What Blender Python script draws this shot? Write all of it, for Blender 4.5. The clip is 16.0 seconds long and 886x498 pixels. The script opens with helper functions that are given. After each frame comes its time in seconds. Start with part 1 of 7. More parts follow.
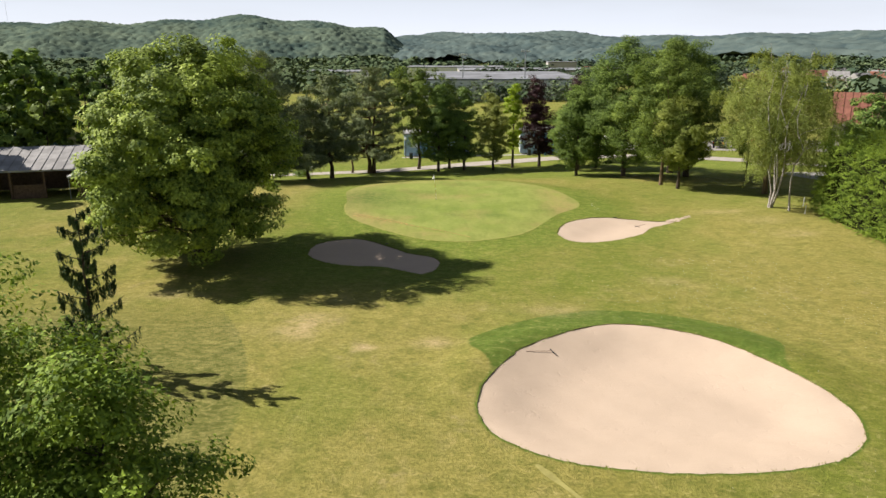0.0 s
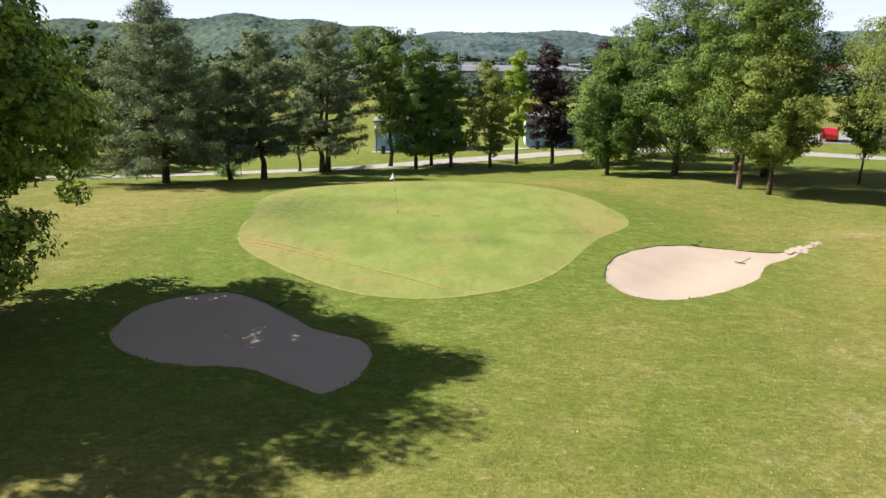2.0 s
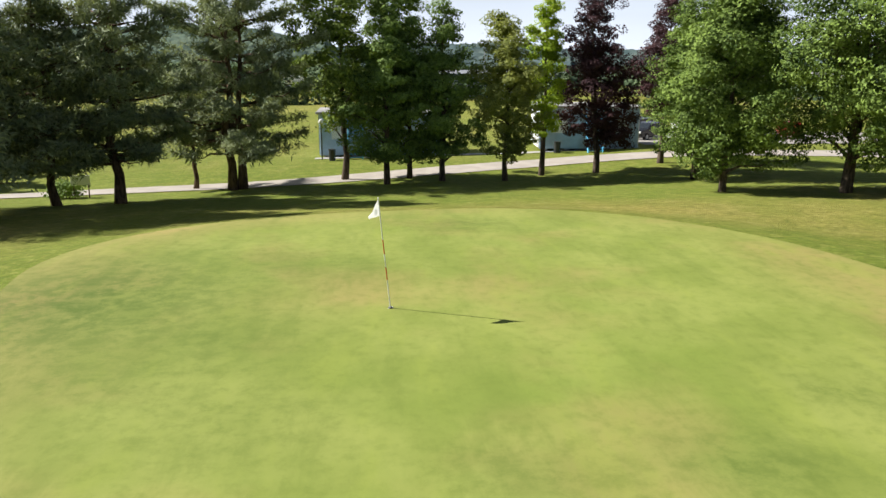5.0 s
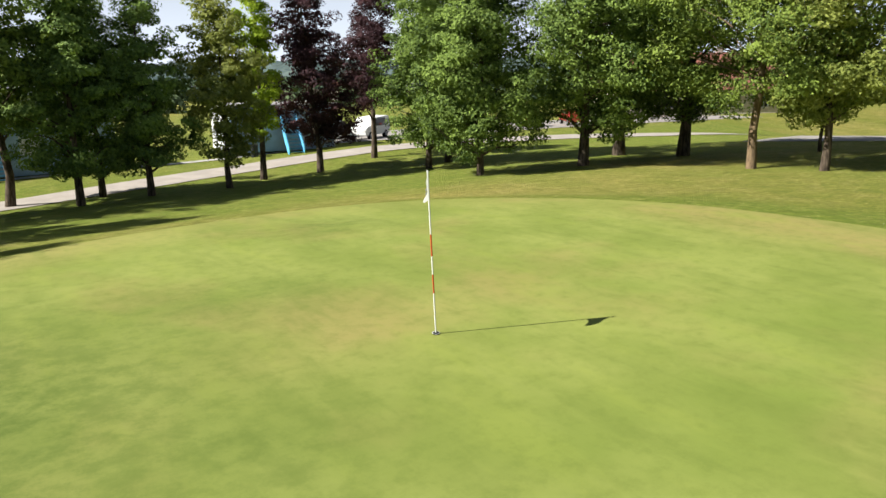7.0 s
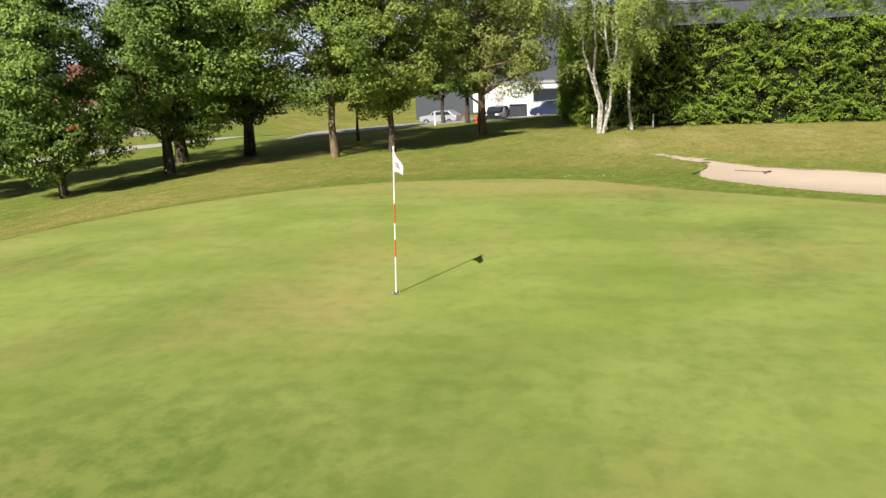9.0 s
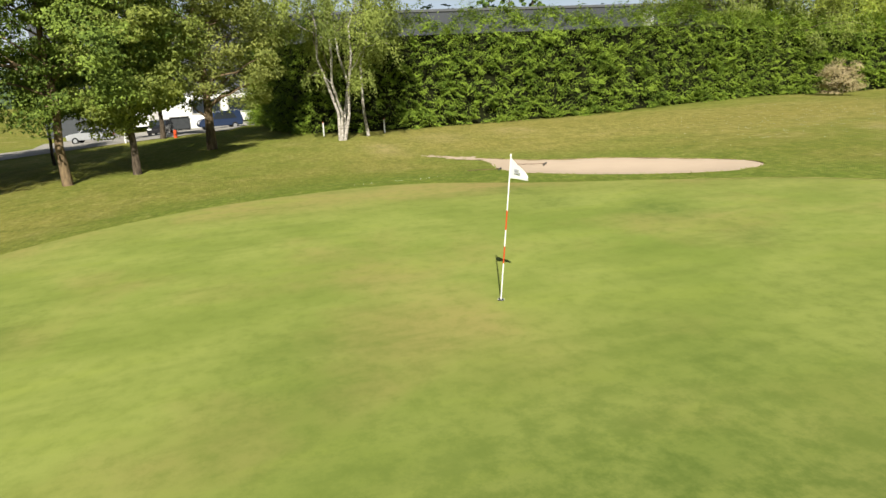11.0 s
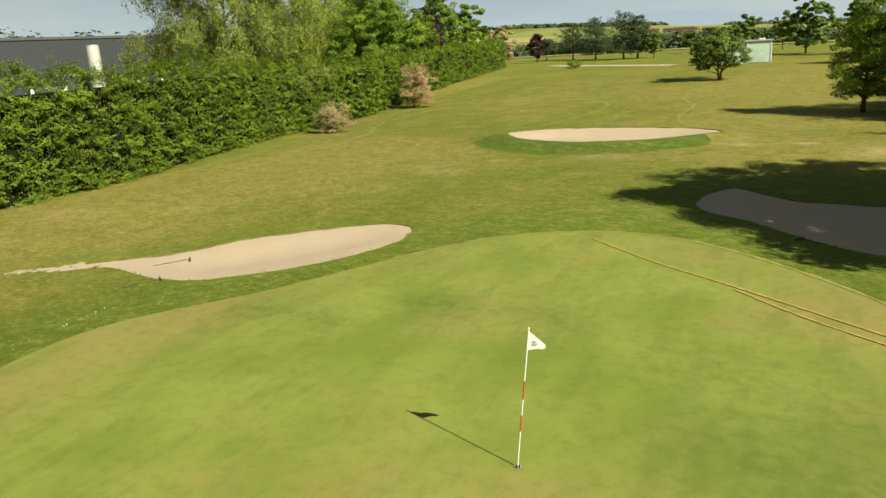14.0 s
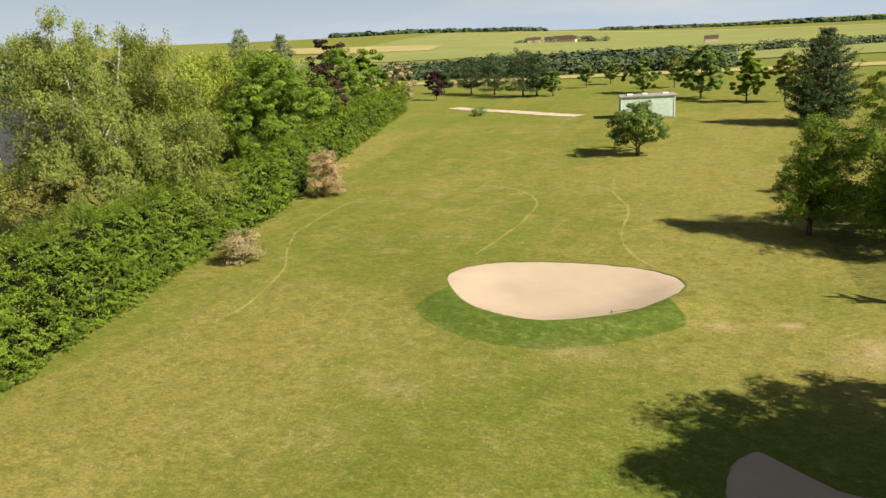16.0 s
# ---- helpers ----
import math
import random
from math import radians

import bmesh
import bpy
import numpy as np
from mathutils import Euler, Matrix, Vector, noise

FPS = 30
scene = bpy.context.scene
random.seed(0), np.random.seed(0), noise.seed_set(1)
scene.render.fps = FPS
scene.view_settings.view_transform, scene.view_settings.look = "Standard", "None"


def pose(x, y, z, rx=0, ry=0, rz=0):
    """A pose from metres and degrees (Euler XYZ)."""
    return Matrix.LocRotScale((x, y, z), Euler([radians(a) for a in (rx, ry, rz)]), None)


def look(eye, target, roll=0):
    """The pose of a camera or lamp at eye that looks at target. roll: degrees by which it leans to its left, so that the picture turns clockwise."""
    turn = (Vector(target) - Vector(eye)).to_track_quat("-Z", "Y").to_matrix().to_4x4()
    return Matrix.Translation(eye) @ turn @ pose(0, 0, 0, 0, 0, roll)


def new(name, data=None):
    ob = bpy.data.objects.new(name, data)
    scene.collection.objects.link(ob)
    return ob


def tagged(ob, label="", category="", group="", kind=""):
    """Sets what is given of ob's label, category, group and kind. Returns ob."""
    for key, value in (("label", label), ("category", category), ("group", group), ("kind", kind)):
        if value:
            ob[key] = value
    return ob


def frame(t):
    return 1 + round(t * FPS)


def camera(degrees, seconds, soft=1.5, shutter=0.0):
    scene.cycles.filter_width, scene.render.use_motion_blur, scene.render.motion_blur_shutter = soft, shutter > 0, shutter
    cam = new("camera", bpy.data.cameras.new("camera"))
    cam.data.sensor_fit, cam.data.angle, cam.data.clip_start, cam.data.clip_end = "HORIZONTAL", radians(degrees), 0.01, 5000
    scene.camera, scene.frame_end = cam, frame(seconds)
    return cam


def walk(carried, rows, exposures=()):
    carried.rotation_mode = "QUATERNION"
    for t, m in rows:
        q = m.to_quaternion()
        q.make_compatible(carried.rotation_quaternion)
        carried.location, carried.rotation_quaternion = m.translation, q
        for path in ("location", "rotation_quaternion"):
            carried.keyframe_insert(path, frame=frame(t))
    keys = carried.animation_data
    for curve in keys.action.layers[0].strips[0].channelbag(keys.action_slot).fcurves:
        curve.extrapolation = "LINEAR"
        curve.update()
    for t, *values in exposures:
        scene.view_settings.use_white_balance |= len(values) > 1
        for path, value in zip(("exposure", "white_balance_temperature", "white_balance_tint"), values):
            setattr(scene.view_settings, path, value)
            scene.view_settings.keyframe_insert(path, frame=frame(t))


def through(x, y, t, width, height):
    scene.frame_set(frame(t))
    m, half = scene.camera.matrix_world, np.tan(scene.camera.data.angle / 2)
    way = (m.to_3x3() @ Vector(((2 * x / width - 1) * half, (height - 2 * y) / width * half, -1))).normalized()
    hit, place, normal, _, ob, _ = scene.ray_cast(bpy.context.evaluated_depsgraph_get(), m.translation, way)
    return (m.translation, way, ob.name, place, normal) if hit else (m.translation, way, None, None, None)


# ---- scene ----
cam = camera(62.94, 16.0)
# seconds, place in metres, turn in degrees
PATH = [
    (0.0, 0.16, 0.48, 13.26, 74.22, -0.01, 0.12),
    (0.5, 0.81, 6.14, 12.23, 74.24, -0.02, 0.16),
    (1.0, 1.34, 12.11, 11.05, 74.27, 0.03, 0.13),
    (1.5, 1.69, 18.32, 10.04, 74.30, 0.07, 0.08),
    (2.0, 2.01, 24.45, 8.88, 74.32, -0.07, 0.08),
    (2.5, 2.17, 30.67, 8.26, 74.45, -0.19, 0.15),
    (3.0, 1.87, 36.31, 7.85, 74.70, -0.34, 0.20),
    (5.5, -1.54, 51.79, 4.21, 75.50, -0.26, -8.27),
    (6.0, -2.75, 53.31, 3.89, 75.71, -0.14, -13.88),
    (6.5, -4.23, 54.69, 3.69, 75.92, -0.02, -21.97),
    (7.0, -5.82, 55.93, 3.45, 76.37, 0.34, -35.14),
    (7.5, -7.32, 57.04, 3.29, 76.60, 0.88, -47.57),
    (8.0, -8.71, 58.09, 3.25, 76.64, 1.26, -58.00),
    (8.5, -9.87, 59.24, 3.24, 76.49, 1.78, -68.26),
    (9.0, -10.72, 60.48, 3.26, 76.30, 2.24, -77.39),
    (11.5, -10.17, 69.28, 3.69, 75.42, 2.97, -117.00),
    (12.0, -9.46, 70.68, 3.81, 75.10, 3.24, -127.22),
    (12.5, -8.45, 71.81, 3.92, 74.75, 3.36, -137.12),
    (13.0, -7.26, 72.53, 4.05, 74.54, 3.54, -145.02),
    (13.5, -5.87, 72.81, 4.69, 74.41, 3.63, -149.74),
    (14.0, -4.41, 72.62, 6.28, 74.25, 3.67, -152.44),
    (14.5, -2.82, 71.79, 8.21, 74.22, 3.80, -154.56),
    (15.0, -1.46, 70.35, 10.26, 74.11, 3.75, -156.59),
    (15.5, -0.08, 68.35, 12.28, 73.98, 3.72, -158.69),
    (16.0, 1.11, 65.87, 14.26, 73.82, 3.66, -161.27),
]
walk(cam, [(t, pose(x, y, z, rx, ry, rz)) for t, x, y, z, rx, ry, rz in PATH],
     ((0.0, 0.88, 6330, 13), (1.0, 0.68, 6180, 13), (1.5, 0.87, 5950, 13), (2.5, 1.12, 5880, 12), (3.0, 1.03, 5930, 12), (5.5, 1.02, 6120, 11), (7.5, 1.03, 6150, 11), (9.0, 0.92, 6200, 10), (11.5, 0.80, 6650, 3), (12.5, 0.70, 7180, -8), (14.0, 0.64, 7220, -4), (15.0, 0.72, 7100, 3), (16.0, 0.78, 6950, 7)))

# ---- light ----
SUN_WAY = Vector((-0.960, 0.280, 0.0)).normalized()
SUN_UP = radians(38.7)
world = bpy.data.worlds.new("sky")
scene.world = world
world.use_nodes = True
wn = world.node_tree.nodes
sky = wn.new("ShaderNodeTexSky")
sky.sky_type, sky.sun_disc = "NISHITA", False
sky.sun_elevation = SUN_UP
sky.sun_rotation = math.atan2(SUN_WAY.x, SUN_WAY.y)
sky.air_density, sky.dust_density, sky.ozone_density = 1.0, 0.0, 1.0
# haze whitens the sky towards the horizon
haze = wn.new("ShaderNodeMix")
haze.data_type = "RGBA"
rise = wn.new("ShaderNodeTexCoord")
split = wn.new("ShaderNodeSeparateXYZ")
thin = wn.new("ShaderNodeMapRange")
thin.inputs["From Min"].default_value, thin.inputs["From Max"].default_value = 0.0, 0.24
thin.inputs["To Min"].default_value, thin.inputs["To Max"].default_value = 0.86, 0.05
world.node_tree.links.new(rise.outputs["Generated"], split.inputs[0])
world.node_tree.links.new(split.outputs[2], thin.inputs["Value"])
# thin high cloud, and haze that is whiter to the north than to the south
cloud = wn.new("ShaderNodeTexNoise")
cloud.inputs["Scale"].default_value, cloud.inputs["Detail"].default_value = 3.2, 5.0
spread = wn.new("ShaderNodeMapping")
spread.inputs["Scale"].default_value = (1.0, 1.0, 5.0)
world.node_tree.links.new(rise.outputs["Generated"], spread.inputs[0])
world.node_tree.links.new(spread.outputs[0], cloud.inputs["Vector"])
wisp = wn.new("ShaderNodeMapRange")
wisp.inputs["From Min"].default_value, wisp.inputs["From Max"].default_value = 0.50, 0.72
wisp.inputs["To Min"].default_value, wisp.inputs["To Max"].default_value = 0.0, 0.45
world.node_tree.links.new(cloud.outputs["Fac"], wisp.inputs["Value"])
north = wn.new("ShaderNodeMapRange")
north.inputs["From Min"].default_value, north.inputs["From Max"].default_value = -0.8, 0.8
world.node_tree.links.new(split.outputs[1], north.inputs["Value"])
air = wn.new("ShaderNodeMix")
air.data_type = "RGBA"
air.inputs[6].default_value, air.inputs[7].default_value = (7.4, 9.0, 11.7, 1), (13.0, 13.8, 15.0, 1)
world.node_tree.links.new(north.outputs[0], air.inputs[0])
airy = wn.new("ShaderNodeMix")
airy.data_type = "RGBA"
airy.inputs[7].default_value = (11.5, 12.0, 12.8, 1)
world.node_tree.links.new(wisp.outputs[0], airy.inputs[0])
world.node_tree.links.new(air.outputs[2], airy.inputs[6])
world.node_tree.links.new(thin.outputs[0], haze.inputs[0])
world.node_tree.links.new(airy.outputs[2], haze.inputs[7])
veil = wn.new("ShaderNodeMix")
veil.data_type = "RGBA"
veil.inputs[0].default_value = 0.60
veil.inputs[7].default_value = (1.7, 1.75, 1.85, 1)
world.node_tree.links.new(sky.outputs[0], veil.inputs[6])
world.node_tree.links.new(veil.outputs[2], haze.inputs[6])
world.node_tree.links.new(haze.outputs[2], wn["Background"].inputs[0])
wn["Background"].inputs[1].default_value = 0.043
sun_data = bpy.data.lights.new("sun", "SUN")
sun_data.energy, sun_data.angle, sun_data.color = 5.0, radians(0.5), (1.0, 0.93, 0.82)
sun = new("sun", sun_data)
toward = SUN_WAY * math.cos(SUN_UP) + Vector((0, 0, math.sin(SUN_UP)))
sun.matrix_basis = look(toward * 50, (0, 0, 0))


# ---- helpers of the build ----
def smooth(a, b, v):
    t = np.clip((np.asarray(v, float) - a) / (b - a), 0, 1)
    return t * t * (3 - 2 * t)


def ground_z(x, y):
    """Height of the land: a flat hole that falls behind the green to a valley, and fields that rise again far off."""
    x, y = np.asarray(x, float), np.asarray(y, float)
    side = np.interp(x, [-25, -5, 10, 20, 40], [1.35, 1.1, 0.95, 0.72, 0.6])
    z = -2.1 * smooth(66, 98, y) * side - 1.2 * smooth(98, 130, y) - 6 * smooth(130, 320, y) - 7 * smooth(320, 750, y)
    z = z + 0.15 * smooth(48, 34, y) - 0.35 * smooth(30, 18, y) + 0.7 * smooth(4, -25, y)
    z = z - 0.4 * np.exp(-((x - 18) / 6.5) ** 2 - ((y - 56) / 9) ** 2)
    z = z - 0.14 * np.exp(-((x + 4) / 6.5) ** 2 - ((y - 46) / 5.5) ** 2)
    z = z - 0.15 * np.exp(-((x - 11) / 4.5) ** 2 - ((y - 51) / 3.5) ** 2)
    # bank on the green side of the long bunker, and the raised green
    rc = np.hypot((x - 8.3) / 6.9, (y - 26.6) / 5.8)
    z = z + 0.34 * np.exp(-((rc - 1.03) / 0.2) ** 2) * smooth(24, 30, y)
    rg = np.hypot((x - 1.4) / 10.3, (y - 62.5) / 13.2)
    z = z - 0.3 * smooth(1.0, 1.35, rg) * smooth(56, 72, y) * smooth(110, 90, y)
    z = z + 1.7 * smooth(42, 78, x) * smooth(-120, -40, y) * smooth(58, 40, y) - 1.5 * smooth(44, 64, x) * smooth(54, 62, y) * smooth(104, 86, y)
    # the land beyond the tee sinks to a stream, then climbs to a long ridge
    bearing = np.degrees(np.arctan2(x, np.maximum(-y, 1)))
    ridge = np.interp(bearing, [-40, -12, -2, 5, 14, 22, 35, 49, 70], [-2, -8, 0, 10, 27, 39, 43, 54, 40])
    far = np.hypot(x, y)
    z = z - 6.0 * smooth(-150, -380, y) + ridge * smooth(400, 1900, far) * smooth(-60, -420, y) + 6 * smooth(1900, 4000, -y)
    return z


def gz(x, y):
    return float(ground_z(x, y))


def mesh_of(name, verts, faces, material=None, smooth_shade=False):
    """A mesh from arrays: verts n x 3, faces m x k, all of one corner count."""
    verts, faces = np.asarray(verts, np.float32), np.asarray(faces, np.int32)
    me = bpy.data.meshes.new(name)
    me.vertices.add(len(verts))
    me.vertices.foreach_set("co", verts.ravel())
    k = faces.shape[1]
    me.loops.add(faces.size)
    me.loops.foreach_set("vertex_index", faces.ravel())
    me.polygons.add(len(faces))
    me.polygons.foreach_set("loop_start", np.arange(0, faces.size, k, dtype=np.int32))
    if smooth_shade:
        me.polygons.foreach_set("use_smooth", np.ones(len(faces), bool))
    if material:
        me.materials.append(material)
    me.update(calc_edges=True)
    return me


def part_mesh(name, me, parent, label="", kind=""):
    ob = new(name, me)
    ob.parent = parent
    return tagged(ob, label=label, kind=kind)


def part(name, bm, material, parent, label="", kind=""):
    """A bmesh as one mesh object under a thing or a part."""
    me = bpy.data.meshes.new(name)
    bm.to_mesh(me)
    bm.free()
    me.materials.append(material)
    return part_mesh(name, me, parent, label, kind)


def thing(name, x, y, z=None, turn=0, label="", category="", group="", kind=""):
    ob = new(name)
    ob.empty_display_size = 0.3
    ob.matrix_basis = pose(x, y, gz(x, y) if z is None else z, 0, 0, turn)
    return tagged(ob, label, category, group, kind)


def box(bm, size, at=(0, 0, 0), bevel=0.0, turn=None):
    """A box of that size centred on at, with broken edges."""
    r = bmesh.ops.create_cube(bm, size=1)
    bmesh.ops.scale(bm, vec=size, verts=r["verts"])
    if bevel:
        es = {e for v in r["verts"] for e in v.link_edges}
        r = bmesh.ops.bevel(bm, geom=list(es), offset=bevel, segments=1, affect="EDGES")
        vs = r["verts"]
        vs = list({v for f in r["faces"] for v in f.verts} | {v for v in vs})
    else:
        vs = r["verts"]
    if turn is not None:
        bmesh.ops.transform(bm, matrix=turn, verts=vs)
    bmesh.ops.translate(bm, vec=at, verts=vs)
    return vs


def boxes(*items, bevel=0.0):
    bm = bmesh.new()
    for size, at in items:
        box(bm, size, at, bevel)
    return bm


def rod(bm, a, b, r0, r1=None, seg=10):
    """A tapered round bar from a to b."""
    a, b = Vector(a), Vector(b)
    d = b - a
    m = Matrix.Translation((a + b) / 2) @ d.to_track_quat("Z", "Y").to_matrix().to_4x4()
    bmesh.ops.create_cone(bm, cap_ends=True, segments=seg, radius1=r0, radius2=r0 if r1 is None else r1, depth=d.length, matrix=m)


def rods(*items, seg=10):
    bm = bmesh.new()
    for a, b, r0, r1 in items:
        rod(bm, a, b, r0, r1, seg)
    return bm


def prism(bm, outline, depth):
    """A closed outline in x, z drawn along y over depth, centred."""
    lo = [bm.verts.new((x, -depth / 2, z)) for x, z in outline]
    hi = [bm.verts.new((x, depth / 2, z)) for x, z in outline]
    n = len(outline)
    bm.faces.new(lo)
    bm.faces.new(hi[::-1])
    for i in range(n):
        bm.faces.new((lo[i], hi[i], hi[(i + 1) % n], lo[(i + 1) % n])[::-1])
    bmesh.ops.recalc_face_normals(bm, faces=bm.faces)


# ---- materials ----
def material(name, rough=0.7, spec=0.3, metal=0.0):
    m = bpy.data.materials.new(name)
    m.use_nodes = True
    b = m.node_tree.nodes["Principled BSDF"]
    b.inputs["Roughness"].default_value = rough
    b.inputs["Specular IOR Level"].default_value = spec
    b.inputs["Metallic"].default_value = metal
    return m, m.node_tree.nodes, m.node_tree.links, b


def noise_of(n, l, scale, detail=4, rough=0.6, stretch=None, turn=0.0, distort=0.0):
    """Noise in metres of the object's own space."""
    c = n.new("ShaderNodeTexCoord")
    t = n.new("ShaderNodeTexNoise")
    t.inputs["Scale"].default_value, t.inputs["Detail"].default_value = scale, detail
    t.inputs["Roughness"].default_value, t.inputs["Distortion"].default_value = rough, distort
    src = c.outputs["Object"]
    if stretch:
        mp = n.new("ShaderNodeMapping")
        mp.inputs["Scale"].default_value = stretch
        mp.inputs["Rotation"].default_value = (0, 0, radians(turn))
        l.new(src, mp.inputs[0])
        src = mp.outputs[0]
    l.new(src, t.inputs["Vector"])
    return t.outputs["Fac"]


def ramp(n, l, fac, lo, hi):
    r = n.new("ShaderNodeMapRange")
    r.interpolation_type = "SMOOTHSTEP"
    r.inputs["From Min"].default_value, r.inputs["From Max"].default_value = lo, hi
    l.new(fac, r.inputs["Value"])
    return r.outputs[0]


def mixed(n, l, fac, a, b, mode="MIX"):
    x = n.new("ShaderNodeMix")
    x.data_type, x.blend_type = "RGBA", mode
    for i, v in ((0, fac), (6, a), (7, b)):
        if isinstance(v, bpy.types.NodeSocket):
            l.new(v, x.inputs[i])
        else:
            x.inputs[i].default_value = v if i == 0 else (*v, 1)
    return x.outputs[2]


def calc(n, l, op, a, b):
    x = n.new("ShaderNodeMath")
    x.operation = op
    for sock, v in ((x.inputs[0], a), (x.inputs[1], b)):
        if isinstance(v, bpy.types.NodeSocket):
            l.new(v, sock)
        else:
            sock.default_value = v
    return x.outputs[0]


def bumped(n, l, b, height, strength, dist):
    x = n.new("ShaderNodeBump")
    x.inputs["Strength"].default_value, x.inputs["Distance"].default_value = strength, dist
    l.new(height, x.inputs["Height"])
    l.new(x.outputs[0], b.inputs["Normal"])


def attribute(n, name):
    a = n.new("ShaderNodeAttribute")
    a.attribute_name = name
    return a.outputs["Fac"]


def plain(name, colour, rough=0.6, spec=0.3, metal=0.0, wear=0.12, scale=3.0, bump=0.0):
    """Paint, plaster, metal: one colour with soft stains and fine grain."""
    m, n, l, b = material(name, rough, spec, metal)
    a = noise_of(n, l, scale, 5)
    f = noise_of(n, l, scale * 14, 3)
    dark = tuple(c * (1 - wear * 2) for c in colour)
    c = mixed(n, l, ramp(n, l, a, 0.35, 0.7), dark, colour)
    c = mixed(n, l, calc(n, l, "MULTIPLY", f, wear), c, tuple(c0 * 0.5 for c0 in colour))
    l.new(c, b.inputs["Base Color"])
    if bump:
        bumped(n, l, b, f, bump, 0.01)
    return m


def leaf_material(name, light, dark, tip=None, through=0.35, scale=0.55, own=0.55):
    """Leaves: colour differs from leaf to leaf and from bough to bough, and light shines through."""
    m, n, l, b = material(name, 0.65, 0.12 if through else 0.0)
    g = n.new("ShaderNodeNewGeometry")
    a = noise_of(n, l, scale, 3)
    k = calc(n, l, "ADD", calc(n, l, "MULTIPLY", g.outputs["Random Per Island"], own), calc(n, l, "MULTIPLY", ramp(n, l, a, 0.35, 0.68), 1.0 - own))
    c = mixed(n, l, k, dark, light)
    if tip:
        c = mixed(n, l, ramp(n, l, g.outputs["Random Per Island"], 0.86, 0.9), c, tip)
    l.new(c, b.inputs["Base Color"])
    t = n.new("ShaderNodeBsdfTranslucent")
    bright = mixed(n, l, 1.0, c, (1.25, 1.2, 0.6), "MULTIPLY")
    l.new(bright, t.inputs["Color"])
    mix = n.new("ShaderNodeMixShader")
    mix.inputs[0].default_value = through
    out = n["Material Output"]
    l.new(b.outputs[0], mix.inputs[1])
    l.new(t.outputs[0], mix.inputs[2])
    l.new(mix.outputs[0], out.inputs["Surface"])
    return m


def cloth_material():
    """Thin white flag cloth that lets sunlight through."""
    m, n, l, b = material("white_cloth", 0.8, 0.1)
    f = noise_of(n, l, 90.0, 3, 0.6)
    c = mixed(n, l, f, (0.82, 0.82, 0.82), (0.90, 0.90, 0.89))
    l.new(c, b.inputs["Base Color"])
    t = n.new("ShaderNodeBsdfTranslucent")
    l.new(c, t.inputs["Color"])
    mix = n.new("ShaderNodeMixShader")
    mix.inputs[0].default_value = 0.4
    l.new(b.outputs[0], mix.inputs[1])
    l.new(t.outputs[0], mix.inputs[2])
    l.new(mix.outputs[0], n["Material Output"].inputs["Surface"])
    return m


def bark_material(name, light, dark, scale=9.0, grain=(1, 1, 0.22)):
    m, n, l, b = material(name, 0.9, 0.1)
    f = noise_of(n, l, scale, 6, 0.7, grain)
    c = mixed(n, l, ramp(n, l, f, 0.35, 0.65), dark, light)
    l.new(c, b.inputs["Base Color"])
    bumped(n, l, b, f, 0.7, 0.05)
    return m


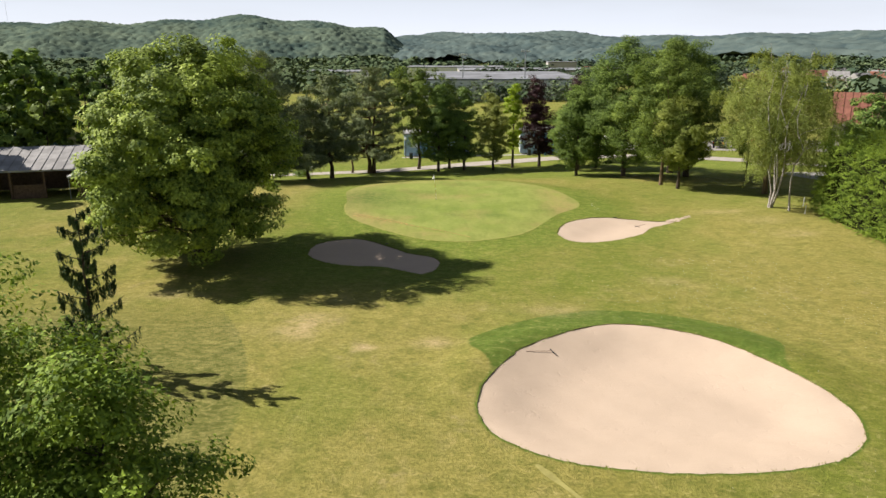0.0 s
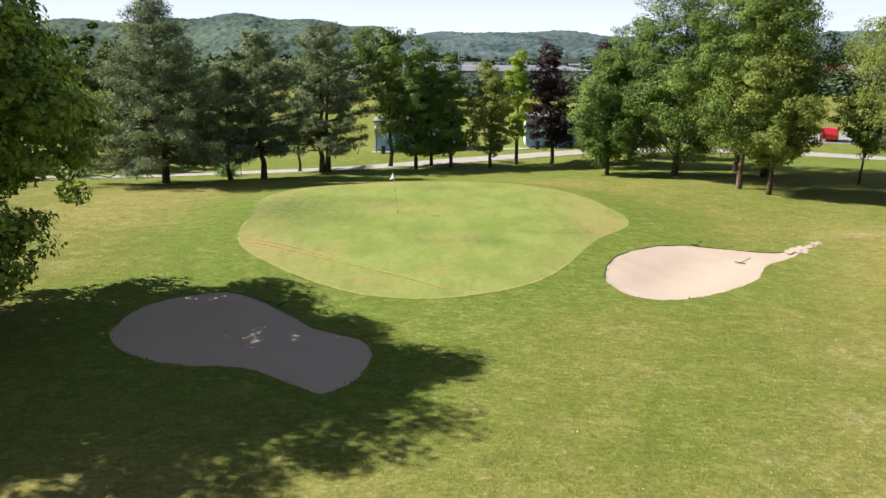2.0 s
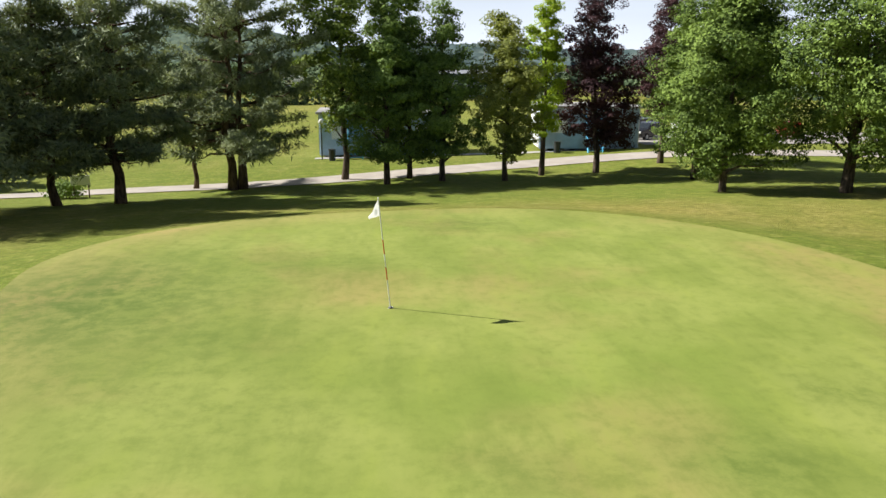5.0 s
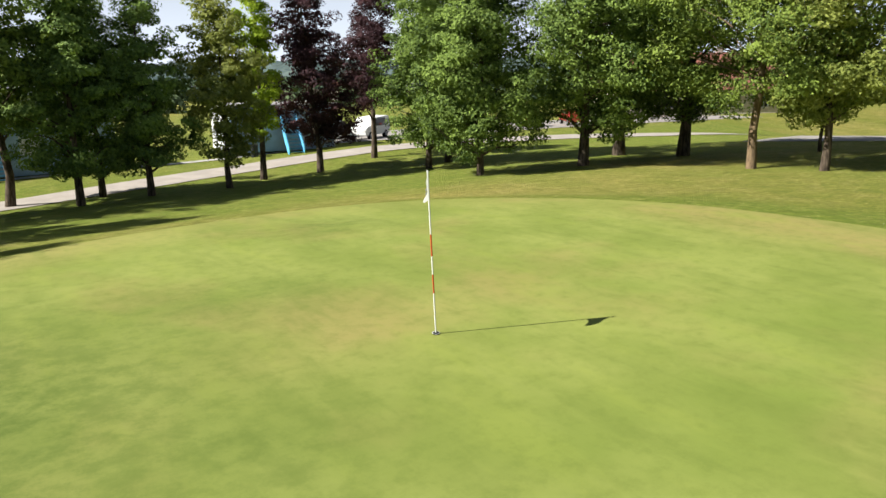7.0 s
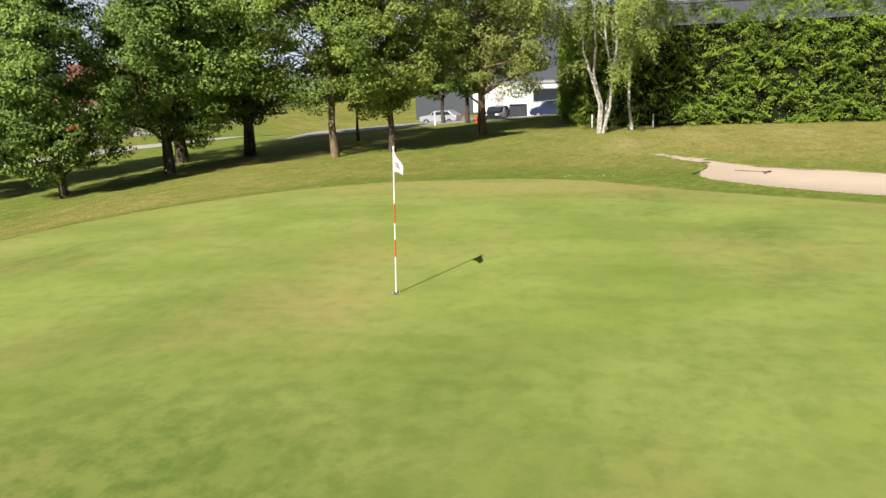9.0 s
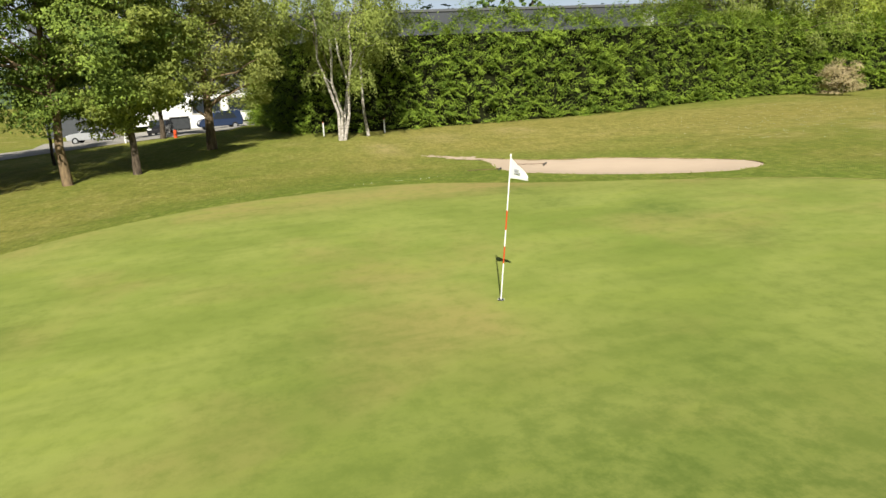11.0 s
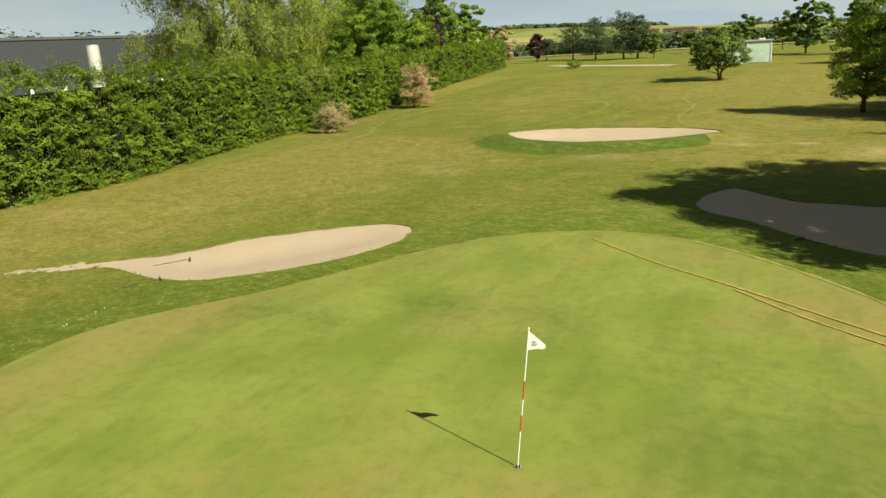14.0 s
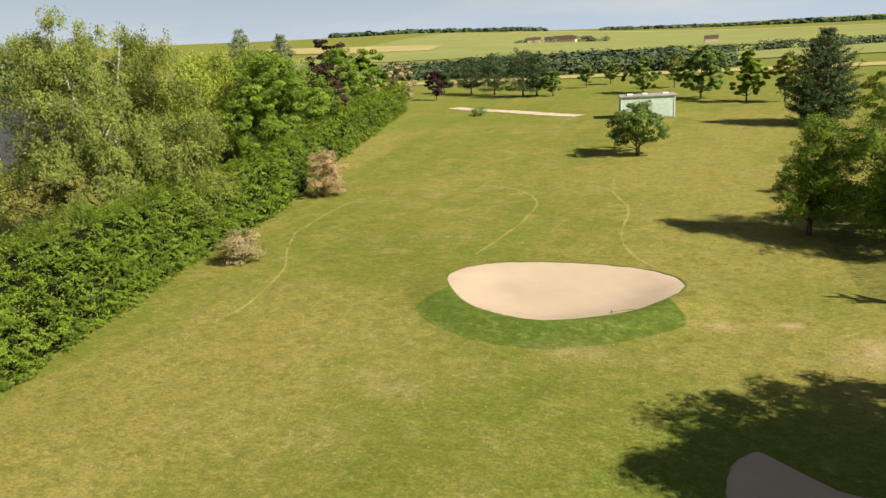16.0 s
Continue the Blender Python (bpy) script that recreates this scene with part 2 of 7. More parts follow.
def turf_material():
    """Mown rough: olive grass with straw patches, worn spots and lusher bands."""
    m, n, l, b = material("mown_grass", 0.95, 0.08)
    big = noise_of(n, l, 0.06, 4, 0.55)
    mid = noise_of(n, l, 0.33, 5, 0.6, distort=0.6)
    clump = noise_of(n, l, 1.7, 5, 0.65)
    fine = noise_of(n, l, 9.0, 4, 0.7)
    blade = noise_of(n, l, 46.0, 3, 0.75)
    swath = noise_of(n, l, 0.5, 3, 0.5, (1.0, 0.10, 1.0), 8)
    dry = calc(n, l, "ADD", calc(n, l, "MULTIPLY", big, 0.55), calc(n, l, "MULTIPLY", mid, 0.5))
    dry = calc(n, l, "ADD", dry, calc(n, l, "MULTIPLY", swath, 0.25))
    dry = calc(n, l, "ADD", dry, calc(n, l, "MULTIPLY", attribute(n, "dry"), 0.52))
    c = mixed(n, l, ramp(n, l, dry, 0.55, 0.84), (0.196, 0.222, 0.034), (0.345, 0.296, 0.082))
    c = mixed(n, l, calc(n, l, "MULTIPLY", ramp(n, l, clump, 0.46, 0.70), 0.6), c, (0.175, 0.180, 0.036))
    worn = calc(n, l, "MULTIPLY", ramp(n, l, mid, 0.56, 0.70), ramp(n, l, clump, 0.46, 0.64))
    c = mixed(n, l, calc(n, l, "MULTIPLY", worn, 0.7), c, (0.50, 0.385, 0.19))
    patchy = noise_of(n, l, 0.75, 7, 0.72, (1.0, 0.75, 1.0), 35)
    streak = noise_of(n, l, 1.5, 6, 0.7, (1.0, 0.16, 1.0), 52)
    c = mixed(n, l, calc(n, l, "MULTIPLY", ramp(n, l, patchy, 0.50, 0.66), 0.34), c, (0.165, 0.180, 0.036))
    c = mixed(n, l, calc(n, l, "MULTIPLY", ramp(n, l, patchy, 0.46, 0.34), 0.30), c, (0.420, 0.335, 0.145))
    c = mixed(n, l, calc(n, l, "MULTIPLY", ramp(n, l, streak, 0.52, 0.70), 0.22), c, (0.400, 0.335, 0.140))
    # uncut rough west of the fairway's mown edge
    where = n.new("ShaderNodeTexCoord")
    xyz = n.new("ShaderNodeSeparateXYZ")
    l.new(where.outputs["Object"], xyz.inputs[0])
    past = calc(n, l, "MAXIMUM", calc(n, l, "SUBTRACT", xyz.outputs[1], 23.0), 0.0)
    line = calc(n, l, "ADD", calc(n, l, "ADD", xyz.outputs[0], 7.4), calc(n, l, "MULTIPLY", calc(n, l, "MULTIPLY", past, past), 0.025))
    line = calc(n, l, "ADD", line, calc(n, l, "MULTIPLY", calc(n, l, "SUBTRACT", fine, 0.5), 0.5))
    rough = calc(n, l, "MULTIPLY", ramp(n, l, line, 0.08, -0.08), ramp(n, l, xyz.outputs[1], 38.0, 33.0))
    rough = calc(n, l, "MULTIPLY", rough, ramp(n, l, xyz.outputs[1], 0.0, 8.0))
    heap = ramp(n, l, noise_of(n, l, 1.9, 5, 0.65, (1.0, 1.9, 1.0), 12, 0.9), 0.38, 0.62)
    wild = mixed(n, l, heap, (0.095, 0.110, 0.024), (0.280, 0.255, 0.085))
    c = mixed(n, l, calc(n, l, "MULTIPLY", rough, 0.85), c, wild)
    lush_and_shade = attribute(n, "lush_and_shade")
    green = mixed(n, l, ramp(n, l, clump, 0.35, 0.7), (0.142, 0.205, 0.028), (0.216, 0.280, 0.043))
    lush_and_shade = calc(n, l, "MULTIPLY", lush_and_shade, calc(n, l, "ADD", 0.84, calc(n, l, "MULTIPLY", ramp(n, l, patchy, 0.38, 0.60), 0.26)))
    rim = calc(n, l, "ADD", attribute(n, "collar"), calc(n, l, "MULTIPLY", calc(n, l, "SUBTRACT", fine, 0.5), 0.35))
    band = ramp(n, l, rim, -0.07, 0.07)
    c = mixed(n, l, lush_and_shade, c, green)
    broad = noise_of(n, l, 0.11, 3, 0.5, (1.0, 0.6, 1.0), 20)
    away = calc(n, l, "SUBTRACT", 1.0, lush_and_shade)
    c = mixed(n, l, calc(n, l, "MULTIPLY", calc(n, l, "MULTIPLY", ramp(n, l, broad, 0.50, 0.66), away), 0.30), c, (0.330, 0.262, 0.066))
    c = mixed(n, l, calc(n, l, "MULTIPLY", calc(n, l, "MULTIPLY", ramp(n, l, broad, 0.46, 0.34), away), 0.5), c, (0.192, 0.235, 0.035))
    # collar grass, its green deepened with the sloping bank's shade
    c = mixed(n, l, band, c, mixed(n, l, ramp(n, l, clump, 0.35, 0.7), (0.088, 0.148, 0.022), (0.148, 0.208, 0.036)))
    tuft = noise_of(n, l, 3.4, 5, 0.75, (1.0, 1.6, 1.0), 25)
    shade = calc(n, l, "ADD", calc(n, l, "MULTIPLY", fine, 0.7), calc(n, l, "MULTIPLY", blade, 0.5))
    shade = ramp(n, l, calc(n, l, "ADD", shade, calc(n, l, "MULTIPLY", tuft, 0.5)), 0.60, 1.05)
    c = mixed(n, l, calc(n, l, "MULTIPLY", calc(n, l, "SUBTRACT", 1.0, shade), 0.74), c, (0.066, 0.082, 0.014))
    c = mixed(n, l, calc(n, l, "MULTIPLY", ramp(n, l, tuft, 0.55, 0.72), 0.55), c, (0.42, 0.36, 0.15))
    mottle = noise_of(n, l, 1.05, 6, 0.72, (1.0, 1.5, 1.0), 40, 0.5)
    c = mixed(n, l, calc(n, l, "MULTIPLY", ramp(n, l, mottle, 0.50, 0.36), 0.36), c, (0.105, 0.122, 0.022))
    c = mixed(n, l, calc(n, l, "MULTIPLY", ramp(n, l, mottle, 0.52, 0.68), 0.34), c, (0.345, 0.310, 0.098))
    gone = calc(n, l, "MULTIPLY", attribute(n, "bare"), ramp(n, l, noise_of(n, l, 1.3, 6, 0.7, distort=0.7), 0.30, 0.56))
    c = mixed(n, l, gone, c, mixed(n, l, ramp(n, l, fine, 0.35, 0.65), (0.36, 0.275, 0.135), (0.56, 0.42, 0.235)))
    l.new(c, b.inputs["Base Color"])
    bumped(n, l, b, calc(n, l, "ADD", calc(n, l, "ADD", fine, tuft), calc(n, l, "MULTIPLY", blade, 0.6)), 0.7, 0.07)
    return m


def green_material():
    """Close-cut putting green with pale, dark and brownish patches."""
    m, n, l, b = material("putting_green_turf", 0.85, 0.12)
    big = noise_of(n, l, 0.13, 4, 0.55)
    mid = noise_of(n, l, 0.45, 5, 0.6, (1.0, 0.7, 1.0), 30)
    brown = noise_of(n, l, 0.24, 4, 0.55)
    fine = noise_of(n, l, 3.2, 6, 0.7)
    blade = noise_of(n, l, 60.0, 3, 0.8)
    c = mixed(n, l, ramp(n, l, mid, 0.36, 0.66), (0.192, 0.236, 0.048), (0.262, 0.296, 0.072))
    c = mixed(n, l, calc(n, l, "MULTIPLY", ramp(n, l, big, 0.52, 0.72), 0.45), c, (0.150, 0.222, 0.030))
    rim = attribute(n, "dry")
    bf = calc(n, l, "ADD", calc(n, l, "MULTIPLY", ramp(n, l, brown, 0.48, 0.70), 0.52), calc(n, l, "MULTIPLY", rim, 0.55))
    c = mixed(n, l, bf, c, (0.318, 0.248, 0.092))
    comb = noise_of(n, l, 1.1, 5, 0.65, (1.0, 0.28, 1.0), 62)
    c = mixed(n, l, calc(n, l, "MULTIPLY", ramp(n, l, comb, 0.50, 0.68), 0.36), c, (0.262, 0.308, 0.056))
    c = mixed(n, l, calc(n, l, "MULTIPLY", ramp(n, l, comb, 0.48, 0.34), 0.38), c, (0.138, 0.180, 0.034))
    c = mixed(n, l, calc(n, l, "MULTIPLY", ramp(n, l, fine, 0.42, 0.75), 0.45), c, (0.125, 0.165, 0.028))
    c = mixed(n, l, calc(n, l, "MULTIPLY", blade, 0.25), c, (0.09, 0.12, 0.02))
    tone = attribute(n, "tone")
    mott = ramp(n, l, noise_of(n, l, 1.6, 5, 0.7), 0.38, 0.62)
    c = mixed(n, l, calc(n, l, "MULTIPLY", tone, calc(n, l, "ADD", 0.55, calc(n, l, "MULTIPLY", mott, 0.45))), c, (0.085, 0.125, 0.022))
    l.new(c, b.inputs["Base Color"])
    bumped(n, l, b, calc(n, l, "ADD", blade, fine), 0.2, 0.012)
    return m


def sand_material():
    m, n, l, b = material("bunker_sand", 0.95, 0.1)
    a = noise_of(n, l, 0.5, 4)
    f = noise_of(n, l, 2.2, 4, 0.6, (1.0, 8.0, 1.0), 20)
    g = noise_of(n, l, 60.0, 2)
    steps = ramp(n, l, noise_of(n, l, 2.6, 3, 0.6), 0.60, 0.68)
    c = mixed(n, l, ramp(n, l, a, 0.35, 0.7), (0.455, 0.359, 0.271), (0.480, 0.380, 0.288))
    c = mixed(n, l, calc(n, l, "MULTIPLY", ramp(n, l, f, 0.5, 0.8), 0.35), c, (0.436, 0.332, 0.236))
    l.new(c, b.inputs["Base Color"])
    bumped(n, l, b, calc(n, l, "SUBTRACT", calc(n, l, "ADD", f, calc(n, l, "MULTIPLY", g, 0.2)), calc(n, l, "MULTIPLY", steps, 0.6)), 0.26, 0.05)
    return m


def field_material(name, a, c2, stripe=0.0):
    m, n, l, b = material(name, 0.95, 0.05)
    f = noise_of(n, l, 0.012, 5, 0.6)
    g = noise_of(n, l, 0.3, 4, 0.6, (1, 0.1, 1), 30)
    c = mixed(n, l, ramp(n, l, f, 0.35, 0.65), a, c2)
    c = mixed(n, l, calc(n, l, "MULTIPLY", g, 0.3 + stripe), c, tuple(v * 0.7 for v in a))
    l.new(c, b.inputs["Base Color"])
    return m


def scar_material():
    """Turf scorched to orange-brown, with living grass still showing through."""
    m, n, l, b = material("scorched_turf", 0.95, 0.05)
    f = noise_of(n, l, 9.0, 5, 0.7)
    g = noise_of(n, l, 1.6, 3, 0.6)
    c = mixed(n, l, ramp(n, l, f, 0.36, 0.66), (0.345, 0.258, 0.088), (0.51, 0.325, 0.130))
    c = mixed(n, l, calc(n, l, "MULTIPLY", ramp(n, l, g, 0.45, 0.65), 0.4), c, (0.290, 0.245, 0.070))
    l.new(c, b.inputs["Base Color"])
    bumped(n, l, b, f, 0.3, 0.02)
    return m


def road_material(name, colour, grit):
    m, n, l, b = material(name, 0.9, 0.15)
    a = noise_of(n, l, 0.8, 5, 0.65)
    f = noise_of(n, l, 22.0, 3, 0.7)
    c = mixed(n, l, ramp(n, l, a, 0.35, 0.7), tuple(v * 0.8 for v in colour), colour)
    c = mixed(n, l, calc(n, l, "MULTIPLY", f, 0.4), c, grit)
    l.new(c, b.inputs["Base Color"])
    bumped(n, l, b, f, 0.3, 0.01)
    return m


def glass_material():
    m, n, l, b = material("window_glass", 0.06, 0.6)
    b.inputs["Base Color"].default_value = (0.02, 0.025, 0.03, 1)
    return m


TURF, GREEN, SAND = turf_material(), green_material(), sand_material()
SOIL = plain("bunker_lip_soil", (0.27, 0.225, 0.115), 0.95, 0.05, wear=0.2, scale=2.0, bump=0.5)
BLADE = leaf_material("edge_grass_blades", (0.25, 0.28, 0.06), (0.15, 0.19, 0.038), through=0.25)
SCAR = scar_material()
MOWN = plain("pale_cut_grass", (0.345, 0.315, 0.105), 0.95, 0.05, wear=0.15, scale=2.0)
RIM = plain("worn_green_edge", (0.310, 0.305, 0.090), 0.95, 0.05, wear=0.12, scale=3.0)
ROAD = road_material("worn_asphalt", (0.44, 0.395, 0.34), (0.24, 0.22, 0.20))
YARD = road_material("yard_asphalt", (0.36, 0.335, 0.30), (0.18, 0.17, 0.16))
GRAVEL = road_material("pale_gravel", (0.62, 0.52, 0.40), (0.42, 0.35, 0.27))
BARK = bark_material("grey_brown_bark", (0.135, 0.105, 0.075), (0.035, 0.027, 0.02))
PINE_BARK = bark_material("pine_bark", (0.17, 0.115, 0.075), (0.045, 0.03, 0.02))
TAN_BARK = bark_material("tan_bark", (0.23, 0.165, 0.095), (0.10, 0.072, 0.045))
BIRCH_BARK = bark_material("birch_bark", (0.56, 0.52, 0.465), (0.16, 0.14, 0.12), 7.0, (1, 1, 1.8))
MAPLE = leaf_material("maple_leaves", (0.46, 0.56, 0.09), (0.034, 0.078, 0.016), through=0.13)
BRIGHT = leaf_material("bright_maple_leaves", (0.285, 0.400, 0.050), (0.055, 0.115, 0.018), through=0.24)
MID = leaf_material("lime_leaves", (0.245, 0.345, 0.068), (0.018, 0.042, 0.011), through=0.12)
DEEP = leaf_material("hornbeam_leaves", (0.27, 0.38, 0.085), (0.048, 0.095, 0.028), through=0.18)
ASH = leaf_material("ash_leaves", (0.262, 0.345, 0.060), (0.024, 0.052, 0.012), through=0.14)
NEW_LIME = leaf_material("young_lime_leaves", (0.320, 0.440, 0.052), (0.038, 0.082, 0.014), through=0.2)
OLIVE = leaf_material("olive_leaves", (0.36, 0.385, 0.105), (0.115, 0.150, 0.038))
YELLOW = leaf_material("yellow_green_leaves", (0.36, 0.40, 0.095), (0.10, 0.145, 0.03))
LIME = leaf_material("bright_new_leaves", (0.396, 0.504, 0.042), (0.185, 0.277, 0.026))
PURPLE = leaf_material("copper_leaves", (0.095, 0.045, 0.048), (0.022, 0.012, 0.016), through=0.12)
NEEDLE = leaf_material("pine_needles", (0.31, 0.355, 0.175), (0.080, 0.112, 0.064), through=0.2)
SPRUCE = leaf_material("dark_conifer_sprays", (0.085, 0.125, 0.048), (0.028, 0.052, 0.022), through=0.1)
BIRCH = leaf_material("birch_leaves", (0.330, 0.385, 0.092), (0.110, 0.145, 0.036), through=0.3, own=0.4)
WILLOW = leaf_material("willow_leaves", (0.47, 0.53, 0.10), (0.22, 0.29, 0.05))
HEDGE = leaf_material("hedge_sprays", (0.305, 0.412, 0.050), (0.040, 0.082, 0.012), through=0.30, scale=1.1)
# near-black: the shade deep inside the hedge put into a colour
HEDGE_SHADE = plain("hedge_inner_shade", (0.022, 0.026, 0.010), 0.95, 0.05, wear=0.25, scale=2.0, bump=0.8)
PINK = leaf_material("pinkish_leaves", (0.60, 0.44, 0.29), (0.36, 0.27, 0.15), through=0.3)
CREAM = leaf_material("cream_blossom", (0.56, 0.45, 0.28), (0.24, 0.21, 0.10), through=0.2)
def canopy_material(name, light, dark):
    """Tree tops seen from far away: stands of different age and kind, and every crown with its own green."""
    m, n, l, b = material(name, 0.95, 0.0)
    a = ramp(n, l, noise_of(n, l, 0.009, 5, 0.6, distort=0.8), 0.38, 0.62)
    stand = ramp(n, l, noise_of(n, l, 0.003, 4, 0.6), 0.42, 0.58)
    f = noise_of(n, l, 0.35, 4, 0.7)
    k = calc(n, l, "ADD", calc(n, l, "MULTIPLY", attribute(n, "crown"), 0.34), calc(n, l, "MULTIPLY", a, 0.40))
    k = calc(n, l, "ADD", k, calc(n, l, "MULTIPLY", stand, 0.26))
    c = mixed(n, l, k, dark, light)
    c = mixed(n, l, calc(n, l, "MULTIPLY", ramp(n, l, f, 0.4, 0.7), 0.4), c, tuple(v * 0.6 for v in dark))
    l.new(c, b.inputs["Base Color"])
    return m


# both hill greens carry the blue of distance haze in their colour
HAZED_HILL_WOOD = canopy_material("hazed_hill_woods", (0.150, 0.188, 0.128), (0.044, 0.072, 0.066))
HAZED_HILL_DARK = canopy_material("hazed_far_hill_woods", (0.128, 0.162, 0.142), (0.052, 0.080, 0.084))
# this broadleaf canopy green is lightened to stand in for distance haze
HAZED_FOREST = leaf_material("hazed_far_canopy", (0.150, 0.190, 0.092), (0.062, 0.094, 0.052), through=0.0, scale=0.05, own=0.22)
FOREST_DARK = leaf_material("far_conifer_canopy", (0.108, 0.145, 0.080), (0.048, 0.076, 0.050), through=0.0, scale=0.05, own=0.22)
WHITE_PAINT = plain("white_paint", (0.80, 0.80, 0.77), 0.5, 0.4, wear=0.05)
RED_PAINT = plain("red_paint", (0.55, 0.075, 0.02), 0.45, 0.4, wear=0.05)
FLAG_CLOTH = cloth_material()
GREY_MARK = plain("grey_print", (0.35, 0.36, 0.38), 0.8, 0.1)
WOOD = plain("weathered_wood", (0.16, 0.10, 0.06), 0.8, 0.2, wear=0.2, scale=6)
DARK_STEEL = plain("dark_steel", (0.06, 0.065, 0.07), 0.5, 0.5, 0.6)
GALV = plain("galvanised_steel", (0.45, 0.46, 0.47), 0.45, 0.5, 0.7)
CLADDING = plain("anthracite_cladding", (0.055, 0.060, 0.070), 0.55, 0.4, wear=0.06)
PREFAB = plain("grey_blue_panel", (0.40, 0.53, 0.70), 0.7, 0.3, wear=0.08, scale=1.5)
STAIR_BLUE = plain("light_blue_paint", (0.15, 0.50, 0.78), 0.5, 0.4)
ROOF_GREY = plain("grey_fibre_roof", (0.38, 0.37, 0.36), 0.9, 0.1, wear=0.18, scale=0.8, bump=0.3)
ROOF_BROWN = plain("brown_tiles", (0.13, 0.075, 0.05), 0.9, 0.1, wear=0.15, scale=1.2)
ROOF_RED = plain("red_tiles", (0.27, 0.12, 0.085), 0.9, 0.1, wear=0.15, scale=1.2, bump=0.3)
RENDERED = plain("cream_render", (0.62, 0.55, 0.45), 0.9, 0.1)
CONCRETE = plain("concrete", (0.46, 0.44, 0.41), 0.9, 0.15, wear=0.12, bump=0.2)
PALE_GREEN = plain("pale_green_panel", (0.55, 0.69, 0.61), 0.6, 0.3, wear=0.07)
TYRE = plain("tyre_rubber", (0.02, 0.02, 0.02), 0.9, 0.2)
GLASS = glass_material()

# ---- ground, green and bunkers ----
def closed_curve(points, step=0.3):
    """A smooth closed line through the points."""
    p = np.array(points, float)
    out = []
    for i in range(len(p)):
        a, b, c, d = p[i - 1], p[i], p[(i + 1) % len(p)], p[(i + 2) % len(p)]
        k = max(2, int(np.linalg.norm(c - b) / step))
        t = (np.arange(k) / k)[:, None]
        out.append(0.5 * (2 * b + (c - a) * t + (2 * a - 5 * b + 4 * c - d) * t ** 2 + (3 * b - a - 3 * c + d) * t ** 3))
    return np.concatenate(out)


def open_curve(points, step=0.5):
    p = np.array(points, float)
    p = np.vstack([2 * p[0] - p[1], p, 2 * p[-1] - p[-2]])
    out = []
    for i in range(1, len(p) - 2):
        a, b, c, d = p[i - 1], p[i], p[i + 1], p[i + 2]
        k = max(2, int(np.linalg.norm(c - b) / step))
        t = (np.arange(k) / k)[:, None]
        out.append(0.5 * (2 * b + (c - a) * t + (2 * a - 5 * b + 4 * c - d) * t ** 2 + (3 * b - a - 3 * c + d) * t ** 3))
    return np.vstack([*out, p[-2:-1]])


def inside(line, q):
    """Which of the points q lie inside the closed line."""
    x, y = q[:, 0], q[:, 1]
    r = np.zeros(len(q), bool)
    ax, ay = line[:, 0], line[:, 1]
    bx, by = np.roll(ax, -1), np.roll(ay, -1)
    for i in range(len(line)):
        k = (ay[i] > y) != (by[i] > y)
        if k.any():
            r[k] ^= x[k] < (bx[i] - ax[i]) * (y[k] - ay[i]) / (by[i] - ay[i]) + ax[i]
    return r


def distance(line, q):
    """Distance of the points q from the closed line."""
    a, d = line, np.roll(line, -1, 0) - line
    n = (d ** 2).sum(1)
    best = np.full(len(q), 1e9)
    for i in range(len(line)):
        t = np.clip(((q - a[i]) @ d[i]) / n[i], 0, 1)
        best = np.minimum(best, np.hypot(*(q - a[i] - t[:, None] * d[i]).T))
    return best


rng = np.random.default_rng(5)
GREEN_EDGE = closed_curve([(-8.7, 64.8), (-9.0, 67.6), (-8.2, 70.8), (-6, 73.2), (-2, 75.0), (3.2, 75.7), (7, 73.9), (9.8, 70), (11.4, 65.6), (11.8, 61.6),
                           (9.3, 57.9), (7.4, 54.2), (5.3, 51.2), (2.1, 49.6), (-0.6, 49.9), (-2.8, 51.3), (-5.3, 53.8), (-7.3, 56.6), (-8.2, 59.8), (-8.4, 62.7)], 0.5)
BUNKER_A = closed_curve([(8.5, 52.1), (9.2, 54.5), (10.5, 56.2), (12.4, 57.5), (14.2, 57.6), (16.8, 57.0), (17.9, 57.1), (18.7, 57.5), (18.75, 57.1), (18.0, 56.2), (16.2, 54.8), (14.7, 52.5), (12.1, 50.5), (10.2, 49.8), (9.0, 50.3)])
BUNKER_B = closed_curve([(-8.8, 46.20), (-8.7, 48.70), (-7.5, 49.90), (-5.8, 50.20), (-3.7, 48.50), (-2.3, 46.90), (-0.9, 46.00), (-0.15, 44.70), (-0.4, 42.80), (-1.2, 41.90), (-2, 42.40), (-3.7, 43.60), (-5.4, 43.80), (-7.2, 44.40)])
BUNKER_C = closed_curve([(1.45, 25.8), (2.4, 28.2), (4.3, 30.7), (8.0, 32.6), (11.6, 31.5), (13.8, 29.0), (15.4, 25.6), (15.1, 23.4), (13.8, 22.1), (11.8, 21.4), (8.8, 21.1), (5.7, 21.4), (3.4, 22.2), (1.8, 23.7)])
# small bites along the sand's edge
for line, k in ((BUNKER_A, 0.07), (BUNKER_B, 0.08), (BUNKER_C, 0.06)):
    line += rng.normal(0, k * 0.3, line.shape)


def axis(lo, hi, step, far):
    a = list(np.arange(lo, hi + 0.01, step))
    d = step
    while a[-1] < far:
        d *= 1.28
        a.append(a[-1] + d)
    d = step
    while a[0] > -far:
        d *= 1.28
        a.insert(0, a[0] - d)
    return np.array(a)


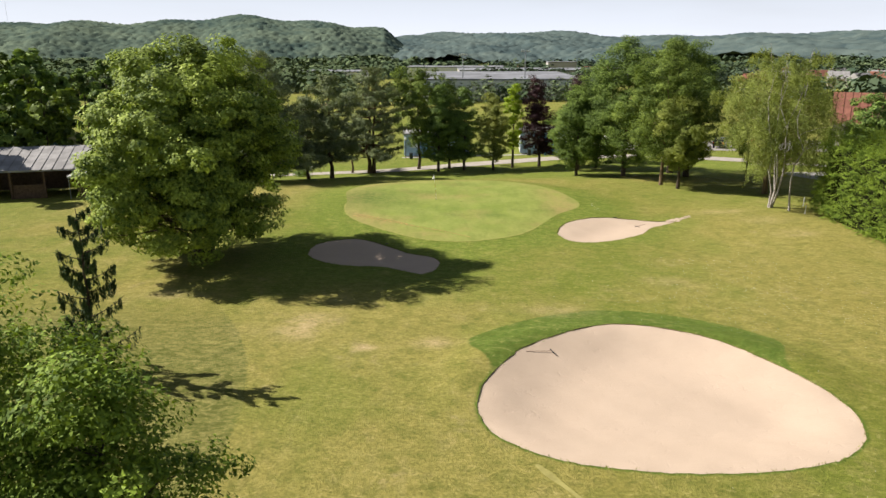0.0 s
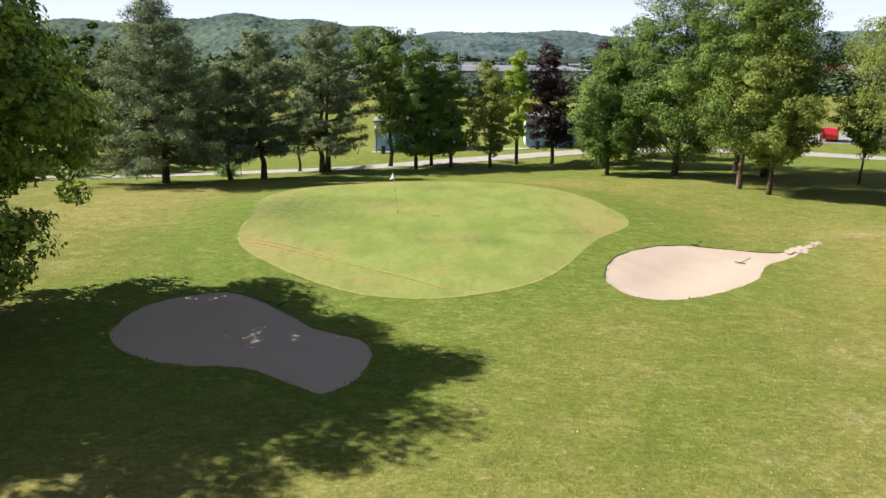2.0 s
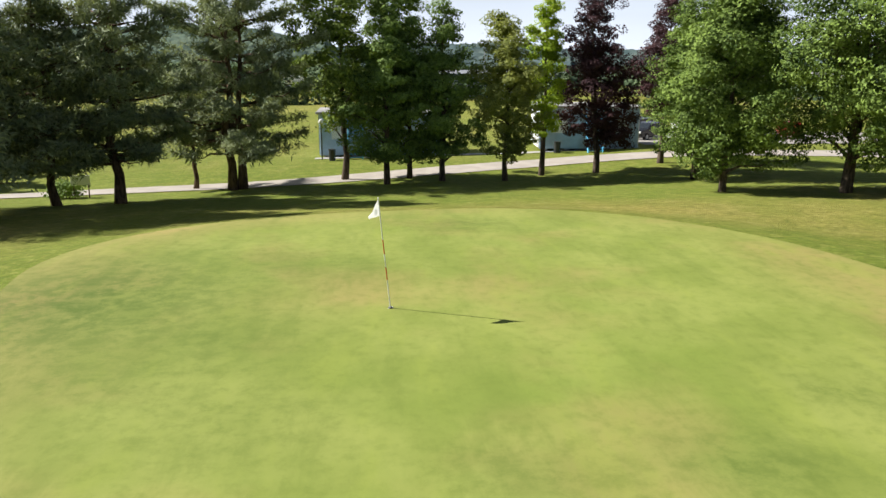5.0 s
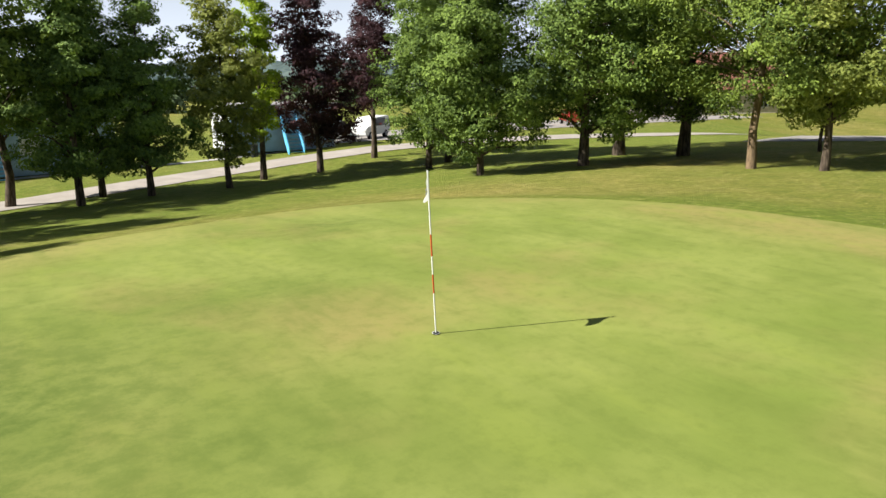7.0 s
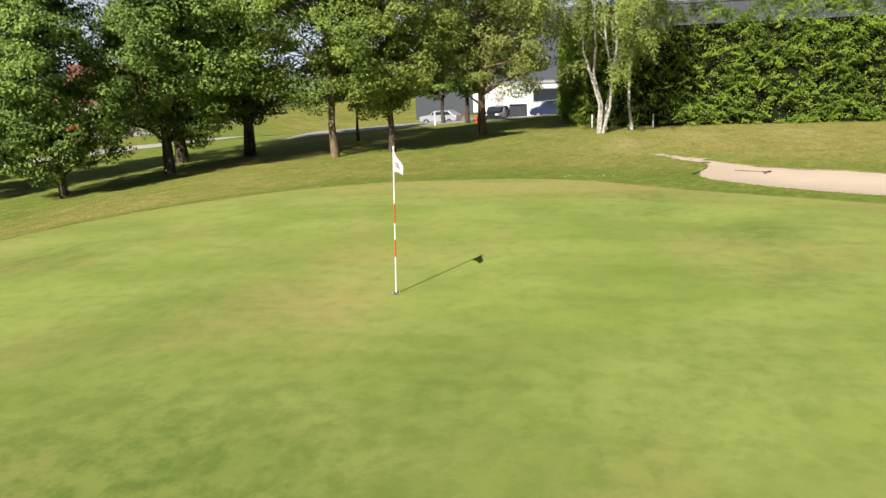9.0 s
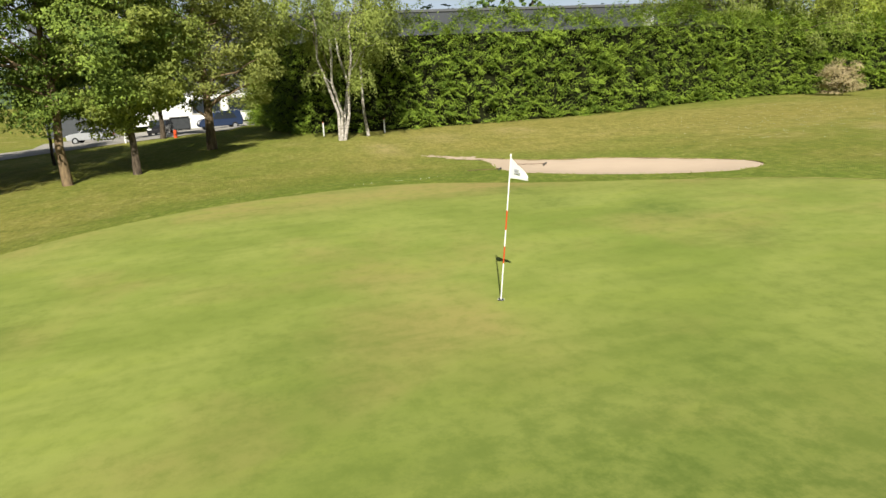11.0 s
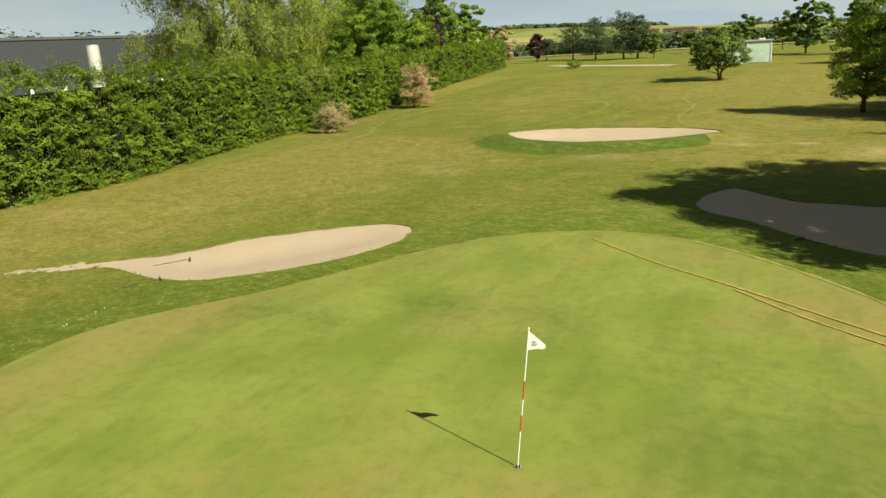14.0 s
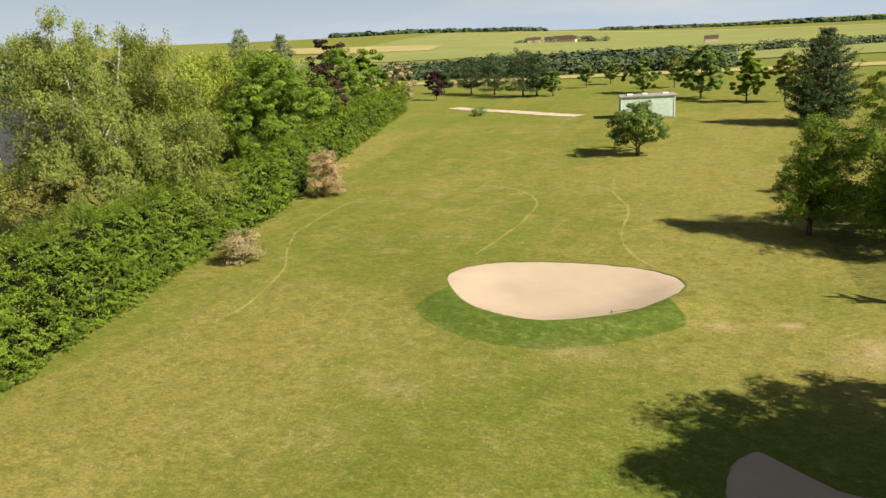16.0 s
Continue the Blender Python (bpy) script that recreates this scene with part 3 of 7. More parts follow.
def lay_ground():
    from mathutils.geometry import delaunay_2d_cdt
    gx, gy = axis(-42, 60, 1.3, 4600), axis(-30, 122, 1.3, 4600)
    grid = np.stack(np.meshgrid(gx, gy, indexing="ij"), -1).reshape(-1, 2)
    near = (np.abs(grid[:, 0]) < 200) & (np.abs(grid[:, 1]) < 200)
    grid[near] += rng.uniform(-0.25, 0.25, (near.sum(), 2))
    lines = (GREEN_EDGE, BUNKER_A, BUNKER_B, BUNKER_C)
    extra = []
    for ln, step in zip(lines, (0.9, 0.5, 0.5, 0.5)):
        lo, hi = ln.min(0), ln.max(0)
        e = np.stack(np.meshgrid(np.arange(lo[0], hi[0], step), np.arange(lo[1], hi[1], step), indexing="ij"), -1).reshape(-1, 2)
        extra.append(e[inside(ln, e)])
        grid = grid[~inside(ln, grid)]
    for ln, step, wide in ((BUNKER_C, 0.5, 6.5), (BUNKER_A, 0.8, 2.0), (GREEN_EDGE, 0.8, 4.5)):
        lo, hi = ln.min(0) - wide, ln.max(0) + wide
        e = np.stack(np.meshgrid(np.arange(lo[0], hi[0], step), np.arange(lo[1], hi[1], step), indexing="ij"), -1).reshape(-1, 2)
        e += rng.uniform(-0.1, 0.1, e.shape)
        e = e[distance(ln, e) < wide]
        for other in lines:
            e = e[~inside(other, e)]
        extra.append(e)
    pts = np.vstack([grid, *extra])
    keep = np.ones(len(pts), bool)
    for ln in lines:
        close = np.abs(pts - ln.mean(0)).max(1) < 30
        keep[np.where(close)[0][distance(ln, pts[close]) < 0.16]] = False
    pts = pts[keep]
    verts, edges = [pts], []
    base = len(pts)
    for ln in lines:
        k = len(ln)
        edges += [(base + i, base + (i + 1) % k) for i in range(k)]
        verts.append(ln)
        base += k
    flat = np.vstack(verts)
    v, _, f, *_ = delaunay_2d_cdt([Vector(p) for p in flat], edges, [], 0, 1e-5, False)
    v, f = np.array([(p.x, p.y) for p in v]), np.array(f)
    mid = v[f].mean(1)
    zone = np.zeros(len(f), int)
    for i, ln in enumerate(lines):
        zone[inside(ln, mid)] = i + 1

    def piece(name, which, z_of, mat, attrs=()):
        ff = f[zone == which]
        used, back = np.unique(ff, return_inverse=True)
        q = v[used]
        me = mesh_of(name, np.column_stack([q, z_of(q)]), back.reshape(-1, 3), mat, True)
        for key, fn in attrs:
            me.attributes.new(key, "FLOAT", "POINT").data.foreach_set("value", fn(q).astype(np.float32))
        return me

    def lush_and_shade(q):
        r = np.zeros(len(q))
        k = np.abs(q - (5, 45)).max(1) < 60
        p = q[k]
        # rich grass round the shaded bunker, widened to paint in the maple's shade
        s = 0.90 * (1 - smooth(1.2, 7.0, distance(BUNKER_B, p)))
        s = np.maximum(s, 0.62 * (1 - smooth(0.6, 3.2, distance(BUNKER_A, p))))
        s = np.maximum(s, 0.88 * (1 - smooth(1.5, 6.0, distance(GREEN_EDGE, p))) * (1 - 0.7 * smooth(66, 76, p[:, 1])))
        r[k] = s
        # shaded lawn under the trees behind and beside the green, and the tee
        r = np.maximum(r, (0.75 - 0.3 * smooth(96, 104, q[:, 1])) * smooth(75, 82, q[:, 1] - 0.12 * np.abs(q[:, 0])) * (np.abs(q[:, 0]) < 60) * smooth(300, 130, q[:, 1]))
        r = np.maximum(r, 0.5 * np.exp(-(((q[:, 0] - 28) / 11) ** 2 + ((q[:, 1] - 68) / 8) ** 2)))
        r = np.maximum(r, 0.55 * np.exp(-(((q[:, 0] - 44) / 9) ** 2 + ((q[:, 1] + 58) / 14) ** 2)))
        r = np.maximum(r, 0.35 * smooth(-60, -110, q[:, 1]))
        r = np.maximum(r, 0.30 * np.exp(-(((q[:, 0] - 10) / 5) ** 2 + ((q[:, 1] - 42) / 6) ** 2)))
        return r

    def collar(q):
        """How far inside the outer edge of the rich grass band round the large bunker."""
        r = np.full(len(q), -1.0)
        k = np.abs(q - (5, 45)).max(1) < 60
        p = q[k]
        r[k] = np.clip(0.10 + 2.6 * smooth(27.6, 31.8, p[:, 1]) - distance(BUNKER_C, p), -1, 1)
        return r

    def bare(q):
        """Spots where the grass has worn or burnt away."""
        r = np.zeros(len(q))
        for x, y, a, b, k in ((-7.0, 32.3, 0.9, 0.8, 0.9), (-6.3, 33.8, 1.0, 0.9, 0.9), (-9.2, 33.1, 1.3, 0.45, 0.6), (-3.4, 30.6, 0.6, 0.35, 0.9), (-0.3, 31.1, 0.8, 0.5, 0.7), (-6.0, 30.2, 0.5, 0.4, 0.7), (-14.9, 38.0, 1.6, 0.7, 0.6), (23.5, 59.5, 1.6, 0.6, 0.6), (25.7, 56.4, 1.6, 0.7, 0.6), (26.0, 52.0, 1.4, 0.9, 0.5), (13.0, 40.0, 1.2, 0.8, 0.45), (5.9, 35.3, 1.6, 0.8, 0.4)):
            r = np.maximum(r, k * np.exp(-(((q[:, 0] - x) / a) ** 2 + ((q[:, 1] - y) / b) ** 2)))
        return r

    def dry(q):
        r = np.exp(-(((q[:, 0] + 3) / 7) ** 2 + ((q[:, 1] - 27) / 10) ** 2)) * 1.2
        r += np.exp(-(((q[:, 0] + 5.8) / 2.6) ** 2 + ((q[:, 1] - 33.5) / 3.5) ** 2)) * 1.0
        r += np.exp(-(((q[:, 0] - 24) / 8) ** 2 + ((q[:, 1] - 54) / 9) ** 2)) * 0.7
        r += np.exp(-(((q[:, 0] - 0) / 9) ** 2 + ((q[:, 1] + 6) / 16) ** 2)) * 0.6
        r += np.exp(-(((q[:, 0] - 14) / 9) ** 2 + ((q[:, 1] - 77) / 3) ** 2)) * 0.5
        r += np.exp(-(((q[:, 0] + 16) / 3.5) ** 2 + ((q[:, 1] - 68) / 6) ** 2)) * 1.2
        r += np.exp(-(((q[:, 0] - 21) / 7) ** 2 + ((q[:, 1] - 37) / 8) ** 2)) * 0.75
        r += np.exp(-(((q[:, 0] + 7) / 6) ** 2 + ((q[:, 1] - 6) / 9) ** 2)) * 0.7
        r += 0.9 * smooth(38, 44, q[:, 0]) * smooth(95, 80, q[:, 0]) * smooth(-45, -20, q[:, 1]) * smooth(62, 50, q[:, 1])
        r += np.exp(-(((q[:, 0] + 9) / 8) ** 2 + ((q[:, 1] + 34) / 18) ** 2)) * 0.9
        return np.clip(r, 0, 1)

    ground = tagged(new("ground", piece("ground", 0, lambda q: ground_z(*q.T), TURF, (("lush_and_shade", lush_and_shade), ("dry", dry), ("collar", collar), ("bare", bare)))),
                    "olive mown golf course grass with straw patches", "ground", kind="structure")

    def tone(q):
        """Darker, mottled spots of the green."""
        r = np.zeros(len(q))
        for x, y, a, b, k in ((-6.6, 64.4, 3.0, 3.6, 1.0), (3.9, 57.6, 1.0, 0.8, 0.9), (6.4, 59.4, 0.9, 0.7, 0.6), (1.2, 57.4, 0.9, 0.7, 0.7), (-3.6, 62.0, 0.8, 1.2, 0.6), (1.8, 71.8, 1.5, 1.0, 0.8), (-5.0, 60.5, 1.6, 1.0, 0.5), (8.4, 59.5, 1.3, 0.9, 0.6), (-2.5, 66.8, 2.0, 1.4, 0.45), (-4.6, 62.2, 2.4, 2.2, 0.5), (-2.9, 59.3, 1.9, 1.4, 0.4), (-8.2, 61.2, 2.0, 2.2, 0.45)):
            r = np.maximum(r, k * np.exp(-(((q[:, 0] - x) / a) ** 2 + ((q[:, 1] - y) / b) ** 2)))
        return r

    def rim(q):
        d = distance(GREEN_EDGE, q)
        return np.clip((1 - smooth(0.5, 3.4, d)) * (0.35 + 0.65 * smooth(2, -6, q[:, 0])) + 0.75 * np.exp(-(((q[:, 0] - 10.3) / 1.7) ** 2 + ((q[:, 1] - 60.4) / 1.7) ** 2)) + 0.9 * np.exp(-(((q[:, 0] - 9.8) / 1.6) ** 2 + ((q[:, 1] - 65.0) / 2.4) ** 2)) + 0.6 * np.exp(-(((q[:, 0] + 7.2) / 1.3) ** 2 + ((q[:, 1] - 60.8) / 0.8) ** 2)) + 0.5 * np.exp(-(((q[:, 0] + 6.2) / 1.1) ** 2 + ((q[:, 1] - 66.2) / 0.9) ** 2)) + 0.6 * np.exp(-(((q[:, 0] + 2.2) / 1.6) ** 2 + ((q[:, 1] - 64.2) / 1.0) ** 2)), 0, 1)

    tagged(new("putting_green", piece("putting_green", 1, lambda q: ground_z(*q.T), GREEN, (("dry", rim), ("tone", tone)))),
           "close-cut bright putting green with brownish rim", "putting green", kind="structure")

    for i, (ln, deep, label) in enumerate(((BUNKER_A, 0.22, "teardrop sand bunker beside the putting green"), (BUNKER_B, 0.36, "kidney-shaped sand bunker in the maple's shade"),
                                           (BUNKER_C, 0.42, "large oval sand bunker with a grassy bank"))):
        home = thing("sand_bunker", 0, 0, 0, label=label, category="bunker")

        def sand_z(q, ln=ln, deep=deep):
            d = distance(ln, q)
            return ground_z(*q.T) - 0.030 - deep * smooth(0, 3.2, d) + 0.02 * np.sin(q[:, 0] * 3.1) * np.sin(q[:, 1] * 2.7)

        part_mesh("sand", piece("sand", i + 2, sand_z, SAND), home, "pale pinkish raked sand")
        top, k = ln, len(ln)
        ring = np.vstack([np.column_stack([top, ground_z(*top.T) + 0.004]), np.column_stack([top, ground_z(*top.T) - 0.07])])
        quads = [(j, (j + 1) % k, k + (j + 1) % k, k + j) for j in range(k)]
        part_mesh("turf_lip", mesh_of("turf_lip", ring, quads, SOIL), home, "cut turf edge with bare soil")
        # blades that hang over the lip
        m = 6 * k
        j = rng.integers(0, k, m)
        p = ln[j] + (np.roll(ln, -1, 0)[j] - ln[j]) * rng.random((m, 1)) + rng.normal(0, 0.05, (m, 2))
        way = rng.normal(0, 1, (m, 3)) * (0.035, 0.035, 0.015) + (0, 0, 0.045)
        a = np.column_stack([p, ground_z(*p.T) - 0.01])
        wide = rng.normal(0, 1, (m, 3)) * (0.014, 0.014, 0)
        tri = np.stack([a - wide, a + wide, a + way], 1).reshape(-1, 3)
        part_mesh("edge_grass", mesh_of("edge_grass", tri, np.arange(3 * m).reshape(-1, 3), BLADE), home, "ragged grass fringe", "stuff")
    return ground


lay_ground()


def ribbon(name, points, width, mat, lift, label, category, kind="structure", step=0.6, ragged=0.0):
    """A strip that lies along a line on the ground."""
    c = open_curve(points, step)
    d = np.gradient(c, axis=0)
    s = np.column_stack([-d[:, 1], d[:, 0]]) / np.linalg.norm(d, axis=1)[:, None]
    w = width / 2 * (1 + (rng.normal(0, ragged, len(c)) if ragged else 0))
    rows = [c + s * (w * k)[:, None] for k in (1, 0.33, -0.33, -1)]
    n = len(c)
    verts = np.vstack([np.column_stack([r, ground_z(*r.T) + lift]) for r in rows])
    quads = [(k * n + i, (k + 1) * n + i, (k + 1) * n + i + 1, k * n + i + 1) for k in range(3) for i in range(n - 1)]
    return tagged(new(name, mesh_of(name, verts, quads, mat, True)), label, category, kind=kind)


def patch(name, corners, mat, lift, label, category, step=8.0, wobble=0.0):
    """A field or yard draped on the ground between four corners."""
    c = [np.array(p, float) for p in corners]
    n = max(2, int(np.linalg.norm(c[1] - c[0]) / step))
    m = max(2, int(np.linalg.norm(c[3] - c[0]) / step))
    u, v = np.meshgrid(np.linspace(0, 1, n + 1), np.linspace(0, 1, m + 1), indexing="ij")
    u, v = u[..., None], v[..., None]
    q = (c[0] * (1 - u) * (1 - v) + c[1] * u * (1 - v) + c[2] * u * v + c[3] * (1 - u) * v).reshape(-1, 2)
    if wobble:
        q += rng.normal(0, wobble, q.shape)
    quads = [(i * (m + 1) + j, (i + 1) * (m + 1) + j, (i + 1) * (m + 1) + j + 1, i * (m + 1) + j + 1) for i in range(n) for j in range(m)]
    return tagged(new(name, mesh_of(name, np.column_stack([q, ground_z(*q.T) + lift]), quads, mat, True)), label, category, kind="structure")


# pale cut edge round the front of the green
rim_line = np.vstack([GREEN_EDGE, GREEN_EDGE])
k0 = int(np.argmin(np.hypot(*(GREEN_EDGE - (7.4, 54.2)).T)))
k1 = k0 + int(np.argmin(np.hypot(*(rim_line[k0:k0 + len(GREEN_EDGE)] - (-8.4, 62.7)).T)))
ribbon("green_edge_cut", [tuple(q) for q in rim_line[k0:k1:2]], 0.13, RIM, 0.010, "pale worn line along the edge of the green", "mowing line", ragged=0.35, step=0.3)
# scorched lines on the green, cut edges on the fairway, tracks and yards
ribbon("scorch_line", [(2.05, 50.6), (-0.1, 52.45), (-2.75, 54.3), (-5.8, 56.5), (-7.2, 57.3)], 0.075, SCAR, 0.018, "orange-brown scorched line across the green", "turf scar", ragged=0.22, step=0.2)
ribbon("scorch_line", [(-2.6, 54.4), (-4.5, 56.1), (-7.1, 57.9)], 0.06, SCAR, 0.018, "thin scorched line across the green", "turf scar", ragged=0.22, step=0.2)
ribbon("mowing_edge", [(32.0, 15.5), (29.9, 20.4), (27.0, 25.9), (25.5, 32.3), (25.8, 34.6)], 0.15, MOWN, 0.012, "pale line of cut grass along the fairway", "mowing line", ragged=0.5)
ribbon("mowing_edge", [(32.0, 15.5), (31.9, 4.0), (25.5, -2.3), (18.3, -1.9), (14.5, 3.1), (14.0, 9.3), (14.5, 14.8), (15.3, 20.0)], 0.17, MOWN, 0.012, "pale line of cut grass along the fairway", "mowing line", ragged=0.5)
ribbon("mowing_edge", [(8.6, -6.0), (8.1, -0.5), (6.2, 5.9), (6.0, 14.0), (4.8, 18.8), (3.2, 21.6)], 0.17, MOWN, 0.012, "pale line of cut grass along the fairway", "mowing line", ragged=0.5)
ribbon("service_road", [(-60, 84), (-40, 87.5), (-28, 89.6), (-16.7, 91.9), (-7.6, 93.5), (2, 97.0), (10, 99.4), (18, 100.4), (27, 100.0), (36, 97.6), (48, 91.5), (62, 86)], 3.0, ROAD, 0.04,
       "pale worn asphalt service road", "road", ragged=0.02)
ribbon("gravel_path", [(48, -77), (40, -71), (33, -66.5), (26, -61), (19.5, -57)], 3.2, GRAVEL, 0.04, "pale gravel path to the tee", "path", ragged=0.1)
patch("factory_yard", [(43, 66), (38, 84), (74, 84), (74, 57)], YARD, 0.035, "grey asphalt yard beside the warehouse", "yard", 3.0)
patch("car_park", [(20, 106.5), (20, 122), (70, 122), (70, 102)], YARD, 0.035, "grey asphalt car park", "car park", 3.0)
patch("hut_footpath", [(-6, 104.4), (-6, 105.4), (19, 106.0), (19, 105.0)], CONCRETE, 0.035, "narrow pale concrete footpath by the site huts", "path", 2.0)


# ---- trees ----
def unit(a):
    return a / np.maximum(np.linalg.norm(a, axis=-1, keepdims=True), 1e-9)


def leaf_mesh(name, p, nrm, length, aspect, mat, r, along=None, spread=1.0):
    """Many single leaves: small ones three-cornered, large ones folded four-cornered blades."""
    n = len(p)
    t = r.normal(0, 1, (n, 3)) if along is None else along + r.normal(0, 0.35 * spread, (n, 3))
    t = unit(t - nrm * (t * nrm).sum(1, keepdims=True))
    b = np.cross(nrm, t)
    L = (length * r.uniform(0.65, 1.35, n))[:, None]
    W = L * aspect
    if np.mean(length) < 0.3:
        v = np.stack([p - t * L * 0.42 + b * W * 0.5, p - t * L * 0.30 - b * W * 0.5, p + t * L * 0.58], 1).reshape(-1, 3)
        return mesh_of(name, v, np.arange(3 * n).reshape(-1, 3), mat)
    fold = nrm * L * 0.12
    v = np.stack([p - t * L * 0.5, p + b * W * 0.5 + fold, p + t * L * 0.5 - fold * 0.6, p - b * W * 0.5 + fold], 1).reshape(-1, 3)
    return mesh_of(name, v, np.arange(4 * n).reshape(-1, 4), mat)


def tubes(name, lines, mat, full=9):
    """Tapered limbs: each line is (points, radii) or (points, radii, sides)."""
    verts, quads, base = [], [], 0
    for pts, rad, *sides in lines:
        pts, rad = np.asarray(pts, float), np.asarray(rad, float)
        seg = sides[0] if sides else full
        d = unit(np.gradient(pts, axis=0))
        up = np.where(np.abs(d[:, 2:3]) > 0.9, np.array([[1.0, 0, 0]]), np.array([[0, 0, 1.0]]))
        a = unit(np.cross(d, up))
        b = np.cross(d, a)
        th = np.arange(seg) * 2 * math.pi / seg
        ring = pts[:, None] + (a[:, None] * np.cos(th)[None, :, None] + b[:, None] * np.sin(th)[None, :, None]) * rad[:, None, None]
        verts.append(ring.reshape(-1, 3))
        n = len(pts)
        for i in range(n - 1):
            for j in range(seg):
                k = (j + 1) % seg
                quads.append((base + i * seg + j, base + i * seg + k, base + (i + 1) * seg + k, base + (i + 1) * seg + j))
        base += n * seg
    return mesh_of(name, np.vstack(verts), quads, mat, True)


def bend(a, b, r, k=5, wob=0.12, sag=0.0):
    """A slightly crooked line from a to b."""
    a, b = np.asarray(a, float), np.asarray(b, float)
    t = np.linspace(0, 1, k)[:, None]
    L = np.linalg.norm(b - a)
    p = a + (b - a) * t
    p[1:-1] += r.normal(0, wob * L * 0.25, (k - 2, 3))
    p[:, 2] += (sag * L * 4 * t * (1 - t))[:, 0]
    return p


PROFILES = {
    "full": ([0, 0.1, 0.35, 0.7, 0.9, 1], [0.52, 0.82, 1.0, 0.80, 0.48, 0.15]),
    "round": ([0, 0.08, 0.25, 0.5, 0.75, 0.92, 1], [0.45, 0.75, 0.97, 1.0, 0.8, 0.5, 0.12]),
    "dome": ([0, 0.1, 0.28, 0.5, 0.75, 0.92, 1], [0.3, 0.62, 0.93, 1.0, 0.82, 0.5, 0.12]),
    "drop": ([0, 0.08, 0.22, 0.4, 0.65, 0.85, 1], [0.5, 0.85, 1.0, 0.93, 0.65, 0.36, 0.06]),
    "oval": ([0, 0.1, 0.3, 0.55, 0.8, 0.94, 1], [0.35, 0.65, 0.95, 1.0, 0.78, 0.45, 0.1]),
    "airy": ([0, 0.15, 0.4, 0.65, 0.85, 1], [0.25, 0.6, 0.9, 1.0, 0.8, 0.25]),
}


def broadleaf(name, x, y, height, radius, low, profile, leaf, bark, count, size, seed, label, stems=1, trunk_r=None, lean=(0, 0), aspect=0.66,
              category="tree", group="", ragged=0.22, narrow=1.0, lobes=1.0, mess=0.46):
    """A tree of trunk, limbs and a crown of boughs full of leaves."""
    r = np.random.default_rng(seed)
    home = thing(name, x, y, gz(x, y) - 0.05, label=label, category=category, group=group)
    us, ps = PROFILES[profile]
    k = max(60, int(count / 115))
    span = height - low
    cr = (0.07 * radius + 0.27) / lobes ** 0.4
    # big lobes on the crown's outline, each full of boughs
    nl = int((16 + radius * 4.5) * lobes)
    grid = np.linspace(0, 1, 60)
    share = np.cumsum(np.interp(grid, us, ps))
    lu = np.clip(np.interp((np.arange(nl) + r.uniform(0.1, 0.9, nl)) / nl, share / share[-1], grid), 0.02, 0.97)
    deep = np.where(np.arange(nl) % 5 == 4, r.uniform(0.2, 0.6, nl), 1.0)
    lr = (radius * r.uniform(0.2, 0.36, nl) + 0.30) / lobes ** 0.45
    la = np.arange(nl) * 2.4 + r.uniform(-0.5, 0.5, nl) + seed
    ld = np.maximum(radius * np.interp(lu, us, ps) * r.uniform(1 - ragged, 1 + ragged * 0.7, nl) * deep - lr * 0.72, 0)
    lz = np.clip(low + lu * span, low + lr * 0.6, height - lr * 0.75)
    lobe = np.column_stack([lean[0] * lu + ld * np.cos(la), lean[1] * lu + ld * np.sin(la) * narrow, lz])
    pick = pick_lobe = r.choice(nl, k, p=lr ** 2 / (lr ** 2).sum())
    away = unit(lobe - (lean[0] * 0.5, lean[1] * 0.5, low + span * 0.4))
    d = unit(r.normal(0, 1, (k, 3)) + 0.55 * away[pick] + (0, 0, 0.2))
    c = lobe[pick] + d * (lr[pick] * (0.25 + 0.75 * r.random(k) ** 0.6))[:, None] * (1, 1, 0.9)
    # some boughs fill the crown's middle
    v = unit(r.normal(0, 1, (k, 3))) * r.random((k, 1)) ** 0.4
    full = r.random(k) < (0.4 if ragged < 0.15 and radius > 6 else 0.24 if ragged < 0.28 else 0.06)
    u = 0.5 + 0.4 * v[:, 2]
    reach = radius * 0.78 * np.interp(u, us, ps)
    c[full] = np.column_stack([lean[0] * u + v[:, 0] * reach, lean[1] * u + v[:, 1] * reach * narrow, low + u * span])[full]
    c[:, 2] = np.clip(c[:, 2], low * 0.6 + 0.15, height)
    # limbs reach to some of the boughs
    tr = trunk_r or 0.013 * height + 0.03
    lines = []
    feet = []
    for s in range(stems):
        a0 = s * 2 * math.pi / stems + seed
        off = 0 if stems == 1 else 0.25 + 0.08 * max(0, radius - 5)
        foot = np.array([off * math.cos(a0), off * math.sin(a0), 0])
        wide = 0 if stems == 1 else radius * 0.62 * np.interp(0.78, us, ps)
        top = np.array([lean[0] + wide * math.cos(a0), lean[1] + wide * math.sin(a0), height * 0.82])
        stem = bend(foot, top, r, 8, 0.02 if stems == 1 else 0.06)
        rad = tr / math.sqrt(stems) * np.interp(np.linspace(0, 1, 8), [0, 0.04, 0.4, 1], [1.25, 1.0, 0.72, 0.12])
        lines.append((stem, rad))
        feet.append((stem, rad))
    pick = r.choice(k, min(k, 26 + int(height * 1.5) if count > 6500 else 14), replace=False)
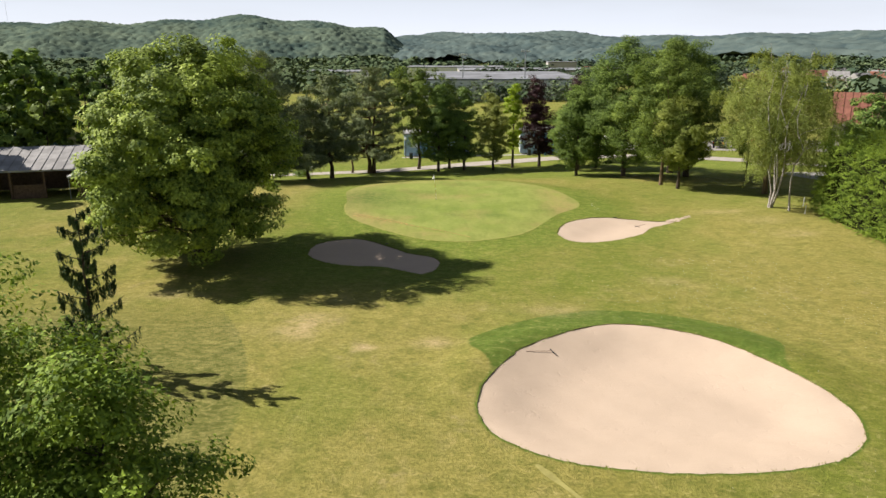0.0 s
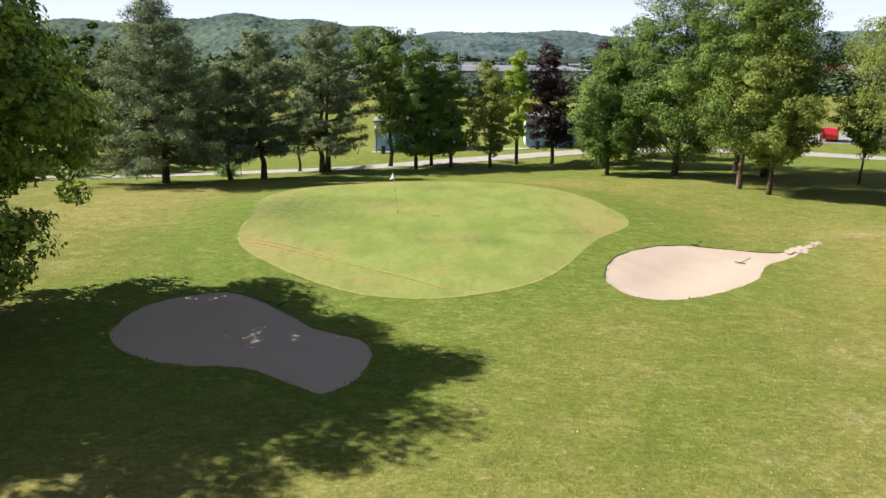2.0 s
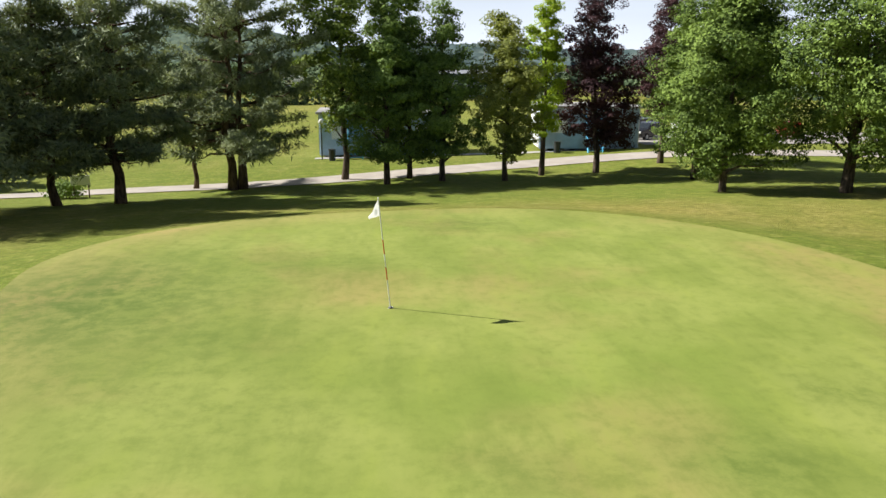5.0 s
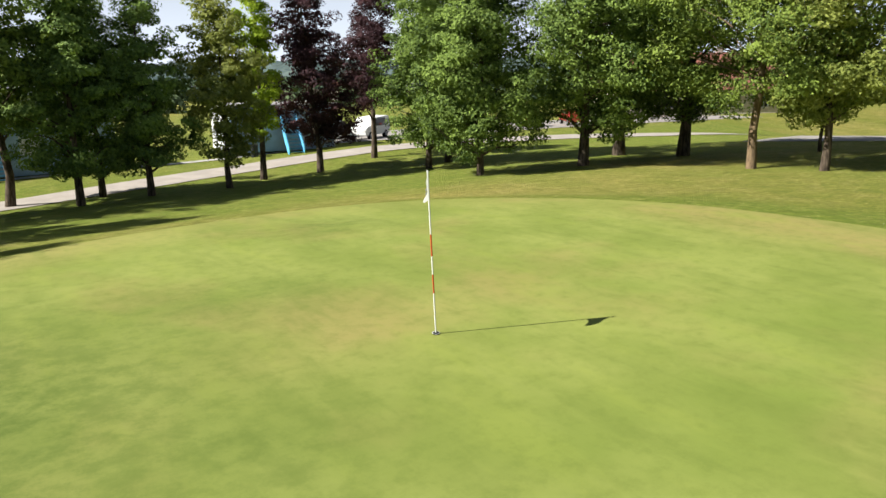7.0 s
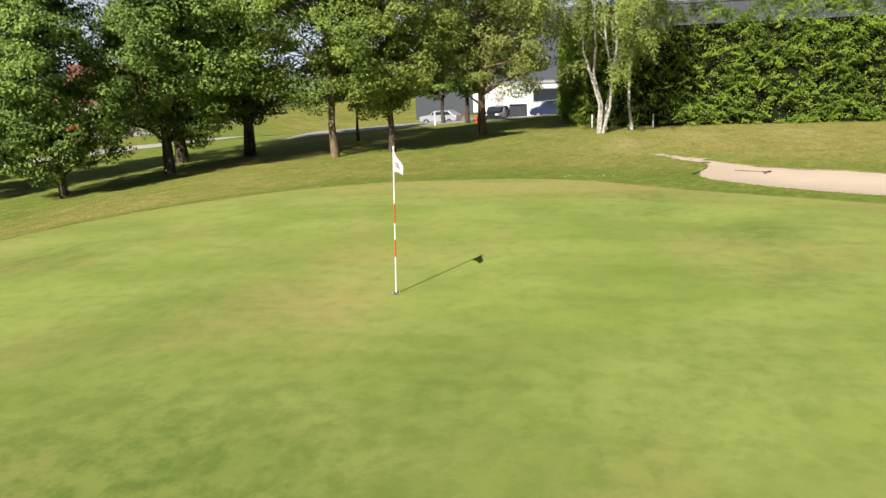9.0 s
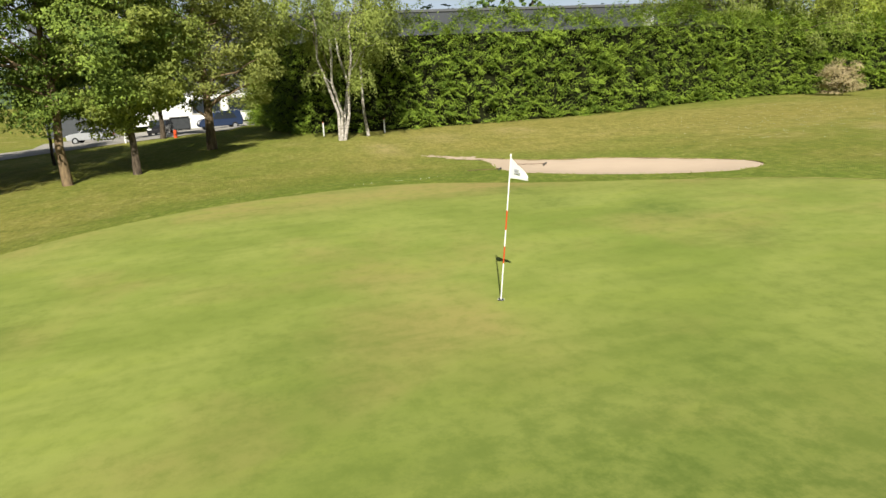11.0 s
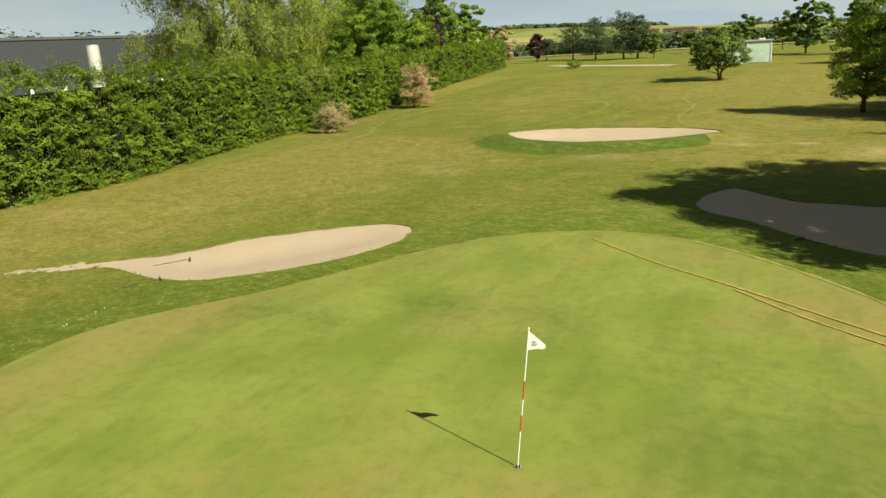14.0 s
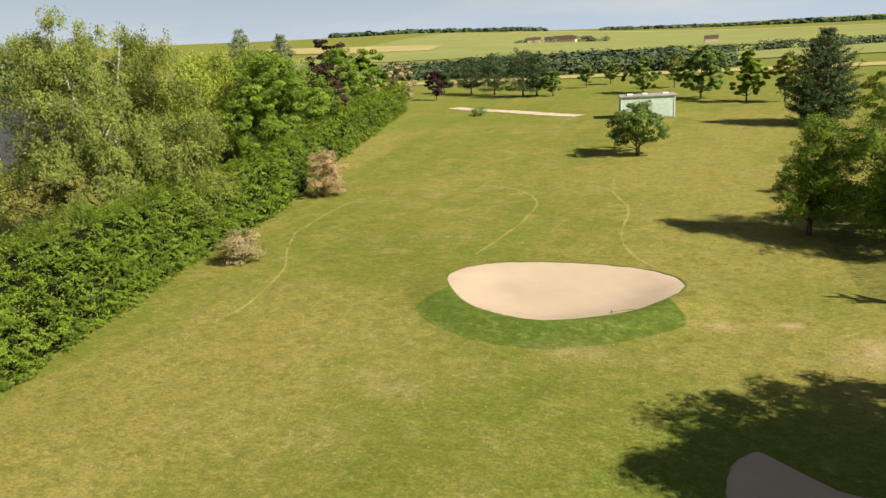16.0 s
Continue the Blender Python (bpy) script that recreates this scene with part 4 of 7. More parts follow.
    for i in pick:
        stem, rad = feet[i % stems]
        hz = np.clip((c[i, 2] - 0.35 * math.hypot(c[i, 0], c[i, 1]) - 0.4) / (height * 0.82), 0.12, 0.93)
        j = hz * 7
        a = stem[int(j)] + (stem[min(7, int(j) + 1)] - stem[int(j)]) * (j - int(j))
        r0 = max(0.025, np.interp(j, range(8), rad) * 0.45)
        lines.append((bend(a, c[i], r, 5, 0.16, 0.06), r0 * np.array([1, 0.75, 0.5, 0.3, 0.14]), 5))
    part_mesh("trunk", tubes("trunk", lines, bark), home, "trunk and limbs")
    per = max(4, count // k)
    d = unit(r.normal(0, 1, (k, per, 3)))
    sc = cr * r.uniform(0.7, 1.25, (k, 1, 1)) * (0.45 + 0.55 * r.random((k, per, 1)) ** 0.5)
    p = c[:, None] + d * sc * (1.15, 1.15, 0.64)
    mid = np.array([lean[0] * 0.5, lean[1] * 0.5, low + span * 0.42])
    out = unit(0.55 * unit(p - lobe[pick_lobe][:, None]) + 0.45 * unit(p - mid))
    nrm = unit(0.7 * out + 0.35 * d + (0, 0, 0.42) + r.normal(0, mess, p.shape))
    p, nrm = p.reshape(-1, 3), nrm.reshape(-1, 3)
    p[:, 2] = np.maximum(p[:, 2], 0.25)
    part_mesh("crown", leaf_mesh("crown", p, nrm, size, aspect, leaf, r, None, 1.6), home)
    return home


def pine(name, x, y, height, radius, low, seed, label, count=24000, leaf=None, bark=None, trunks=1, size=0.26, group="", aspect=0.24, gap=0.62, whorl=(4, 7), rise=0.05,
         shape=(0.72, 1.0, 0.94, 0.58, 0.05), wild=0.3, tuft=0.30):
    """A conifer: whorls of limbs with side twigs that carry tufts of needles, and gaps between."""
    r = np.random.default_rng(seed)
    leaf, bark = leaf or NEEDLE, bark or PINE_BARK
    home = thing(name, x, y, gz(x, y) - 0.05, label=label, category="conifer", group=group)
    lines = []
    for s in range(trunks):
        off = np.array([0.5 * s, 0.3 * s, 0])
        stem = bend(off, off * 1.6 + (0, 0, height * (0.97 - 0.12 * s)), r, 9, 0.04)
        lines.append((stem, (0.016 * height + 0.04) * np.interp(np.linspace(0, 1, 9), [0, 0.06, 1], [1.3, 1, 0.12])))
    spots, ways = [], []
    levels = int((height - low) / gap)
    for i in range(levels):
        u = min(1, (i + r.random() * 0.8) / levels)
        z = low + u * (height - low)
        reach = radius * np.interp(u, [0, 0.1, 0.28, 0.62, 1], shape)
        for a in np.linspace(0, 2 * math.pi, r.integers(*whorl) + 1)[:-1] + r.random() * 6 + r.normal(0, 0.25):
            L = max(0.35, reach * r.uniform(1 - wild * 1.5, 1 + wild * 0.6))
            stem = lines[r.integers(0, trunks)][0]
            s = np.array([np.interp(z, stem[:, 2], stem[:, 0]), np.interp(z, stem[:, 2], stem[:, 1]), z])
            t = np.linspace(0, 1, 6)[:, None]
            way = np.array([math.cos(a), math.sin(a), 0])
            tilt = rise + 0.35 * u + r.normal(0, 0.08)
            ln = s + way * L * t + np.array([0, 0, 1.0]) * (L * (tilt * t - 0.10 * t + 0.18 * t ** 2.5))
            ln[1:] += r.normal(0, 0.03 * L, (5, 3))
            lines.append((ln, np.array([0.055, 0.04, 0.028, 0.018, 0.011, 0.005]) * (0.55 + L / 3.5), 4))
            for k in range(int(3 + L * 3.4)):
                f = 0.22 + 0.78 * r.random() ** 0.8
                j = min(4.999, f * 5)
                q = ln[int(j)] + (ln[int(j) + 1] - ln[int(j)]) * (j - int(j))
                yaw = a + r.choice((-1, 1)) * r.uniform(0.3, 1.1) * (1.15 - f * 0.6)
                side = np.array([math.cos(yaw), math.sin(yaw), 0.22 + r.normal(0, 0.12)])
                long = (0.25 + 0.34 * L * (1.12 - f)) * r.uniform(0.6, 1.2)
                m = max(2, int(long / 0.24))
                spots.append(q + side * (long * np.linspace(0.25, 1, m))[:, None] + r.normal(0, 0.06, (m, 3)))
                ways.append(np.tile(side, (m, 1)))
    part_mesh("trunk", tubes("trunk", lines, bark), home, "trunk and limbs")
    spots, ways = np.vstack(spots), np.vstack(ways)
    m = len(spots)
    per = max(3, count // m)
    d = unit(r.normal(0, 1, (m, per, 3)) + 0.9 * ways[:, None] + (0, 0, 0.45))
    p = spots[:, None] + d * tuft * r.uniform(0.25, 1.0, (m, per, 1)) * (1, 1, 0.95)
    out = unit(p * (1, 1, 0) + (0, 0, 0.01))
    nrm = unit(0.45 * out + (0, 0, 0.5) + 0.25 * d + r.normal(0, 0.5, p.shape))
    part_mesh("crown", leaf_mesh("crown", p.reshape(-1, 3), nrm.reshape(-1, 3), size, aspect, leaf, r, d.reshape(-1, 3), 0.5), home)
    return home


def hanging_tree(name, x, y, height, radius, low, leaf, bark, strands, per, size, seed, label, stems=1, splay=0.35, drop=(0.6, 1.8), trunk_r=0.2, group="", aspect=0.56, limbs=60, lift=0.95, spray=0.08,
                 profile=(0.55, 0.95, 1.0, 0.8, 0.35), fork=0.3):
    """A birch or willow: leaning stems, limbs that arch out and over, and leafy strands that hang from them."""
    r = np.random.default_rng(seed)
    home = thing(name, x, y, gz(x, y) - 0.05, label=label, category="tree", group=group)
    lines, bones, thin = [], [], []
    for s in range(stems):
        a = s * 2 * math.pi / stems + seed
        way = np.array([math.cos(a), math.sin(a), 0])
        t = np.linspace(0, 1, 10)[:, None]
        far = 0 if stems == 1 else splay * radius * r.uniform(0.75, 1.1)
        stem = way * (0.12 * (stems > 1) + far * t ** 1.1) + np.array([0, 0, 1.0]) * height * r.uniform(0.9, 0.98) * t
        stem[1:] += r.normal(0, 0.012 * height, (9, 3)) * (1, 1, 0.2)
        rad = trunk_r * np.interp(np.linspace(0, 1, 10), [0, 0.05, 0.5, 1], [1.3, 1.0, 0.55, 0.1])
        lines.append((stem, rad))
        bones.append((stem, rad))
    arms = []
    for i in range(limbs):
        stem, rad = bones[i % stems]
        f = (i + r.random()) / limbs
        h = low * 0.85 / height + f * (0.97 - low * 0.85 / height)
        j = min(8.999, h * 9)
        a0 = stem[int(j)] + (stem[int(j) + 1] - stem[int(j)]) * (j - int(j))
        ang = i * 2.4 + r.normal(0, 0.4)
        if stems > 1:
            ang = math.atan2(stem[-1, 1], stem[-1, 0]) + r.normal(0, 1.1)
        way = np.array([math.cos(ang), math.sin(ang), 0])
        goal = radius * np.interp(f, [0, 0.2, 0.45, 0.75, 1], profile) * r.uniform(0.65, 1.1)
        L = max(0.5, goal - max(0, float(a0 @ way)))
        t = np.linspace(0, 1, 8)[:, None]
        up = lift * r.uniform(0.7, 1.2)
        ln = a0 + way * L * t + np.array([0, 0, 1.0]) * (L * up * (t - 0.72 * t ** 2.2))
        ln[1:] += r.normal(0, 0.03 * L, (7, 3))
        ln[:, 2] = np.minimum(ln[:, 2], height)
        r0 = max(0.016, np.interp(j, range(10), rad) * 0.42)
        (lines if i % 5 == 0 else thin).append((ln, r0 * np.linspace(1, 0.12, 8), 5))
        arms.append((ln, L))
        for k in range(2):
            q = ln[r.integers(2, 6)]
            yaw = ang + r.choice((-1, 1)) * r.uniform(0.4, 1.0)
            w2 = np.array([math.cos(yaw), math.sin(yaw), 0])
            l2 = L * fork * r.uniform(0.8, 1.5)
            b2 = q + w2 * l2 * t + np.array([0, 0, 1.0]) * (l2 * 0.7 * (t - 0.8 * t ** 2))
            thin.append((b2, r0 * 0.4 * np.linspace(1, 0.15, 8), 4))
            arms.append((b2, l2))
    part_mesh("trunk", tubes("trunk", lines, bark), home, "trunk and main limbs")
    part_mesh("branchwork", tubes("branchwork", thin, BARK), home, "thin brown branchwork")
    weight = np.array([l for _, l in arms]) + 0.4
    pick = r.choice(len(arms), strands, p=weight / weight.sum())
    f = 0.22 + 0.78 * r.random(strands) ** 0.75
    bone = np.array([a for a, _ in arms])
    j = np.minimum(f * 7, 6.999)
    i0 = j.astype(int)
    a = bone[pick, i0] + (bone[pick, i0 + 1] - bone[pick, i0]) * (j - i0)[:, None] + r.normal(0, spray * 2, (strands, 3))
    long = r.uniform(*drop, strands) * np.interp(a[:, 2], [low, height * 0.6, height], [0.8, 1.0, 0.45])
    out = unit(a * (1, 1, 0) + r.normal(0, 0.6, a.shape) * (1, 1, 0) + (0, 0, 0.001)) * r.uniform(0.1, 0.55, (strands, 1))
    u = r.random((strands, per, 1))
    p = a[:, None] + (out[:, None] * np.sqrt(u) - np.array([0, 0, 1.0]) * u ** 1.15) * long[:, None, None] + r.normal(0, spray, (strands, per, 3))
    p[..., 2] = np.maximum(p[..., 2], 0.3)
    flat = unit(p * (1, 1, 0) + (0, 0, 0.01))
    nrm = unit(0.6 * flat + (0, 0, 0.35) + r.normal(0, 0.55, p.shape))
    hang = np.tile((0, 0, -1.0), (strands * per, 1))
    part_mesh("crown", leaf_mesh("crown", p.reshape(-1, 3), nrm.reshape(-1, 3), size, aspect, leaf, r, hang, 1.4), home)
    return home


def drooping_conifer(name, x, y, height, seed, label):
    """A thin young conifer with few rising limbs and curtains of hanging sprays."""
    r = np.random.default_rng(seed)
    home = thing(name, x, y, gz(x, y) - 0.05, label=label, category="conifer")
    stem = bend((0, 0, 0), (0.05, 0.05, height), r, 9, 0.02)
    lines = [(stem, np.linspace(0.11, 0.012, 9))]
    p, way = [], []
    for i in range(30):
        u = (i + r.random() * 0.6) / 30
        z = 0.8 + u * (height - 0.9)
        L = (0.35 + 1.75 * (1 - u) ** 0.75) * r.uniform(0.55, 1.15)
        a = i * 2.4 + r.normal(0, 0.3)
        s = np.array([np.interp(z, stem[:, 2], stem[:, 0]), np.interp(z, stem[:, 2], stem[:, 1]), z])
        t = np.linspace(0, 1, 6)[:, None]
        d = np.array([math.cos(a), math.sin(a), 0])
        ln = s + d * L * t + np.array([0, 0, 1.0]) * L * (0.15 * t + 0.35 * t ** 2)
        lines.append((ln, np.linspace(0.028, 0.006, 6), 4))
        n = int(5 + L * 9)
        f = r.random(n) ** 0.8 * 4.999
        q = ln[f.astype(int)] + (ln[f.astype(int) + 1] - ln[f.astype(int)]) * (f % 1)[:, None]
        long = r.uniform(0.25, 0.75, n) * (0.5 + 0.5 * (1 - u))
        v = r.random((n, 26, 1))
        p.append((q[:, None] - np.array([0, 0, 1.0]) * v * long[:, None, None] + r.normal(0, 0.035, (n, 26, 3))).reshape(-1, 3))
    part_mesh("trunk", tubes("trunk", lines, BARK), home, "trunk and limbs")
    p = np.vstack(p)
    nrm = unit(unit(p * (1, 1, 0) + 0.001) + r.normal(0, 0.6, p.shape))
    part_mesh("crown", leaf_mesh("crown", p, nrm, 0.17, 0.3, SPRUCE, r, np.tile((0, 0, -1.0), (len(p), 1)), 0.8), home, "hanging dark green sprays")
    return home


ROW = "row of trees behind the green"
GROVE = "grove beside the green"
broadleaf("maple_tree", -15.6, 45.75, 13.6, 6.3, 1.2, "round", MAPLE, BARK, 168000, 0.212, 11, "large dense light-green maple standing beside the shaded bunker", stems=3, trunk_r=0.42, lean=(-0.1, 0.7), ragged=0.14, lobes=1.5, narrow=1.27, mess=0.3)
broadleaf("lime_tree", -6.4, 12.8, 8.3, 2.7, 1.3, "drop", NEW_LIME, BARK, 35000, 0.12, 12, "young light-green lime tree on the fairway's edge", trunk_r=0.16)
broadleaf("lime_tree", -10.9, 13.8, 10.0, 4.2, 0.8, "dome", NEW_LIME, BARK, 46000, 0.12, 13, "leafy light-green tree among fairway shrubs")
broadleaf("lime_tree", -15.2, 17.2, 10.2, 4.2, 0.6, "dome", NEW_LIME, BARK, 40600, 0.149, 14, "low spreading light-green tree among shrubs")
drooping_conifer("weeping_cypress", -14.35, 28.1, 7.0, 15, "sparse dark weeping cypress with hanging sprays")
pine("pine_tree", -19.4, 79.5, 13.6, 6.7, 1.45, 21, "broad dark green pine beside the service road", 88000, gap=0.42, whorl=(6, 9), group=ROW, rise=0.0, tuft=0.46, size=0.25, aspect=0.28, shape=(0.9, 1.0, 0.84, 0.48, 0.05))
pine("pine_tree", -15.6, 83.6, 9.2, 3.9, 1.6, 22, "dark green pine with a leaning trunk", 30000, gap=0.5, group=ROW, tuft=0.40, size=0.28, wild=0.45)
pine("pine_tree", -13.0, 84.2, 11.8, 3.9, 1.5, 23, "slender grey-green pine beside the service road", 40000, gap=0.55, group=ROW, tuft=0.40, size=0.28, shape=(0.6, 0.85, 1.0, 0.75, 0.08))
pine("pine_tree", -11.6, 92.2, 6.2, 2.3, 2.2, 24, "small pine with a leaning trunk", 11000, group=ROW, wild=0.45)
pine("pine_tree", -9.3, 91.2, 12.8, 5.2, 1.8, 25, "grey-green pine with two trunks beside the road", 56000, gap=0.55, trunks=2, group=ROW, tuft=0.40, size=0.28, shape=(0.95, 0.85, 0.8, 0.72, 0.1), wild=0.42)
broadleaf("ash_tree", -3.2, 94.6, 12.8, 4.3, 3.4, "airy", ASH, BARK, 26880, 0.202, 26, "airy light-green ash with a bare forked trunk", group=ROW, ragged=0.3)
broadleaf("hornbeam_tree", -0.6, 92.0, 10.9, 2.7, 1.4, "drop", DEEP, BARK, 33779, 0.152, 27, "dark green teardrop-shaped hornbeam", group=ROW, ragged=0.12)
broadleaf("hornbeam_tree", 0.8, 94.6, 9.9, 2.2, 1.4, "drop", DEEP, BARK, 23385, 0.152, 28, "dark green teardrop-shaped hornbeam", group=ROW, ragged=0.12)
broadleaf("hornbeam_tree", 2.7, 92.9, 10.3, 2.5, 1.4, "drop", DEEP, BARK, 31180, 0.152, 29, "dark green teardrop-shaped hornbeam", group=ROW, ragged=0.12)
broadleaf("field_maple", 6.4, 92.3, 9.5, 2.3, 1.6, "oval", OLIVE, BARK, 25984, 0.152, 30, "slim olive-green field maple", group=ROW)
broadleaf("golden_ash", 9.0, 94.3, 10.6, 1.5, 2.6, "oval", LIME, BARK, 13511, 0.152, 31, "thin bright yellow-green young tree", group=ROW, ragged=0.4)
broadleaf("copper_maple", 12.5, 94.4, 11.8, 2.7, 1.8, "drop", PURPLE, BARK, 28582, 0.159, 32, "dark purple-leaved maple beside the road", group=ROW, ragged=0.15, lean=(-0.8, 0))
broadleaf("copper_maple", 17.6, 97.0, 12.0, 2.7, 3.5, "drop", PURPLE, BARK, 28062, 0.135, 33, "dark purple-leaved maple half hidden in the grove", group=GROVE, ragged=0.15)

broadleaf("maple_tree", 15.3, 82.9, 10.0, 3.2, 1.2, "full", MID, BARK, 53007, 0.140, 41, "full mid-green maple with low boughs", group=GROVE)
broadleaf("maple_tree", 16.6, 89.2, 10.4, 3.0, 1.3, "full", MID, BARK, 37416, 0.140, 42, "full mid-green maple with low boughs", group=GROVE)
broadleaf("maple_tree", 19.2, 91.0, 13.0, 3.8, 1.6, "full", MID, BARK, 43653, 0.140, 43, "tall dark green maple deep in the grove", group=GROVE)
broadleaf("maple_tree", 20.2, 81.0, 15.6, 4.6, 1.7, "full", MID, BARK, 77952, 0.146, 44, "tall full mid-green maple", group=GROVE)
broadleaf("maple_tree", 26.4, 84.2, 15.2, 4.5, 2.0, "full", MID, BARK, 56125, 0.146, 45, "tall dark green maple deep in the grove", group=GROVE, trunk_r=0.32)
broadleaf("maple_tree", 27.0, 80.3, 14.6, 4.2, 2.0, "full", MID, BARK, 53007, 0.146, 46, "tall dark green maple with a stout trunk", group=GROVE, trunk_r=0.30)
broadleaf("ash_tree", 22.2, 73.3, 14.2, 4.7, 2.6, "oval", ASH, TAN_BARK, 77952, 0.135, 47, "tall light-green ash with a tan trunk", group=GROVE, trunk_r=0.18, ragged=0.28)
broadleaf("variegated_maple", 23.1, 70.7, 8.8, 3.2, 2.1, "oval", YELLOW, BARK, 34298, 0.152, 48, "smaller maple with pale yellow-green leaves", group=GROVE, trunk_r=0.16, ragged=0.3)
broadleaf("ash_tree", 31.6, 75.4, 6.4, 2.2, 2.4, "oval", ASH, BARK, 15590, 0.135, 49, "small thin-stemmed light-green tree", group=GROVE, trunk_r=0.09)
broadleaf("oak_tree", 30.3, 67.5, 11.6, 4.5, 2.5, "oval", OLIVE, TAN_BARK, 60000, 0.135, 50, "olive-green tree with a reddish bare trunk", group=GROVE, trunk_r=0.24)
broadleaf("lime_tree", 43.0, 72.6, 9.0, 3.2, 2.2, "oval", MID, BARK, 12000, 0.22, 51, "small forked tree by the asphalt yard")
broadleaf("lime_tree", 41.5, 70.5, 9.5, 3.0, 2.2, "oval", DEEP, BARK, 12000, 0.22, 52, "small dark green tree by the asphalt yard")
hanging_tree("birch_tree", 27.9, 60.9, 14.0, 5.5, 3.4, BIRCH, BIRCH_BARK, 1500, 30, 0.115, 53, "airy silver birch with four white trunks", stems=4, splay=0.32, trunk_r=0.08, limbs=56, drop=(0.4, 1.5), group="birches by the hedge")
hanging_tree("birch_tree", 28.8, 59.3, 12.6, 3.0, 4.4, BIRCH, BIRCH_BARK, 420, 28, 0.115, 54, "airy silver birch with one white trunk by the hedge", trunk_r=0.08, limbs=30, drop=(0.5, 1.7), group="birches by the hedge")

# behind and along the hedge
hanging_tree("birch_tree", 41.6, 24.2, 17.6, 8.6, 2.2, BIRCH, BIRCH_BARK, 7000, 20, 0.165, 61, "tall airy silver birch with pale branches behind the hedge", stems=3, splay=0.34, trunk_r=0.26, limbs=110, drop=(0.4, 1.5), lift=0.9, spray=0.14, profile=(0.95, 1.0, 0.9, 0.7, 0.4))
hanging_tree("willow_tree", 62.5, -10.0, 14.2, 7.4, 1.6, WILLOW, BARK, 2200, 18, 0.33, 63, "yellow-green weeping willow behind the hedge", stems=2, trunk_r=0.34, limbs=70, drop=(1.5, 4.5), aspect=0.32, spray=0.16)
hanging_tree("willow_tree", 58.5, -18.0, 14.6, 6.2, 1.6, WILLOW, BARK, 1750, 18, 0.33, 64, "yellow-green weeping willow behind the hedge", stems=2, trunk_r=0.30, limbs=60, drop=(1.5, 4.5), aspect=0.32, spray=0.16)
broadleaf("maple_tree", 50.0, -13.0, 13.6, 7.4, 1.6, "round", BRIGHT, BARK, 76000, 0.23, 65, "broad bright green maple behind the hedge", ragged=0.14, lobes=1.5)
broadleaf("maple_tree", 53.5, -38.0, 13.2, 5.0, 1.8, "round", BRIGHT, BARK, 26000, 0.26, 66, "round green maple behind the hedge")
broadleaf("copper_maple", 52.0, -30.0, 11.0, 3.2, 1.8, "round", PURPLE, BARK, 14000, 0.26, 67, "purple-leaved maple behind the hedge")
broadleaf("copper_maple", 60.5, -47.0, 14.0, 4.6, 2.0, "round", PURPLE, BARK, 7000, 0.4, 68, "purple-leaved maple behind the hedge")
broadleaf("maple_tree", 59.5, -58.0, 12.4, 5.0, 1.8, "round", BRIGHT, BARK, 9000, 0.4, 69, "round green maple behind the hedge")
broadleaf("hawthorn_tree", 60.0, -78.0, 9.0, 3.6, 1.4, "round", CREAM, BARK, 6000, 0.38, 70, "round tree in cream blossom at the hedge's end")
broadleaf("copper_maple", 58.5, -96.0, 6.6, 2.6, 1.6, "round", PURPLE, BARK, 3600, 0.36, 71, "small purple-leaved tree beyond the hedge")
pine("pine_tree", 76.0, -46.0, 15.6, 4.2, 4.0, 72, "tall dark pine far behind the hedge", 11000, size=0.5, aspect=0.3, tuft=0.6)
pine("pine_tree", 70.5, -50.0, 14.6, 3.0, 4.0, 73, "tall dark pine far behind the hedge", 9000, size=0.5, aspect=0.3, tuft=0.6)
for i, (px, py, ph) in enumerate(((138.5, 8.5, 19.5), (136.7, 4.4, 18.8), (134.7, 0.2, 18.8))):
    broadleaf("poplar_tree", px, py, ph + 4.0, 2.4, 4.0, "oval", DEEP, BARK, 4500, 0.65, 74 + i, "narrow dark poplar beyond the warehouse", lobes=2.4, ragged=0.1, group="poplars beyond the warehouse")
broadleaf("spirea_bush", 31.2, 24.4, 2.5, 1.75, 0.1, "round", CREAM, BARK, 9000, 0.10, 80, "round bush of cream blossom before the hedge", category="bush", trunk_r=0.06, stems=3)
broadleaf("photinia_bush", 36.0, 2.5, 4.8, 2.3, 0.3, "round", PINK, BARK, 14000, 0.115, 81, "pinkish-brown leafy bush before the hedge", category="bush", trunk_r=0.09, stems=3)
broadleaf("box_bush", 38.2, -61.5, 1.5, 1.5, 0.05, "round", DEEP, BARK, 2200, 0.15, 82, "low round dark bush on the tee", category="bush", trunk_r=0.05, stems=3)

# fairway side and tee
broadleaf("cherry_tree", 7.2, -18.0, 5.6, 3.7, 1.5, "oval", MID, TAN_BARK, 14000, 0.22, 83, "small spreading tree alone on the fairway", stems=2, trunk_r=0.2)
broadleaf("chestnut_tree", 0.5, -80.3, 9.6, 5.0, 1.6, "round", DEEP, BARK, 14000, 0.38, 84, "round dark chestnut tree by the tee", lobes=1.6, ragged=0.12, group="trees by the tee")
broadleaf("hornbeam_tree", 12.1, -98.0, 8.6, 3.9, 1.2, "drop", MID, BARK, 11000, 0.36, 85, "teardrop-shaped green tree by the tee", lobes=1.6, ragged=0.12, group="trees by the tee")
broadleaf("lime_tree", -7.0, -72.2, 8.8, 3.4, 1.5, "drop", BRIGHT, BARK, 11000, 0.34, 86, "light-green tree by the tee", lobes=1.6, ragged=0.12, group="trees by the tee")
